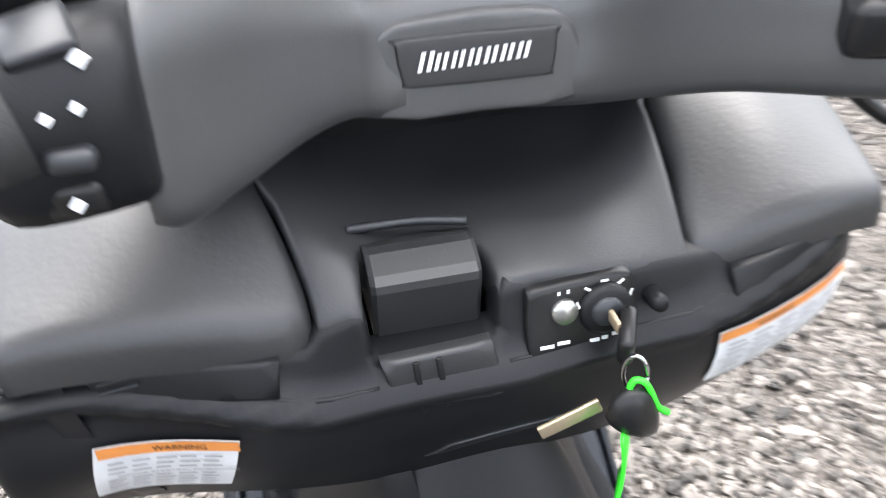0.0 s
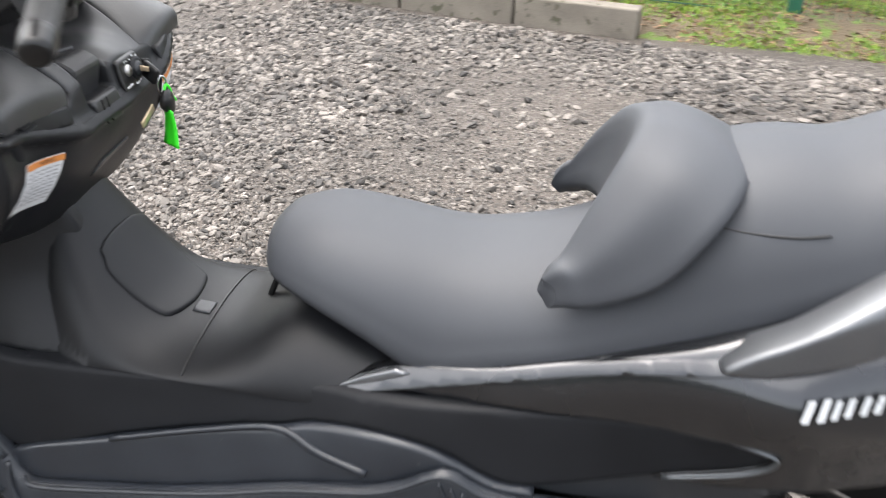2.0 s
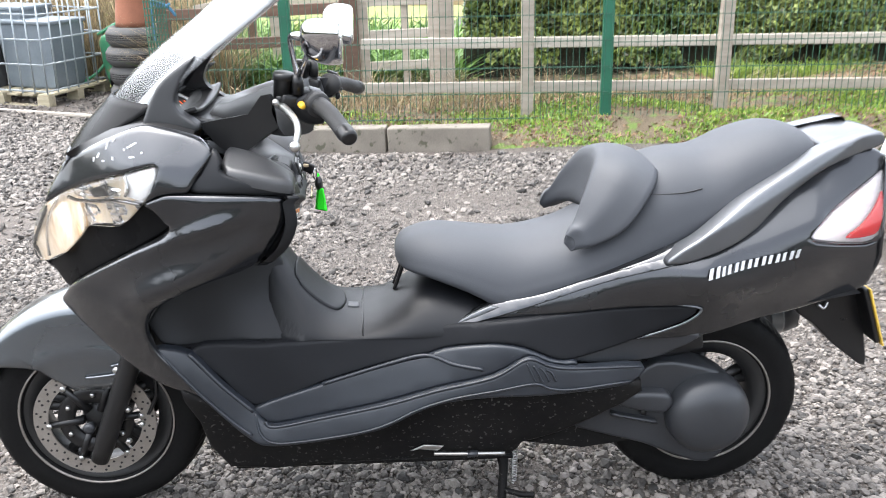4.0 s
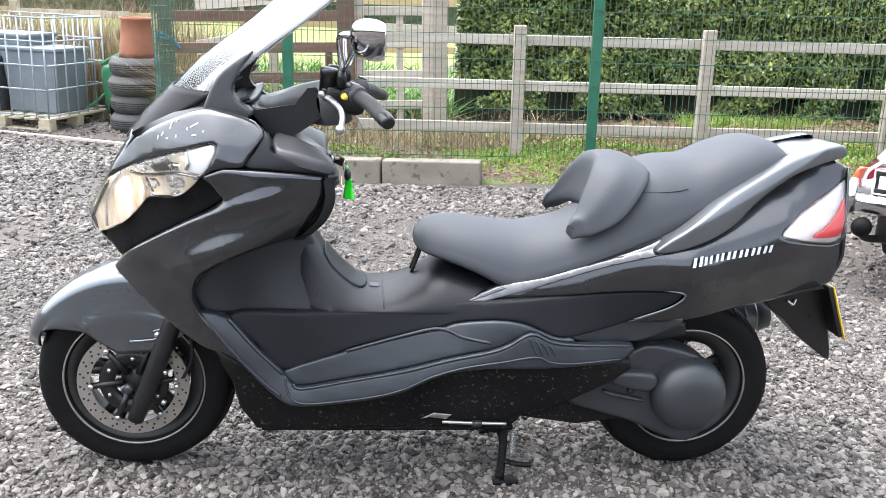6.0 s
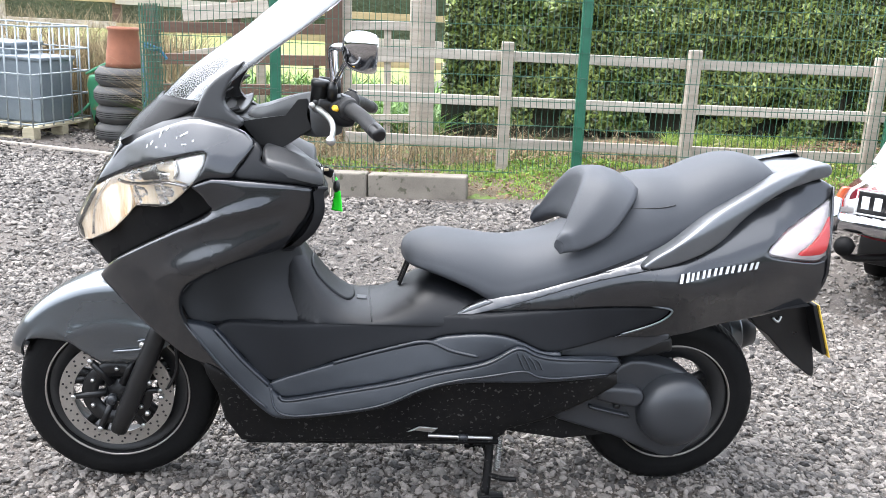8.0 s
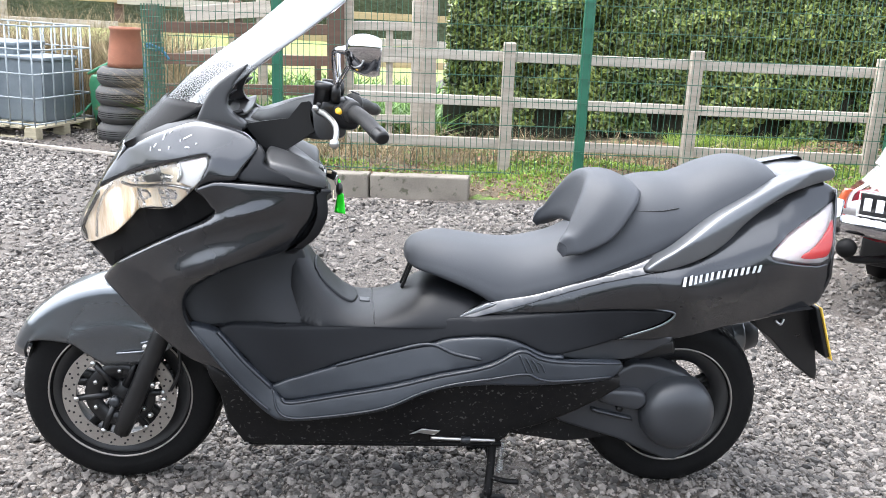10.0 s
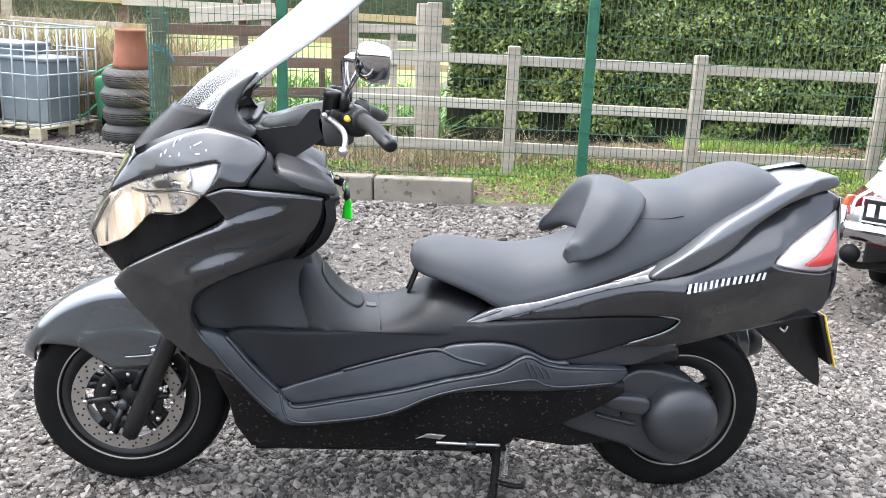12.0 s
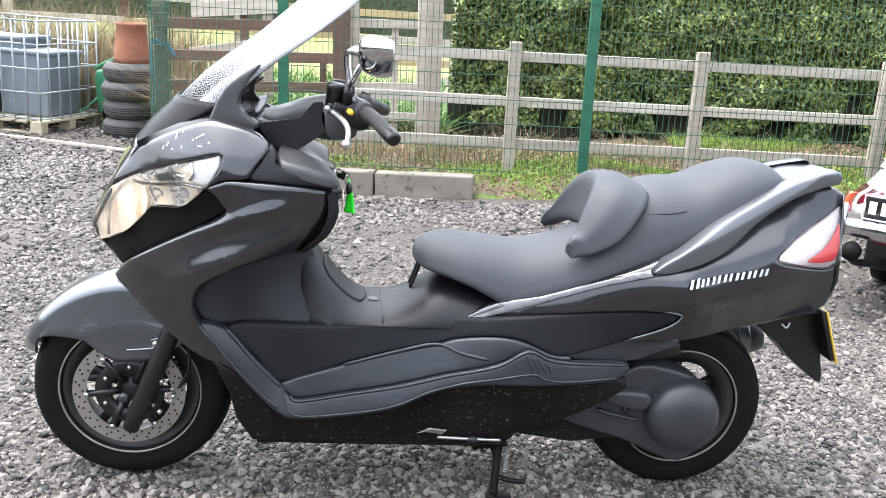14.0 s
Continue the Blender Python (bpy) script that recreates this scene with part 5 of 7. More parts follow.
DECK = field([(0.530, -0.095, 0.931), (0.532, -0.115, 0.925), (0.505, -0.112, 0.950), (0.505, -0.094, 0.950), (0.497, -0.08, 0.934), (0.497, -0.02, 0.930), (0.526, 0.0, 0.927), (0.516, 0.12, 0.914), (0.49, 0.0, 0.940), (0.49, 0.06, 0.938), (0.474, 0.122, 0.945), (0.43, 0.122, 0.970), (0.474, -0.125, 0.968), (0.474, -0.09, 0.950), (0.46, -0.02, 0.938), (0.42, -0.15, 0.998), (0.42, 0.0, 0.935), (0.42, 0.08, 0.945), (0.36, -0.17, 1.02), (0.36, 0.15, 1.0), (0.36, 0, 0.95), (0.43, -0.07, 0.945)])
part("dash_deck", sheet([(0.536, -0.116), (0.536, -0.090), (0.499, -0.086), (0.499, -0.012), (0.530, -0.008), (0.528, 0.06), (0.519, 0.122), (0.474, 0.124), (0.42, 0.126), (0.36, 0.15), (0.34, 0), (0.36, -0.18), (0.42, -0.16), (0.474, -0.130), (0.515, -0.119)], lambda u, v, d: (u, v, DECK(u, v) - d), 0.005, 0.02, 0.01, 1), GREYED, scooter, "matt black deck below the handlebar")
LID = field([(0.42, -0.16, 1.0), (0.405, -0.285, 0.985), (0.474, -0.132, 0.968), (0.526, -0.118, 0.932), (0.542, -0.2, 0.950), (0.545, -0.27, 0.955), (0.5, -0.2, 0.978), (0.45, -0.22, 0.998), (0.51, -0.285, 0.962), (0.53, -0.16, 0.946)])
lid_shell = sheet([(0.412, -0.158), (0.474, -0.131), (0.520, -0.119), (0.540, -0.132), (0.549, -0.20), (0.552, -0.262), (0.545, -0.284), (0.48, -0.294), (0.418, -0.290), (0.404, -0.25), (0.404, -0.19)], lambda u, v, d: (u, v, LID(u, v) - d), 0.012, 0.016, 0.012)
twin = mirrored(lid_shell, 0.0)
for vert in twin.verts:
    vert.co.y = 0.1235 + 0.84 * (vert.co.y - 0.119)
    vert.co.y -= 0.026 * min(max((0.48 - vert.co.x) / 0.07, 0), 1) * min(max(1 - (vert.co.y - 0.13) / 0.1, 0), 1)
    vert.co.x -= 0.022 + 0.12 * (vert.co.y - 0.129)
    vert.co.z -= 0.015
part("glovebox_lid", lid_shell, LEATHER, scooter, "grained black glovebox lid")
part("glovebox_lid", twin, LEATHER, scooter, "grained black glovebox lid")
tabs = [part("lid_catch", sheet(shape, on_wall(0.009), 0.003, 0.008, 0.012, 1), BLACK, scooter, "flat black catch below the lid") for shape in ([(-0.248, 0.928), (-0.140, 0.911), (-0.143, 0.889), (-0.234, 0.902)], [(0.148, 0.903), (0.256, 0.922), (0.240, 0.897), (0.148, 0.878)])]
for k, t in enumerate(tabs):
    for z in (0.913, 0.919):
        y0 = -0.226 if k == 0 else 0.226
        bar = block((0.003, 0.022, 0.0016), 0.0006, pose(float(WALL(y0, z)) + 0.0105, y0, z, 7 if k == 0 else -7))
        part("grip_mark", bar, ENGINE, t)

# crisp upper edge of the ledge, and a black tube drawn as the shade line below
def ledge_line(drop, out, r, mat):
    for span in (np.linspace(-0.285, -0.086, 16), np.linspace(-0.006, 0.258, 20)) if drop < 0.01 else (np.linspace(-0.285, 0.258, 40),):
        pts = [(float(WALL(u, 0.879 + 0.30 * max(abs(u) - 0.12, 0) - drop)) + out, u, 0.879 + 0.30 * max(abs(u) - 0.12, 0) - drop) for u in span]
        part("ledge_edge", tube(pts, r, 6, 1), mat, scooter)


ledge_line(0.0, 0.004, 0.0022, BLACK)
ledge_line(0.020, 0.0012, 0.0018, BLACK_DEEP)

# parking lever box and fins
prof = [(0.520, 0.893), (0.521, 0.899), (0.526, 0.929), (0.525, 0.934), (0.520, 0.938), (0.506, 0.944), (0.498, 0.944), (0.47, 0.93), (0.47, 0.893)]
latch = loft([[(x - e, y, z - e * 0.4) for x, z in prof] for y, e in ((-0.083, 0.004), (-0.080, 0.0), (-0.019, 0.0), (-0.016, 0.004))], 1, 1)
part("parking_brake_box", latch, GREYED, scooter, "blocky black parking brake handle", smooth=False)
part("lever_slot", sheet([(-0.084, 0.896), (-0.016, 0.896), (-0.012, 0.880), (-0.010, 0.854), (-0.05, 0.856), (-0.077, 0.859)], on_wall(0.006), 0.003, 0.006, 0.01, 1), GREYED, scooter, "grey fluted slot below the handle")
for y in (-0.062, -0.048):
    part("slot_groove", block((0.003, 0.0034, 0.036), 0.0005, pose(float(WALL(y, 0.876)) + 0.0062, y, 0.876, 6, -8, 0)), BLACK_DEEP, scooter)
part("deck_lip", tube([(0.482, -0.090, 0.948), (0.478, -0.07, 0.945), (0.478, -0.045, 0.944), (0.486, -0.016, 0.944)], 0.003, 8), ENGINE, scooter)

# ignition plate
plate = part("ignition_plate", sheet([(0.007, 0.914), (0.013, 0.921), (0.068, 0.920), (0.077, 0.914), (0.080, 0.897), (0.075, 0.880), (0.066, 0.875), (0.014, 0.876), (0.006, 0.884)], on_wall(0.006), 0.003, 0.006, 0.006), BLACK_DEEP, scooter, "black ignition plate with white marks")


def stud(y, z, r, high, mat, name, parent, label="", base=0.006):
    """A round boss standing on the wall, tipped back with it."""
    m = Matrix.Translation((float(WALL(y, z)) + base, y, z)) @ pose(0, 0, 0, 0, -8, 0)
    return part(name, moved(lathe([(0, high), (r * 0.8, high), (r, high * 0.6), (r, -0.004), (0, -0.004)], 28, axis="x", closed=False), m), mat, parent, label)


stud(0.030, 0.904, 0.0085, 0.004, ALLOY, "release_button", plate, "domed silver button")
stud(0.057, 0.900, 0.017, 0.005, BLACK, "lock_collar", plate)
stud(0.057, 0.900, 0.0105, 0.008, ENGINE, "key_barrel", plate)
for a in (20, 55, 90, 125, 160, 195):
    w = radians(a)
    y, z = 0.057 - 0.0190 * math.cos(w), 0.900 + 0.0180 * math.sin(w)
    part("printed_mark", block((0.0006, 0.0050, 0.0016), 0, pose(float(WALL(y, z)) + 0.0068, y, z, a - 90, -8, 0)), WHITE_INK, plate, smooth=False)
for y, z, w in ((0.018, 0.884, 0.009), (0.029, 0.884, 0.008), (0.050, 0.880, 0.006), (0.057, 0.880, 0.004), (0.064, 0.881, 0.004), (0.027, 0.9165, 0.002), (0.033, 0.9165, 0.002)):
    part("printed_mark", block((0.0006, w, 0.0024), 0, pose(float(WALL(y, z)) + 0.0068, y, z, 0, -8, 0)), WHITE_INK, plate, smooth=False)
stud(0.092, 0.897, 0.006, 0.012, BLACK, "hook_screw", scooter, "", 0.004)

for tab in ([(-0.056, 0.771), (-0.040, 0.789), (0.040, 0.797), (0.046, 0.790)],):
    part("knee_recess", sheet(tab, on_wall(0.003), 0.002, 0.004, 0.01, 1), ENGINE, scooter)

# --- handlebar ---
def cover_ring(y, back, low, high, front):
    """Handlebar cover section: the rider's face leans forward up to a rounded top."""
    return [(back, y, low), (back - 0.004, y, low + 0.55 * (high - low)), (back - 0.010, y, low + 0.80 * (high - low)), (back - 0.024, y, low + 0.95 * (high - low)), (0.6 * back + 0.4 * front - 0.01, y, high), (front + 0.02, y, high - 0.01), (front, y, high - 0.045), (front + 0.02, y, low - 0.005), (0.5 * back + 0.5 * front, y, low - 0.012)]


half = [(-0.178, 0.592, 1.040, 1.130, 0.505), (-0.165, 0.588, 1.036, 1.137, 0.495), (-0.135, 0.556, 1.035, 1.128, 0.455), (-0.105, 0.515, 1.030, 1.108, 0.41), (-0.078, 0.480, 1.020, 1.090, 0.37), (-0.055, 0.464, 1.009, 1.083, 0.345), (0.0, 0.460, 1.005, 1.081, 0.34)]
other = [(0.05, 0.462, 1.001, 1.080, 0.345), (0.075, 0.474, 1.006, 1.086, 0.372), (0.10, 0.504, 1.021, 1.097, 0.41), (0.125, 0.536, 1.035, 1.104, 0.445), (0.155, 0.572, 1.045, 1.108, 0.49), (0.183, 0.596, 1.050, 1.106, 0.53), (0.200, 0.607, 1.053, 1.102, 0.545), (0.207, 0.608, 1.058, 1.096, 0.55)]
rings = [cover_ring(*r) for r in half] + [cover_ring(*r) for r in other]
bar_cover = part("handlebar_cover", loft(rings, 4, 4), FADED_SKYLIT, scooter, "faded black handlebar cover, paler for its sky sheen")
part("cover_seam", tube([(b + 0.001, y, z) for y, b, z in ((-0.17, 0.585, 1.058), (-0.135, 0.552, 1.054), (-0.105, 0.511, 1.049), (-0.078, 0.474, 1.037), (-0.055, 0.459, 1.024), (0, 0.455, 1.021), (0.05, 0.457, 1.017), (0.075, 0.469, 1.022), (0.10, 0.499, 1.036), (0.125, 0.531, 1.050), (0.155, 0.567, 1.059), (0.183, 0.592, 1.065), (0.20, 0.602, 1.066))], 0.0022, 6), BLACK_DEEP, bar_cover)
wedge = [(0.345, 1.055), (0.388, 1.003), (0.430, 0.983), (0.462, 1.003), (0.50, 1.030), (0.525, 1.045), (0.52, 1.09), (0.505, 1.118), (0.488, 1.115), (0.455, 1.075), (0.40, 1.066)]
core = loft([[(0.44 + (x - 0.44) * k if x > 0.44 else x, y, min(z, 9 if y < -0.15 else 1.05)) for x, z in wedge] for y, k in ((-0.178, 0.9), (-0.172, 1), (-0.13, 0.6), (-0.10, 0.0), (0.09, 0.0), (0.11, 0.3), (0.130, 0.5), (0.135, 0.4))], 1, 1)
part("lower_cover", core, BLACK_DEEP, scooter, "black lower handlebar cover", smooth=False)


def badge_face(u, v, drop):
    return 0.4655 - 0.14 * (v - 1.02) + 0.002 - drop, u, v


part("badge_pod", sheet([(-0.069, 1.011), (-0.062, 1.056), (-0.03, 1.064), (0.03, 1.063), (0.056, 1.052), (0.064, 1.009), (0.0, 1.006)], lambda u, v, d: (0.4655 - 0.14 * (v - 1.02) - d, u, v), 0.003, 0.03, 0.006, 2), FADED_SKYLIT, bar_cover, "raised faded black pod round the badge, paler for its sky sheen")
badge = part("badge_plate", sheet([(-0.05, 1.051), (-0.046, 1.055), (0.04, 1.053), (0.046, 1.047), (0.043, 1.027), (0.036, 1.024), (-0.04, 1.026), (-0.047, 1.030)], badge_face, 0.002, 0.010, 0.008, 2), GREYED, bar_cover, "oblong dark badge plate")


def name_bars(count, length, high, mat, parent, place, slant=0.3):
    """A maker's mark as a row of plain slanted strokes."""
    step = length / count
    for i in range(count):
        bm = bmesh.new()
        h = high * (1.2 if i == 0 else 1.0)
        w = step * (0.86 if i == 0 else 0.74)
        strokes = [(0, 0, 0.30 * w, h), (0.62 * w, 0, 0.92 * w, h)]
        for x0, z0, x1, z1 in strokes:
            q = [(i * step + x + slant * z, z) for x, z in ((x0, z0), (x1, z0), (x1, z1), (x0, z1))]
            lay = [[bm.verts.new(place(x, z, d)) for x, z in q] for d in (0.0, 0.0015)]
            bm.faces.new(lay[1])
            for k in range(4):
                bm.faces.new((lay[0][k], lay[0][(k + 1) % 4], lay[1][(k + 1) % 4], lay[1][k]))
        part("mark", bm, mat, parent, smooth=False)


name_bars(7, 0.068, 0.009, WHITE_INK, badge, lambda x, z, d: (0.4655 - 0.14 * (1.036 + z + 0.02 * x - 1.02) + 0.0026 + d, -0.0385 + x, 1.036 + z + 0.02 * x))
name_bars(7, 0.235, 0.018, BADGE, scooter, lambda x, z, d: (1.482 + x, float(TAIL(1.482 + x, 0.695 + z + 0.16 * x)) - 0.011 - d, 0.697 + z + 0.165 * x))


def controls(side):
    """Grip, switch housing, lever and fluid pot of one bar end (side -1: left)."""
    s = lambda b: b if side < 0 else moved(mirrored(b), Matrix.Translation((0.006, 0, -0.024)))
    grip = part("grip", s(tube([(0.612, -0.232, 1.103), (0.637, -0.29, 1.095), (0.661, -0.35, 1.078), (0.668, -0.367, 1.074)], [0.0195, 0.0175, 0.0175, 0.0185], 20)), GRIP, scooter, "black rubber grip")
    part("grip_flange", s(tube([(0.604, -0.217, 1.105), (0.612, -0.236, 1.102)], [0.028, 0.026], 20, 1)), GRIP, grip)
    part("bar_end", s(tube([(0.667, -0.365, 1.0745), (0.671, -0.374, 1.072), (0.678, -0.390, 1.0675), (0.680, -0.395, 1.066)], [0.0185, 0.0185, 0.0165, 0.011], 20)), BLACK_DEEP, grip, "black metal bar end")
    h = s if side < 0 else (lambda b: moved(s(b), Matrix.Translation((0.012, 0.050, 0.0))))
    size = 1.0 if side < 0 else 0.72
    ring = lambda y, w, x0, z0: [(x0 + w * 0.9, y, z0 + 0.012), (x0 + w * 0.55, y, z0 + w * 0.95), (x0 - w * 0.2, y, z0 + w), (x0 - w, y, z0 + w * 0.5), (x0 - w, y, z0 - w * 0.5), (x0 - w * 0.2, y, z0 - w * 1.1), (x0 + w * 0.7, y, z0 - w * 1.15), (x0 + w * 0.95, y, z0 - w * 0.4)]
    housing = part("switch_housing", h(loft([ring(-0.170, 0.031 * size, 0.578, 1.098), ring(-0.176, 0.034 * size, 0.581, 1.098), ring(-0.205, 0.034 * size, 0.587, 1.097), ring(-0.222, 0.031 * size, 0.597, 1.099), ring(-0.228, 0.026 * size, 0.602, 1.102)], 2, 2)), BLACK, scooter, "black handlebar switch housing")
    part("dip_switch", h(block((0.026, 0.026, 0.006), 0.002, pose(0.601, -0.200, 1.130, 10, 18, 14))), ENGINE, housing, "grey rocker switch")
    for x, y, z, w in ((0.610, -0.186, 1.123, 0.007), (0.616, -0.190, 1.107, 0.005), (0.618, -0.201, 1.105, 0.005), (0.6195, -0.199, 1.070, 0.006)):
        part("symbol", h(block((0.002, w * 0.8, w * 0.8), 0.0006, pose(x, y, z, 50, -18, 6))), WHITE_INK, housing)
    part("signal_slider", h(block((0.014, 0.018, 0.009), 0.003, pose(0.618, -0.196, 1.089, 0, -10, 0))), ENGINE, housing)
    part("horn_button", h(block((0.012, 0.024, 0.016), 0.004, pose(0.612, -0.201, 1.070, 0, 10, 0))), BLACK_DEEP, housing)
    if side < 0:
        part("cover_plug", tube([(0.574, -0.238, 1.106), (0.579, -0.254, 1.104)], [0.008, 0.0055], 12, 1), YELLOW, housing, "yellow plastic plug")
    pot = part("fluid_reservoir", s(moved(lathe([(0, 0.026), (0.020, 0.026), (0.023, 0.022), (0.023, 0.010), (0.021, 0.009), (0.020, -0.03), (0, -0.03)], 28, axis="z", closed=False), pose(0.536, -0.205, 1.143, 4, 6, 0))), BLACK_DEEP, scooter, "black brake fluid reservoir")
    part("clamp", s(block((0.055, 0.03, 0.03), 0.006, pose(0.555, -0.205, 1.108, 0, 8, 20))), BLACK_DEEP, pot)
    part("clamp_bolt", s(lathe([(0, -0.006), (0.007, -0.006), (0.008, 0.004), (0, 0.004)], 12, centre=(0.520, -0.223, 1.108), closed=False)), ALLOY, pot)
    lever = part("brake_lever", s(tube([(0.528, -0.212, 1.100), (0.545, -0.245, 1.095), (0.566, -0.295, 1.083), (0.573, -0.335, 1.068), (0.570, -0.365, 1.050)], [0.010, 0.008, 0.007, 0.007, 0.006], 12)), ALLOY, scooter, "bright alloy brake lever with ball end")
    knob = bmesh.new()
    bmesh.ops.create_uvsphere(knob, u_segments=16, v_segments=10, radius=0.0115, matrix=Matrix.Translation((0.569, -0.368, 1.046)))
    part("lever_ball", s(knob), ALLOY, lever)
    stem = part("mirror_stem", s(tube([(0.566, -0.215, 1.13), (0.567, -0.218, 1.165), (0.562, -0.235, 1.205), (0.561, -0.262, 1.243), (0.575, -0.290, 1.252), (0.602, -0.305, 1.250)], [0.008, 0.006, 0.0055, 0.006, 0.009, 0.012], 12)), CHROME, scooter, "chrome mirror stem")
    part("stem_brace", s(tube([(0.572, -0.222, 1.165), (0.588, -0.265, 1.20), (0.605, -0.295, 1.232)], 0.006, 10)), CHROME, stem)
    part("stem_boot", s(tube([(0.566, -0.214, 1.125), (0.567, -0.217, 1.150), (0.567, -0.219, 1.165)], [0.013, 0.013, 0.009], 14, 1)), BLACK_DEEP, stem)
    head = [[(x, -0.335 + w * c * 1.5, 1.250 + 0.70 * h * z - (0.15 * (x - 0.60))) for c, z in ((1, 0), (0.8, 0.6), (0, 1), (-0.8, 0.6), (-1, 0), (-0.8, -0.6), (0, -1), (0.8, -0.6))] for x, w, h in ((0.586, 0.006, 0.010), (0.592, 0.028, 0.036), (0.608, 0.044, 0.053), (0.636, 0.052, 0.058), (0.660, 0.052, 0.050), (0.665, 0.048, 0.044))]
    tip = Matrix.Translation((0.62, -0.335, 1.245)) @ Matrix.Rotation(radians(-26), 4, "X") @ Matrix.Translation((-0.62, 0.335, -1.245))
    mirror = part("mirror", s(moved(loft(head, 3, 3), tip)), CHROME, scooter, "teardrop chrome rear-view mirror")
    part("mirror_glass", s(moved(lathe([(0, 0.002), (0.92, 0.002), (0.92, -0.001), (0, -0.001)], 36, axis="x", closed=False), tip @ Matrix.Translation((0.665, -0.335, 1.240)) @ Matrix.Diagonal((1, 0.070, 0.036, 1)))), MIRROR, mirror, "mirror glass")


controls(-1)
controls(1)
part("lever_bolt", lathe([(0, 0.014), (0.006, 0.014), (0.0085, 0.012), (0.0085, 0.004), (0.011, 0.003), (0.011, -0.01), (0, -0.01)], 12, axis="z", centre=(0.530, -0.213, 1.118), closed=False), BLACK_DEEP, scooter, "black hex bolt")
part("brake_hose", tube([(0.53, 0.15, 1.07), (0.535, 0.20, 1.02), (0.545, 0.225, 1.005), (0.565, 0.235, 1.015), (0.58, 0.22, 1.04)], 0.005, 8), BLACK_DEEP, scooter)

# --- warning stickers ---
def wall_patch(u0, u1, v0, v1, skew, out, mat, name, parent, label=""):
    n = 6
    bm = grid(lambda a, b: (float(WALL(u0 + (u1 - u0) * a + skew * (1 - b), v0 + (v1 - v0) * b + tilt * a)) + out, u0 + (u1 - u0) * a + skew * (1 - b), v0 + (v1 - v0) * b + tilt * a), np.linspace(0, 1, n), np.linspace(0, 1, 4))
    return part(name, bm, mat, parent, label)


def lettering(text, size, place, mat, parent):
    """Printed words laid on the wall."""
    cu = bpy.data.curves.new("words", "FONT")
    cu.body, cu.size, cu.align_x = text, size, "LEFT"
    ob = new("words", cu)
    me = bpy.data.meshes.new_from_object(ob.evaluated_get(bpy.context.evaluated_depsgraph_get()))
    bpy.data.objects.remove(ob)
    for v in me.vertices:
        v.co = place(v.co.x, v.co.y)
    me.materials.clear()
    me.materials.append(mat)
    out = new("printed_words", me)
    out.parent = parent
    return out


for side in (-1, 1):
    tilt = -0.014 if side < 0 else 0.014
    if side < 0:
        u0, u1, v0, v1, skew = -0.249, -0.170, 0.808, 0.875, -0.015
    else:
        u0, u1, v0, v1, skew = 0.142, 0.255, 0.795, 0.858, 0.006
    note = wall_patch(u0, u1, v0, v1, skew, 0.0025, LABEL, "warning_sticker", scooter, "white warning sticker with an orange heading")
    top = v1 - 0.0095
    wall_patch(u0 + 0.001, u1 - 0.001, top, v1 - 0.001, 0, 0.0032, ORANGE, "orange_heading", note)
    at = lambda x, z, base=(u0, v0): (float(WALL(base[0] + x, z)) + 0.0038, base[0] + x, z)
    place = lambda x0, z0: (lambda x, y: at(x0 + x, z0 + y + (x0 + x) / (u1 - u0) * tilt))
    lettering("WARNING", 0.0062, place(0.030, top + 0.0022), BLACK_DEEP, note)
    lettering("ENGINE STARTING PROCEDURE", 0.0047, place(0.006, top - 0.0235), INK, note)
    for k in range(9):
        z = top - 0.006 - 0.0055 * k
        if k in (3,):
            continue
        sk = -skew * 0 + skew * (1 - (z - v0) / (v1 - v0))
        n = 5
        for j in range(n):
            w = (u1 - u0 - 0.014) / n
            x = 0.008 + sk + j * w
            bm = bmesh.new()
            q = [(x, z), (x + w * (0.62 + 0.3 * ((j * 7 + k * 3) % 5) / 5), z)]
            vs = [bm.verts.new(at(a, b + dz + a / (u1 - u0) * tilt)) for dz, row in ((0, q), (0.0017, q[::-1])) for a, b in row]
            bm.faces.new(vs)
            part("text_bar", bm, INK, note, smooth=False)

# --- tunnel between the rider's feet ---
TOP_X = [0.40, 0.46, 0.51, 0.55, 0.60, 0.64, 0.68, 0.73, 0.77, 0.80, 0.86, 0.96, 1.05]
TOP_Z = [0.84, 0.765, 0.688, 0.628, 0.575, 0.556, 0.556, 0.568, 0.592, 0.628, 0.645, 0.62, 0.58]


def tunnel(x, y, lift=0.0):
    t = float(np.interp(x, TOP_X, TOP_Z))
    near = [float(np.interp(x + d, TOP_X, TOP_Z)) for d in (-0.05, -0.035, -0.02, -0.01, 0.01, 0.02, 0.035, 0.05)]
    t = (2 * t + sum(near)) / 10
    wide = (0.185 if y < 0 else 0.130) * (0.66 + 0.34 * min(max((x - 0.455) / 0.09, 0), 1) ** 0.7)
    q = min(abs(y) / wide, 1.0)
    return (x, y, 0.535 + (t - 0.535) * (1 - q**2.5) ** 0.62 + lift)


part("centre_tunnel", grid(tunnel, np.linspace(0.455, 1.04, 56), [(0.185 if a < 0 else 0.130) * math.sin(a) for a in np.linspace(-math.pi / 2, math.pi / 2, 41)]), BLACK, scooter, "matt black centre tunnel")


def on_tunnel(lift):
    def at(u, v, drop):
        return np.array([tunnel(a, b, lift - float(c)) for a, b, c in zip(u, v, np.broadcast_to(drop, np.shape(u)))]).T
    return at


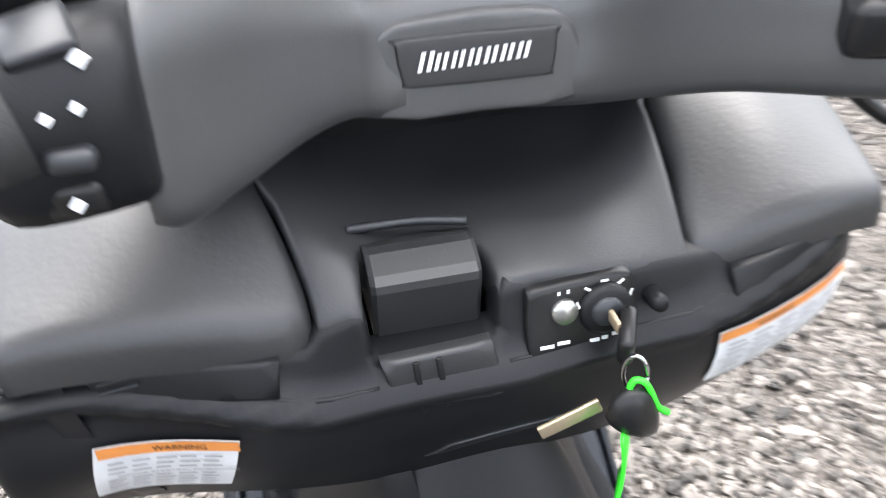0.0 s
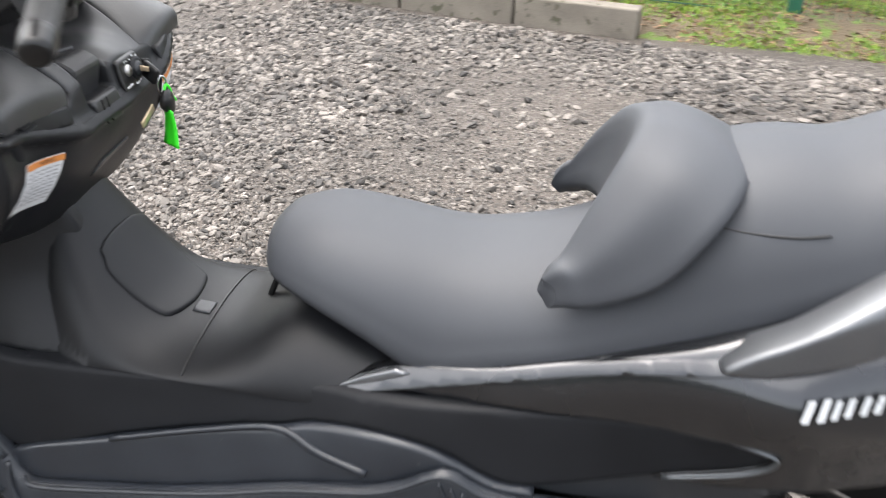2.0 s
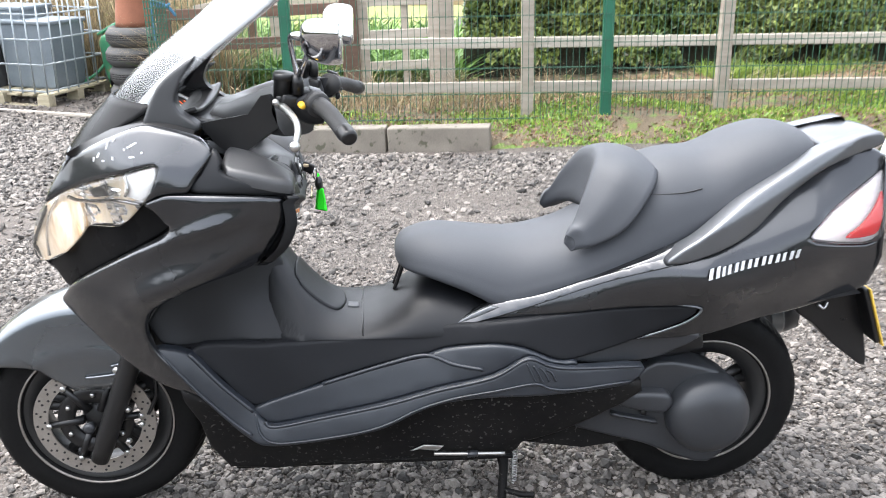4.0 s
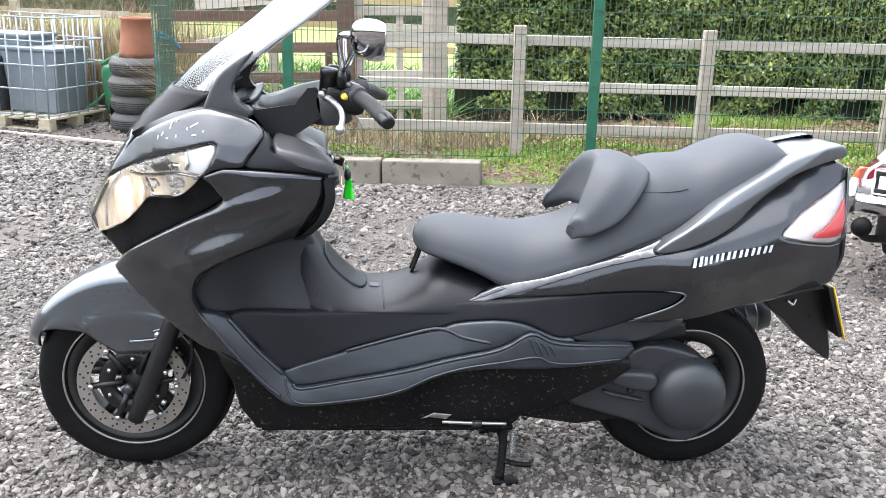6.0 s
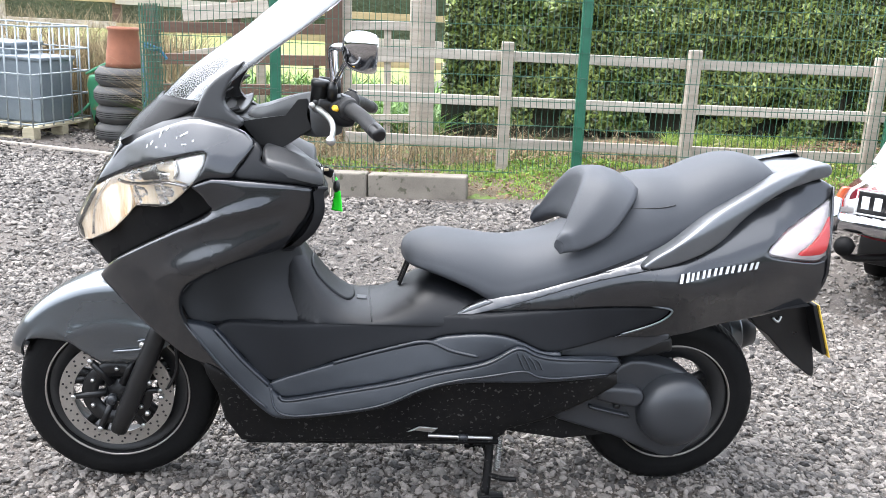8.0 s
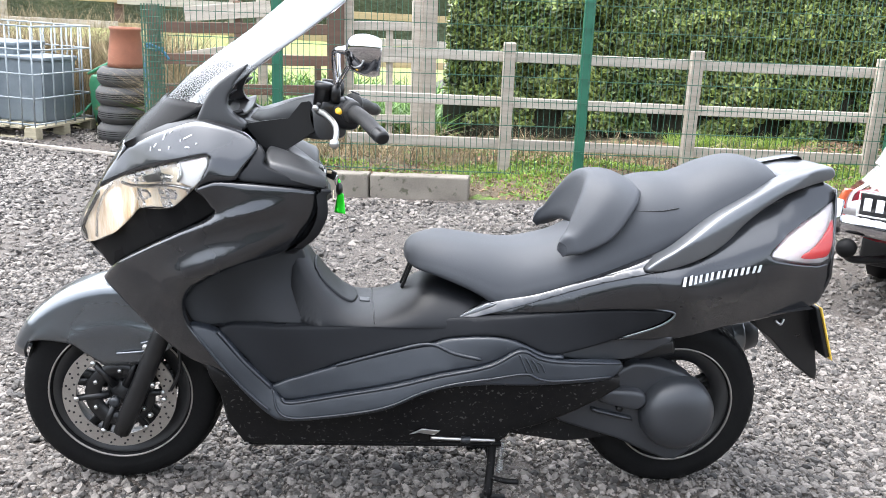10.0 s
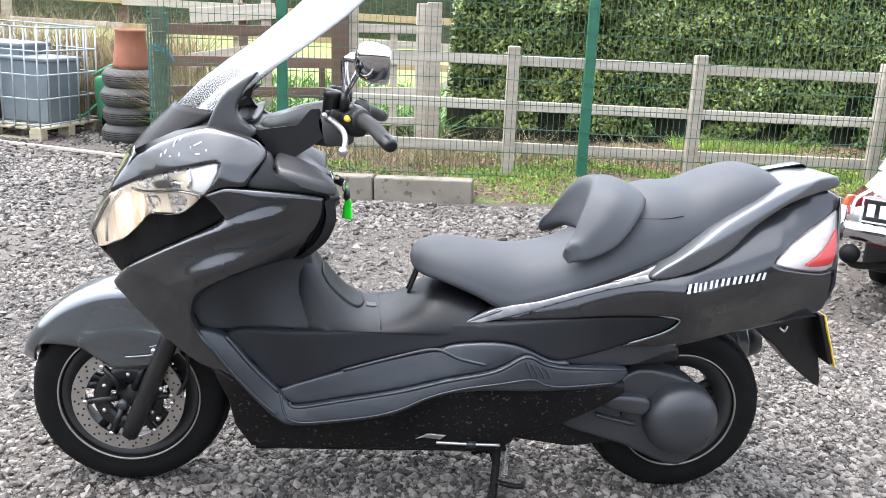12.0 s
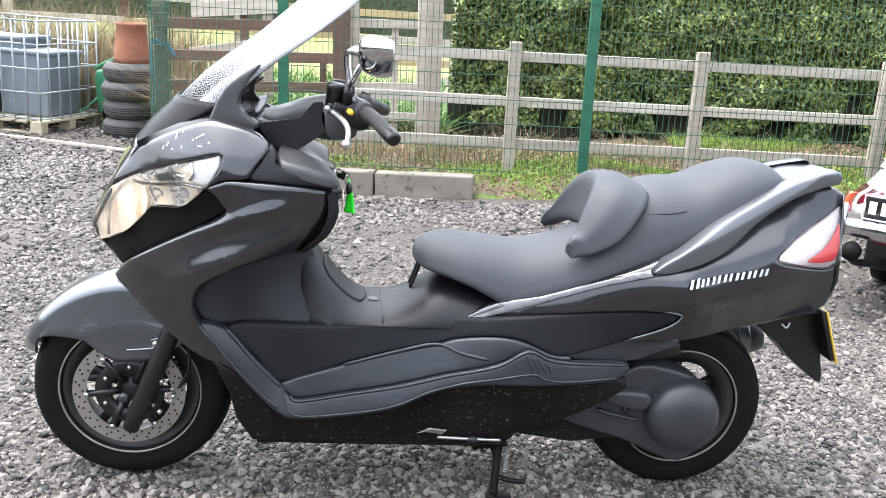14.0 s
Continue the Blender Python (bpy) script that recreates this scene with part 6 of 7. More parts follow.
lid = part("fuel_lid", sheet([(0.532, -0.078), (0.545, -0.088), (0.60, -0.085), (0.628, -0.075), (0.643, -0.02), (0.638, 0.035), (0.625, 0.055), (0.58, 0.066), (0.535, 0.066), (0.525, 0.05), (0.522, -0.06)], on_tunnel(0.006), 0.005, 0.008, 0.012), BLACK, scooter, "flush black fuel filler lid")
part("fuel_mark", sheet([(0.648, -0.046), (0.676, -0.046), (0.676, -0.016), (0.648, -0.016)], on_tunnel(0.003), 0.002, 0.004, 0.008, 1), ENGINE, scooter, "small square fuel mark")
part("tunnel_seam", tube([tunnel(0.683 + 0.004 * abs(y) / 0.17, y, 0.0006) for y in np.linspace(-0.178, 0.125, 25)], 0.0018, 6, 1), BLACK_DEEP, scooter)
for y in (-0.02, 0.02):
    part("seat_hinge", tube([(0.765, y, 0.595), (0.778, y, 0.632), (0.790, y, 0.668)], 0.005, 8), BLACK_DEEP, scooter, "small dark metal seat hinge")

# --- inner body that the panels hang on ---
def core_ring(x, low, high, half):
    return [(x, -half, low), (x, half, low), (x, half, high), (x, -half, high)]


part("frame_cover", loft([core_ring(*r) for r in ((0.10, 0.50, 0.80, 0.06), (0.22, 0.40, 0.93, 0.11), (0.32, 0.28, 0.93, 0.12), (0.40, 0.22, 0.80, 0.08), (0.46, 0.20, 0.52, 0.08), (0.54, 0.20, 0.50, 0.15), (0.95, 0.20, 0.54, 0.15), (1.25, 0.30, 0.60, 0.15), (1.40, 0.50, 0.68, 0.14))], 1, 1), BLACK_DEEP, scooter, smooth=False)
part("tail_core", loft([core_ring(*r) for r in ((1.30, 0.58, 0.70, 0.13), (1.50, 0.60, 0.76, 0.15), (1.70, 0.64, 0.88, 0.13), (1.86, 0.72, 0.92, 0.08))], 1, 1), BLACK_DEEP, scooter, smooth=False)
BELLY = [(0.255, 0.44), (0.29, 0.34), (0.347, 0.187), (0.60, 0.188), (0.88, 0.190), (1.05, 0.194), (1.08, 0.232), (1.17, 0.262), (1.32, 0.35), (1.36, 0.42), (1.10, 0.415), (0.80, 0.385), (0.50, 0.315), (0.43, 0.322), (0.36, 0.372)]
pair("belly_panel", sheet(BELLY, lambda u, v, d: (u, -0.175 - 0.05 * np.clip((v - 0.2) / 0.2, 0, 1) + d, v), 0.010, 0.05, 0.025, 2), DIRTY, scooter, "mud-splashed black belly panel")
part("belly_pan", solid(grid(lambda x, y: (x, y, 0.185), np.linspace(0.36, 1.06, 8), np.linspace(-0.16, 0.16, 6)), 0.01), DIRTY, scooter)
part("worn_sticker", sheet([(0.795, 0.226), (0.83, 0.246), (0.88, 0.240), (0.865, 0.225), (0.82, 0.232)], lambda u, v, d: (u, -0.186 - 0.05 * np.clip((v - 0.2) / 0.2, 0, 1) + d, v), 0.002, 0.003, 0.01, 1), ALLOY, scooter, "scuffed silver sticker remnant")
part("stand_rod", tube([(0.855, -0.19, 0.216), (0.95, -0.19, 0.212), (1.035, -0.19, 0.210)], 0.005, 8), ALLOY, scooter, "bare metal rod under the belly")
part("rod_end", tube([(0.94, -0.191, 0.212), (0.965, -0.191, 0.212)], 0.009, 10, 1), ENGINE, scooter)

# foot rests: raised lips and ribs
def lip(pts, out, r=0.004):
    return tube([(x, float(LOW(x, z)) - out, z) for x, z in pts], r, 8)


pair("footboard_lip", lip([(0.452, 0.352), (0.474, 0.340), (0.592, 0.364), (0.74, 0.391), (0.859, 0.421), (0.993, 0.455), (1.074, 0.497), (1.13, 0.477), (1.194, 0.467), (1.36, 0.458)], 0.018), STEP, scooter)
pair("footboard_lip", lip([(0.43, 0.372), (0.44, 0.325), (0.47, 0.305), (0.535, 0.308), (0.668, 0.329), (0.742, 0.348), (0.816, 0.380), (0.9, 0.405), (1.0, 0.424), (1.09, 0.438), (1.13, 0.424), (1.19, 0.418), (1.33, 0.424)], 0.021, 0.003), STEP, scooter)
pair("footboard_lip", lip([(0.215, 0.545), (0.30, 0.437), (0.37, 0.362), (0.42, 0.322)], 0.020, 0.004), STEP, scooter)
pair("footboard_lip", lip([(0.285, 0.524), (0.355, 0.444), (0.425, 0.377)], 0.019, 0.005), STEP, scooter)
for i in range(4):
    x = 1.072 + 0.016 * i
    pair("grip_rib", lip([(x, 0.488 - 0.006 * i), (x + 0.012, 0.462), (x + 0.022, 0.442)], 0.020, 0.0025), STEP, scooter)
pair("panel_beading", lip([(0.589, 0.438), (0.736, 0.477), (0.834, 0.497), (0.90, 0.478), (0.97, 0.468)], 0.006, 0.005), STEP, scooter)
pair("panel_edge", lip([(1.38, 0.6215), (1.41, 0.622), (1.445, 0.620), (1.485, 0.611), (1.452, 0.574), (1.36, 0.530)], 0.003, 0.003), PAINT_LIGHT, scooter, "bright panel edge")


# --- front mudguard, fork and brake ---
def guard(a, s):
    """One moulded shell: a crown over the tyre, rounded shoulders and skirts that hang down both sides."""
    r = np.interp(a, [20, 60, 100, 140, 160], [0.335, 0.338, 0.330, 0.322, 0.312])
    w = np.interp(a, [20, 60, 138, 152, 160], [0.090, 0.090, 0.084, 0.066, 0.030])
    foot = np.interp(a, [44, 48, 50, 58, 73, 92, 110, 117, 123, 128, 134, 139, 146, 154, 160], [0.25, 0.19, 0.146, 0.118, 0.102, 0.094, 0.100, 0.122, 0.153, 0.196, 0.222, 0.248, 0.277, 0.296, 0.305])
    q = abs(s)
    if q < 0.6:
        k = q / 0.6
        rr, y = r - 0.040 * k**2.6, w * math.sin(k * math.pi / 2) ** 0.9
    else:
        k = (q - 0.6) / 0.4
        rr = (r - 0.040) + (min(foot, r - 0.042) - (r - 0.040)) * k
        y = w + 0.006 * math.sin(k * math.pi) + 0.009 * math.exp(-(((rr - 0.205) / 0.012) ** 2)) * (a < 128)
    return (rr * math.cos(radians(a)), math.copysign(y, s), 0.274 + rr * math.sin(radians(a)))


part("front_mudguard", solid(grid(guard, np.linspace(46, 160, 58), np.linspace(-1, 1, 49)), 0.004), PAINT_LIGHT, scooter, "glossy grey front mudguard with deep side skirts")
pair("skirt_rib", tube([(0.0, -0.095, 0.408), (0.04, -0.099, 0.413), (0.075, -0.100, 0.419), (0.098, -0.098, 0.434)], 0.004, 8), PAINT_LIGHT, scooter)
pair("skirt_rib", tube([(0.066, -0.099, 0.440), (0.082, -0.100, 0.445), (0.100, -0.098, 0.447)], 0.0035, 8), PAINT_LIGHT, scooter)
pair("mudguard_bolt", lathe([(0, -0.006), (0.009, -0.006), (0.012, 0.004), (0, 0.004)], 16, centre=(0.080, -0.101, 0.430), closed=False), ALLOY, scooter)
pair("fork_leg", tube([(0.008, -0.102, 0.178), (0.03, -0.102, 0.235), (0.12, -0.102, 0.465), (0.16, -0.10, 0.56)], [0.022, 0.026, 0.026, 0.022], 20, 1), BLACK_DEEP, scooter, "black fork leg")
pair("axle_nut", lathe([(0, -0.012), (0.008, -0.012), (0.014, -0.008), (0.014, 0.01), (0, 0.01)], 12, centre=(-0.008, -0.095, 0.268), closed=False), ENGINE, scooter)
for s in (-1, 1):
    cal = part("brake_caliper", merge(block((0.05, 0.05, 0.085), 0.01, pose(0.112, -0.085 * -s * -1 if s < 0 else 0.085, 0.262, 0, 25, 0))), BLACK_DEEP, scooter, "black brake caliper")
    for dx, dz in ((-0.012, 0.052), (0.018, 0.010), (-0.02, -0.038)):
        part("caliper_bolt", lathe([(0, -0.03 * 1), (0.006, -0.03), (0.008, -0.02), (0, -0.02)], 10, centre=(0.108 + dx, -0.085 if s < 0 else 0.14, 0.272 + dz), closed=False), ALLOY, cal)
part("brake_pipe", tube([(0.14, -0.09, 0.30), (0.165, -0.09, 0.36), (0.16, -0.08, 0.44)], 0.005, 8), BLACK_DEEP, scooter)

# --- engine casing, rear fender and plate ---
CASE = [(1.21, 0.262), (1.30, 0.325), (1.345, 0.37), (1.42, 0.432), (1.54, 0.415), (1.61, 0.38), (1.665, 0.32), (1.675, 0.26), (1.65, 0.20), (1.58, 0.130), (1.48, 0.160), (1.40, 0.195), (1.30, 0.225)]
part("drive_casing", sheet(CASE, lambda u, v, d: (u, -0.150 + 0 * u + d, v), 0.012, 0.07), ENGINE, scooter, "dull black drive casing")
dome = [(0.0, -0.072), (0.03, -0.071), (0.06, -0.066), (0.085, -0.054), (0.102, -0.034), (0.108, -0.010), (0.110, 0.02)]
part("drive_cover", lathe(dome, 48, centre=(1.560, -0.150, 0.288), per=3, closed=False), ENGINE, scooter, "domed dull black drive cover")
part("casing_lid", sheet([(1.345, 0.362), (1.44, 0.358), (1.462, 0.335), (1.458, 0.315), (1.43, 0.300), (1.33, 0.322), (1.325, 0.345)], lambda u, v, d: (u, -0.182 + 0 * u + d, v), 0.014, 0.035), ENGINE, scooter, "raised dull black casing lid")
part("casing_fin", sheet([(1.31, 0.30), (1.43, 0.272), (1.432, 0.262), (1.31, 0.290)], lambda u, v, d: (u, -0.168 + 0 * u + d, v), 0.004, 0.02, 0.02, 1), ENGINE, scooter)
part("casing_bolt", lathe([(0, -0.012), (0.008, -0.012), (0.01, 0.0), (0, 0.0)], 12, centre=(1.392, -0.152, 0.297), closed=False), BLACK_DEEP, scooter)
part("engine_block", loft([core_ring(*r) for r in ((1.08, 0.20, 0.36, 0.12), (1.25, 0.18, 0.44, 0.13), (1.45, 0.20, 0.42, 0.12), (1.52, 0.24, 0.36, 0.10))], 1, 1), DIRTY, scooter, smooth=False)
part("air_box", block((0.16, 0.06, 0.05), 0.012, pose(1.47, -0.09, 0.455, 0, -12, 0)), BLACK_DEEP, scooter)
part("shock_absorber", tube([(1.62, 0.105, 0.30), (1.55, 0.115, 0.56)], 0.022, 14, 1), BLACK_DEEP, scooter)


muffler = part("muffler", lathe([(0.0, 1.22), (0.045, 1.22), (0.066, 1.30), (0.070, 1.40), (0.070, 1.84), (0.064, 1.875), (0.050, 1.88), (0.0, 1.86)], 32, axis="x", closed=False), ENGINE, scooter, "black silencer with a grey band on the far side")
muffler.matrix_basis = Matrix.Translation((0.062, 0.205, 0.300)) @ Matrix.Translation((1.2, 0, 0)) @ pose(0, 0, 0, 0, -10, 0) @ Matrix.Translation((-1.2, 0, 0))
part("muffler_band", lathe([(0.071, 1.79), (0.0715, 1.795), (0.0715, 1.825), (0.071, 1.83)], 32, axis="x"), PAINT_LIGHT, muffler)


def hugger(a, s):
    r = 0.300
    return (1.585 + r * math.cos(radians(a)), 0.085 * s, 0.270 + r * math.sin(radians(a)) - 0.02 * s * s)


part("rear_hugger", solid(grid(hugger, np.linspace(78, 140, 12), np.linspace(-1, 1, 9)), 0.005), DIRTY, scooter, "black inner rear mudguard")
part("plate_bracket", sheet([(1.80, 0.535), (1.88, 0.60), (1.965, 0.60), (2.0, 0.50), (2.02, 0.425), (2.035, 0.345), (1.985, 0.375), (1.93, 0.417), (1.87, 0.475)], lambda u, v, d: (u, -0.045 + 0 * u + d, v), 0.006, 0.09, 0.03, 2), BLACK_DEEP, scooter, "black plate bracket and rear mudflap")
part("plate_backing", block((0.014, 0.20, 0.165), 0.004, pose(1.994, 0.0, 0.518, 0, -21, 0)), BLACK_DEEP, scooter)
part("number_plate", block((0.004, 0.21, 0.172), 0.001, pose(2.005, 0.0, 0.515, 0, -21, 0)), PLATE_Y, scooter, "yellow rear number plate seen edge on")
part("plate_lamp", tube([(1.87, -0.05, 0.535), (1.885, -0.055, 0.525), (1.895, -0.05, 0.54)], 0.004, 8), ALLOY, scooter)

# --- tail: grab rails, top plate, rear cap ---
RAIL = [(1.388, 0.729), (1.42, 0.758), (1.465, 0.787), (1.53, 0.836), (1.594, 0.882), (1.69, 0.935), (1.771, 0.974), (1.842, 0.996), (1.905, 1.010), (1.922, 0.996), (1.918, 0.979), (1.877, 0.963), (1.778, 0.934), (1.70, 0.890), (1.651, 0.851), (1.607, 0.805), (1.546, 0.766), (1.465, 0.736), (1.42, 0.726)]
rails = pair("grab_rail", sheet(RAIL, lambda u, v, d: (u, -0.238 + 0.10 * np.clip((u - 1.45) / 0.42, 0, 1) ** 1.5 + 0.55 * np.clip(v - (0.752 + 0.54 * (u - 1.40)), 0, 1) + d, v), 0.007, 0.045, 0.012), SILVER, scooter, "silver-grey passenger grab rail")
part("tail_top", loft([[(x, -w, z), (x, -w * 0.6, z + 0.016), (x, w * 0.6, z + 0.016), (x, w, z), (x, w * 0.7, z - 0.02), (x, -w * 0.7, z - 0.02)] for x, w, z in ((1.795, 0.120, 0.958), (1.83, 0.122, 0.970), (1.87, 0.115, 0.978), (1.925, 0.105, 0.982), (1.945, 0.09, 0.980))], 3, 3), SILVER, scooter, "silver-grey plate joining the grab rails")
for s in (-1, 1):
    part("rail_reflector", sheet([(1.50, 0.745), (1.57, 0.768), (1.63, 0.815), (1.66, 0.845), (1.61, 0.82), (1.55, 0.785), (1.49, 0.757)], lambda u, v, d: (u, s * (0.208 - 0.10 * np.clip((u - 1.45) / 0.42, 0, 1) ** 1.5 - d), v), 0.003, 0.006, 0.02, 2), BLACK_DEEP, scooter)


def cap(s, z):
    w = np.interp(z, [0.60, 0.66, 0.75, 0.85, 0.94], [0.12, 0.147, 0.158, 0.13, 0.09])
    x = np.interp(z, [0.60, 0.65, 0.70, 0.75, 0.85, 0.94], [1.905, 1.945, 1.957, 1.95, 1.955, 1.965])
    return (x + 0.012 * (1 - s * s), s * w, z)


part("tail_cap", solid(grid(cap, np.linspace(-1, 1, 11), np.linspace(0.60, 0.94, 14)), 0.006), PAINT, scooter, "glossy dark grey tail end")
part("tail_underside", grid(lambda x, s: (x, s * 0.17, float(np.interp(x, [1.36, 1.5, 1.67, 1.91], [0.545, 0.545, 0.575, 0.615]))), np.linspace(1.36, 1.91, 8), np.linspace(-1, 1, 5)), BLACK_DEEP, scooter)
pair("lamp_red", sheet([(1.84, 0.765), (1.90, 0.760), (1.940, 0.775), (1.952, 0.86), (1.925, 0.825), (1.885, 0.790)], on(TAIL, 0.004), 0.003, 0.004, 0.012), RED_LENS, scooter, "red lamp section")

# --- centre stand ---
for s in (-1, 1):
    leg = part("stand_leg", tube([(1.045, s * 0.10, 0.19), (1.042, s * 0.125, 0.10), (1.035, s * 0.15, 0.012)], [0.014, 0.012, 0.013], 12), DIRTY, scooter, "black tubular stand leg")
    part("stand_foot", block((0.075, 0.03, 0.014), 0.004, pose(1.05, s * 0.155, 0.008)), DIRTY, leg)
part("stand_brace", tube([(1.043, -0.12, 0.11), (1.043, 0.12, 0.11)], 0.009, 10, 1), DIRTY, scooter)
part("stand_tread", tube([(1.04, -0.135, 0.065), (1.08, -0.17, 0.072), (1.115, -0.185, 0.078)], 0.008, 10), DIRTY, scooter)
coil = [(1.072 + 0.008 * math.cos(k * 0.9), -0.115 + 0.008 * math.sin(k * 0.9), 0.17 - 0.0011 * k) for k in range(90)]
part("stand_spring", tube(coil, 0.0018, 5, 1), ALLOY, scooter, "coil spring of the stand")

# --- keys hanging from the lock ---
keys = thing("bunch_of_keys", "scooter key in the lock with fob, brass key and green tag", "keys")
kx = float(WALL(0.057, 0.900))
part("key_head", block((0.030, 0.010, 0.026), 0.004, pose(kx + 0.026, 0.064, 0.893, 0, 20, -25)), BLACK_DEEP, keys, "black key head")
part("key_blade", block((0.03, 0.003, 0.008), 0.001, pose(kx + 0.012, 0.058, 0.900)), BRASS, keys)
part("key_ring", tube([(kx + 0.042 + 0.004 * math.cos(a), 0.064 + 0.006 * math.cos(a), 0.876 + 0.014 * math.sin(a)) for a in np.linspace(0, 6.283, 21)], 0.0016, 6, 1), CHROME, keys)
part("fob", loft([[(kx + 0.050 + w * c * 0.6, 0.060 + w * c2 + sh, z) for c, c2 in ((1, 0), (0.7, 0.7), (0, 1), (-0.7, 0.7), (-1, 0), (-0.7, -0.7), (0, -1), (0.7, -0.7))] for z, w, sh in ((0.872, 0.004, 0), (0.866, 0.012, 0), (0.852, 0.017, 0.001), (0.840, 0.014, 0.006), (0.833, 0.008, 0.012))], 2, 2), BLACK_DEEP, keys, "black rubber key fob")
part("spare_key", block((0.003, 0.042, 0.011), 0.001, pose(kx + 0.034, 0.028, 0.839, 22, 0, 0)), BRASS, keys, "worn brass key")
part("green_tag", solid(grid(lambda a, b: (kx + 0.054 + 0.014 * a * (0.55 + 0.55 * b), 0.056 - 0.0078 * a * (0.55 + 0.55 * b) + 0.004 * math.sin(3 * b), 0.842 - 0.058 * b), np.linspace(-1, 1, 4), np.linspace(0, 1, 14)), 0.002), GREEN_TAG, keys, "fluorescent green plastic tag")
part("green_cord", tube([(kx + 0.050, 0.056, 0.860), (kx + 0.048, 0.060, 0.876), (kx + 0.050, 0.068, 0.874), (kx + 0.052, 0.076, 0.856), (kx + 0.052, 0.084, 0.848)], 0.0022, 6), GREEN_TAG, keys)

# ---- container cage, tyres and clutter at the far side of the yard ----
def pallet(m):
    p = thing("pallet", "weathered wooden pallet lying on the gravel", "pallet", m=m)
    for y in (0.0, 0.45, 0.9):
        part("runner", block((1.2, 0.10, 0.022), 0.003, Matrix.Translation((-0.6, y + 0.05, 0.011))), PALLET, p, smooth=False)
        for x in (0.07, 0.6, 1.13):
            part("block", block((0.14, 0.10, 0.09), 0.004, Matrix.Translation((-x, y + 0.05, 0.067))), PALLET, p, smooth=False)
    for i in range(7):
        part("slat", block((0.125, 1.0, 0.022), 0.003, Matrix.Translation((-0.065 - i * 0.178, 0.5, 0.123))), PALLET, p, smooth=False)
    return p


IBC = Matrix.Translation((-2.52, 6.85, -0.20)) @ pose(0, 0, 0, 0, 0, -19.3)
pallet(IBC)


def cage(m):
    c = thing("container_cage", "open galvanised steel tube cage on the pallet", "cage", m=m)
    top = 1.13
    rails = [0.16, 0.42, 0.66, 0.90, top]
    for z in rails:
        part("rail", tube([(-0.02, 0.02, z), (-1.18, 0.02, z), (-1.18, 0.98, z), (-0.02, 0.98, z), (-0.02, 0.02, z)], 0.009, 8, 1), STEEL, c)
    bars = [(-0.02 - i * 0.1455, 0.02) for i in range(9)] + [(-0.02 - i * 0.1455, 0.98) for i in range(9)] + [(x, 0.02 + i * 0.16) for x in (-0.02, -1.18) for i in range(1, 6)]
    for x, y in bars:
        part("upright", tube([(x, y, 0.135), (x, y, top)], 0.0085, 8, 1), STEEL, c)
    return c


cage(IBC)


def bin_box(name, x, y, z, w, d, h, mat, label, turn=0):
    b = thing(name, label, "bin", m=IBC @ pose(x, y, z, 0, 0, turn))
    part("body", loft([[(-w * k, -d * k, q), (w * k, -d * k, q), (w * k, d * k, q), (-w * k, d * k, q)] for q, k in ((0, 0.42), (0.02, 0.44), (h * 0.9, 0.5), (h, 0.5))], 1, 1), mat, b, smooth=False)
    part("rim", block((w * 1.08, d * 1.08, 0.04), 0.01, Matrix.Translation((0, 0, h))), mat, b)
    return b


bin_box("plastic_bin", -0.42, 0.55, 0.136, 0.62, 0.55, 0.66, GREY_BIN, "blue-grey plastic bin inside the cage")
bin_box("plastic_bin", -0.95, 0.45, 0.136, 0.36, 0.60, 0.56, DARK_BIN, "dark plastic crate inside the cage", 4)
bin_box("plastic_bin", -0.80, 0.62, 0.70, 0.55, 0.5, 0.22, GREY_BIN, "blue-grey plastic tray on the crate", 3)


def car_tyre(m):
    t = thing("car_tyre", "worn black car tyre in a stack of four", "tyre", "stacked tyres", m)
    r, w = 0.268, 0.190
    part("tread", lathe([(0.17, 0.03), (0.185, 0.006), (0.215, 0.0), (0.235, 0.010), (0.252, 0.036), (r - 0.004, 0.050), (r, 0.062), (r, w - 0.062), (r - 0.004, w - 0.050), (0.252, w - 0.036), (0.235, w - 0.010), (0.215, w), (0.185, w - 0.006), (0.17, w - 0.03), (0.175, w / 2)], 48, axis="z"), OLD_TYRE, t)
    for z in (0.075, 0.095, 0.115):
        part("groove", lathe([(r - 0.004, z - 0.003), (r + 0.0012, z - 0.003), (r + 0.0012, z + 0.003), (r - 0.004, z + 0.003)], 48, axis="z"), RUBBER, t, smooth=False)
    return t


first = car_tyre(pose(-1.74, 7.2, -0.20))
for i, (dx, dy) in enumerate(((0.012, 0.01), (0.0, -0.012), (0.015, 0.008))):
    copy_thing(first, pose(-1.74 + dx, 7.2 + dy, -0.20 + 0.191 * (i + 1), 0, 0, 40 * i))
pot = thing("chimney_pot", "tall terracotta chimney pot standing on the tyres", "chimney pot", m=pose(-1.70, 7.2, 0.566))
part("pot_body", lathe([(0.185, 0.0), (0.18, 0.05), (0.165, 0.20), (0.148, 0.36), (0.16, 0.375), (0.16, 0.40), (0.135, 0.40), (0.13, 0.36), (0.15, 0.1), (0.15, 0.0)], 32, axis="z"), TERRACOTTA, pot)

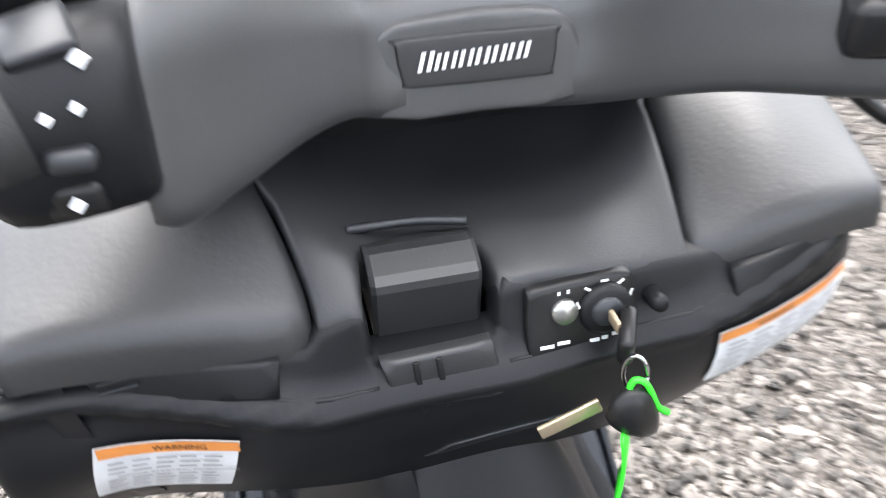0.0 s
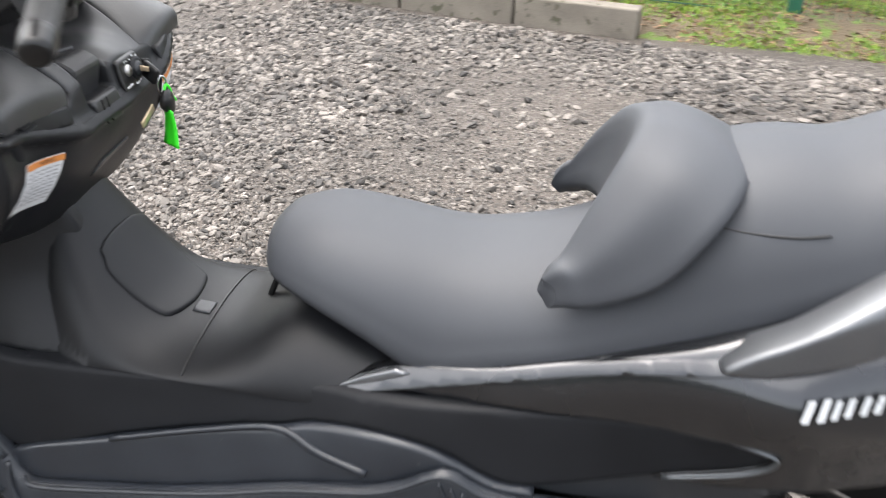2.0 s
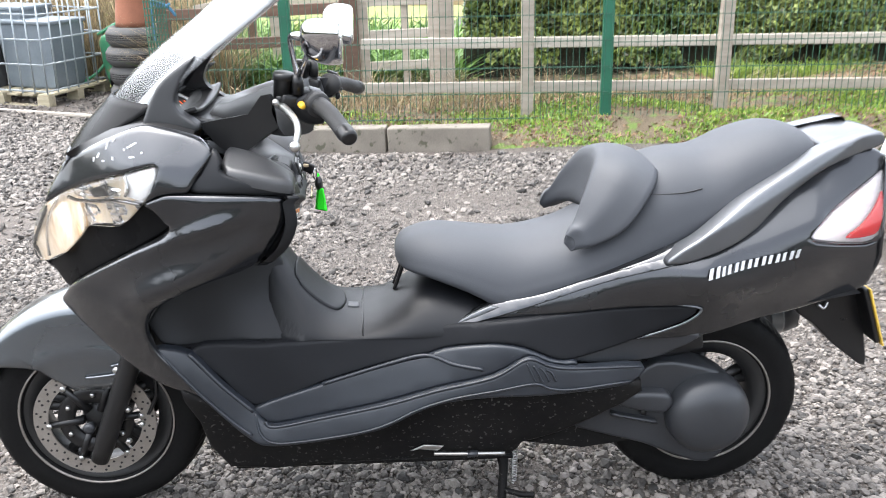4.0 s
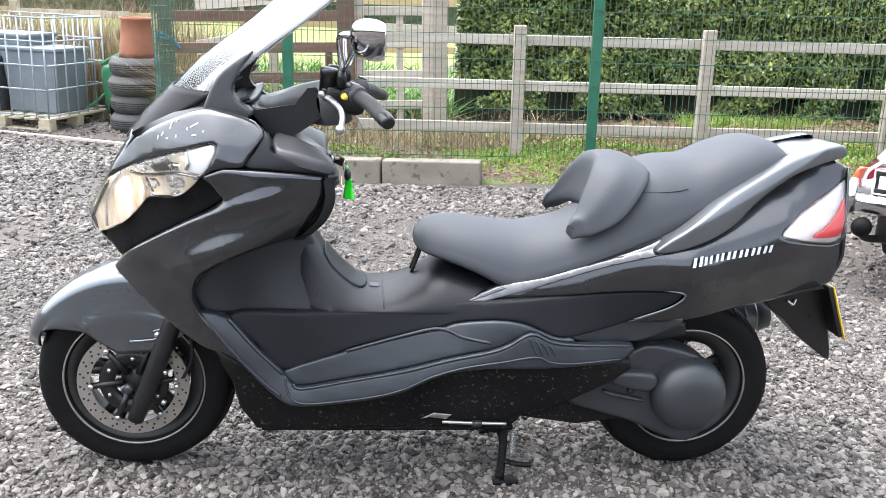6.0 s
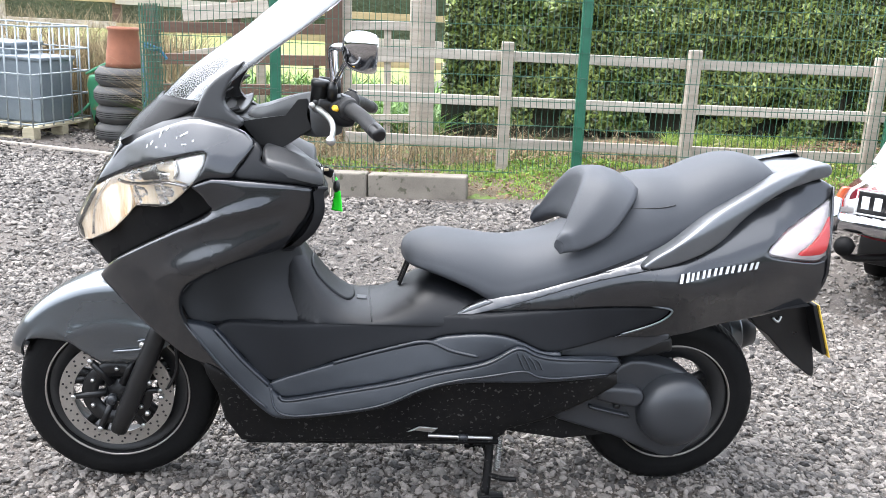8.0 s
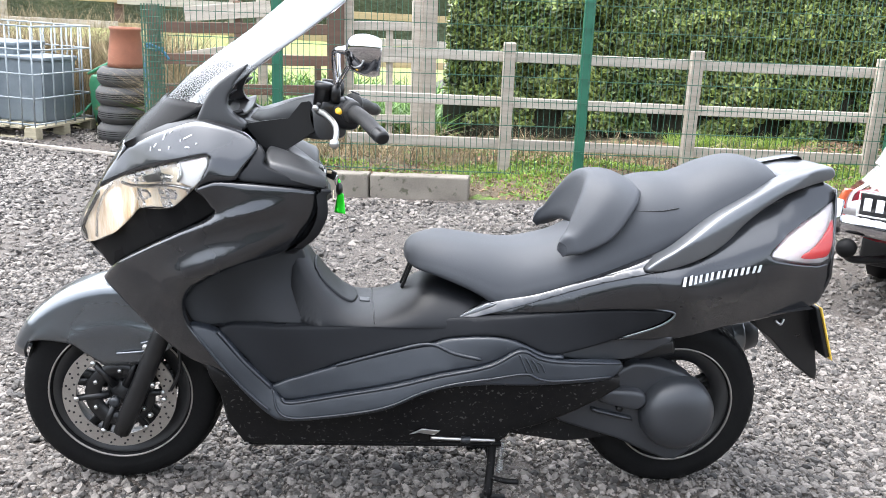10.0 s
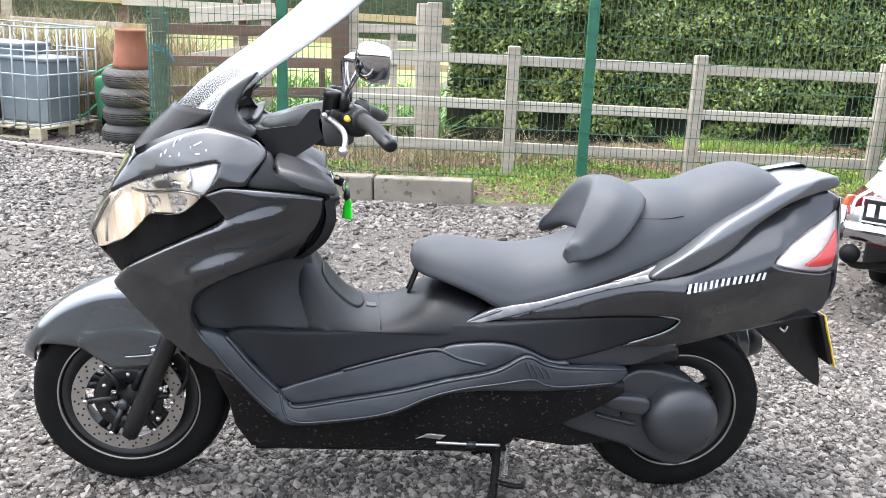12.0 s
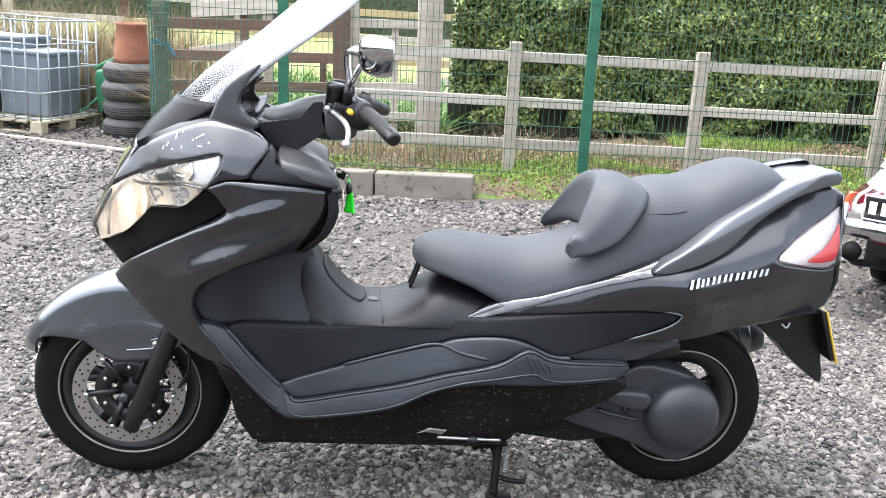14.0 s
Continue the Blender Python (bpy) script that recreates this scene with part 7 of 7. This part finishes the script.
machine = thing("garden_machine", "worn green garden machine with a raised tubular handle", "machine", m=pose(-2.02, 7.75, -0.20))
part("hopper", loft([[(-0.16 * k, -0.14, z), (0.16 * k, -0.14, z), (0.18 * k, 0.16, z), (-0.18 * k, 0.16, z)] for z, k in ((0.12, 0.7), (0.3, 0.9), (0.55, 1.0), (0.62, 0.8))], 3, 3), MACHINE_GREEN, machine)
part("handle", tube([(-0.22, 0, 0.62), (-0.05, 0, 0.72), (0.36, 0, 0.92)], 0.018, 10), MACHINE_GREEN, machine, "green tubular handle")
part("handle", tube([(-0.42, -0.1, 0.12), (-0.24, -0.1, 0.24), (-0.1, -0.05, 0.40)], 0.016, 10), MACHINE_GREEN, machine)
part("wheel", lathe([(0.03, -0.03), (0.14, -0.03), (0.155, 0), (0.14, 0.03), (0.03, 0.03)], 28, centre=(0.05, -0.16, 0.155)), RUBBER, machine)
rope = thing("blue_rope", "frayed blue rope tied round the fence post", "rope", m=pose(-1.25, 6.55, 0.0))
part("coil", tube([(-0.09, -0.06, 0.86), (-0.02, -0.075, 0.84), (0.06, -0.07, 0.80), (0.12, -0.06, 0.72)], 0.014, 8), ROPE, rope)
part("coil", tube([(-0.10, -0.06, 0.84), (0.0, -0.08, 0.80), (0.08, -0.07, 0.83)], 0.012, 8), ROPE, rope)
part("tail", tube([(-0.09, -0.05, 0.86), (-0.10, -0.06, 0.6), (-0.07, -0.06, 0.4), (-0.10, -0.07, 0.25)], 0.010, 8), ROPE, rope)
batten = thing("timber_batten", "long pale timber batten lying on the gravel", "timber")
part("batten", rough_board((1.9, 0.04, 0.03), 3), RAILWOOD, batten, smooth=False).matrix_basis = pose(-2.05, 6.35, -0.175, 0, 0, -20)

# ---- the old car at the edge of the yard ----
car = thing("vintage_car", "vintage dark red and white car with chrome bumper", "car", m=pose(3.14, 1.80, 0, 0, 0, -42))


def low(z):
    """Heights above the bumper, flattened to the car's low tail."""
    return 0.45 + 0.72 * (z - 0.45) if z > 0.45 else z


def car_ring(y, half0, half1, pts):
    return [(half0 + (half1 - half0) * u, y, low(z)) for u, z in pts]


LOWER = [(0.0, 0.48), (0.02, 0.42), (0.1, 0.36), (0.9, 0.36), (0.98, 0.42), (1.0, 0.48), (1.0, 0.59), (0.98, 0.65), (0.9, 0.67), (0.1, 0.67), (0.02, 0.65), (0.0, 0.59)]
part("body", loft([car_ring(y, a, b, LOWER) for y, a, b in ((0.0, 0.04, 1.50), (0.03, 0.0, 1.54), (0.25, -0.02, 1.56), (1.0, -0.03, 1.57), (2.2, -0.03, 1.57), (3.6, 0.0, 1.54))], 2, 2), CAR_RED, car, "dark red lower body")
part("boot_lid", loft([[(0.09, y, low(z0)), (0.75, y, low(z0) + 0.025), (1.45, y, low(z0)), (1.43, y, low(z0) - 0.10), (0.11, y, low(z0) - 0.10)] for y, z0 in ((-0.012, 0.57), (0.0, 0.605), (0.06, 0.645), (0.4, 0.71), (0.8, 0.77))], 3, 3), CAR_WHITE, car, "white boot lid")
part("cabin", loft([[(0.10, y, low(0.70)), (0.2, y, z0 - 0.08), (1.34, y, z0 - 0.08), (1.44, y, low(0.70))] for y, z0 in ((0.75, 0.80), (1.1, 1.12), (1.4, 1.26), (2.0, 1.30), (2.6, 1.05), (2.9, 0.78))], 3, 3), CAR_WHITE, car, "white cabin roof")
part("wing_line", tube([(0.03, -0.012, low(0.53)), (0.035, 0.0, low(0.63)), (0.07, 0.10, low(0.685)), (0.06, 0.8, low(0.70))], 0.010, 8), CAR_WHITE, car, "white edge line of the wing")
lamp = part("tail_lamp", loft([[(x + 0.021 * math.cos(a), -0.02 + 0.03 * math.sin(a) * 0.8, z) for a in np.linspace(0, 6.283, 9)[:-1]] for x, z in ((0.0, low(0.535)), (-0.005, low(0.56)), (0.0, low(0.60)), (0.01, low(0.645)), (0.02, low(0.67)))], 2, 2), AMBER, car, "amber and red tail lamp")
part("red_lens", loft([[(x + 0.023 * math.cos(a), -0.022 + 0.03 * math.sin(a) * 0.8, z) for a in np.linspace(0, 6.283, 9)[:-1]] for x, z in ((0.0, low(0.53)), (-0.005, low(0.55)), (-0.003, low(0.585)))], 2, 2), RED_LENS, lamp)
part("bumper", loft([[(x, y - 0.03, 0.40), (x, y - 0.05, 0.43), (x, y - 0.045, 0.475), (x, y - 0.02, 0.49), (x, y + 0.02, 0.48), (x, y + 0.02, 0.40)] for x, y in ((-0.06, 0.16), (-0.055, 0.02), (-0.02, -0.06), (0.10, -0.09), (0.5, -0.12), (1.04, -0.12), (1.5, -0.07), (1.58, 0.1))], 2, 3), CHROME, car, "dented chrome bumper")
part("overrider", tube([(0.0, -0.11, 0.40), (0.0, -0.13, 0.47), (0.005, -0.10, 0.56)], [0.03, 0.034, 0.02], 14), CHROME, car, "chrome overrider")
sign = part("number_plate", block((0.50, 0.012, 0.112), 0.003, pose(0.34, -0.045, 0.548, 6, 0, 0)), BLACK_DEEP, car, "black number plate with silver bars")
part("plate_frame", merge(block((0.52, 0.006, 0.006), 0.001, pose(0.34, -0.052, 0.607)), block((0.52, 0.006, 0.006), 0.001, pose(0.34, -0.052, 0.489)), block((0.006, 0.006, 0.122), 0.001, pose(0.082, -0.052, 0.548))), WHITE_INK, sign)
for i, w in enumerate((0.045, 0.045, 0.045, 0.02, 0.045, 0.045, 0.045, 0.045)):
    if i == 3:
        continue
    part("bar", block((0.036, 0.004, 0.066), 0.001, pose(0.125 + 0.058 * i - (0.02 if i > 3 else 0), -0.053, 0.548, 6, 0, 0)), WHITE_INK, sign)
ball = bmesh.new()
bmesh.ops.create_uvsphere(ball, u_segments=18, v_segments=12, radius=0.05, matrix=Matrix.Translation((0.08, -0.14, 0.33)))
part("tow_ball_cover", ball, RUBBER, car, "black tow ball cover")
part("tow_bar", tube([(0.08, -0.14, 0.30), (0.12, -0.05, 0.26), (0.3, 0.2, 0.26)], 0.02, 10), BLACK_DEEP, car)
part("under_body", block((1.4, 3.2, 0.2), 0.02, pose(0.77, 1.9, 0.26)), BLACK_DEEP, car)
for x in (0.14, 1.40):
    w = part("rear_wheel", lathe([(0.16, -0.07), (0.24, -0.08), (0.29, -0.06), (0.30, 0), (0.29, 0.06), (0.24, 0.08), (0.16, 0.07)], 36, axis="x", centre=(x, 0.75, 0.30)), RUBBER, car)
    part("hub_cap", lathe([(0, -0.06), (0.08, -0.07), (0.16, -0.05), (0.16, 0.05), (0, 0.05)], 28, axis="x", centre=(x, 0.75, 0.30), closed=False), CHROME, w)
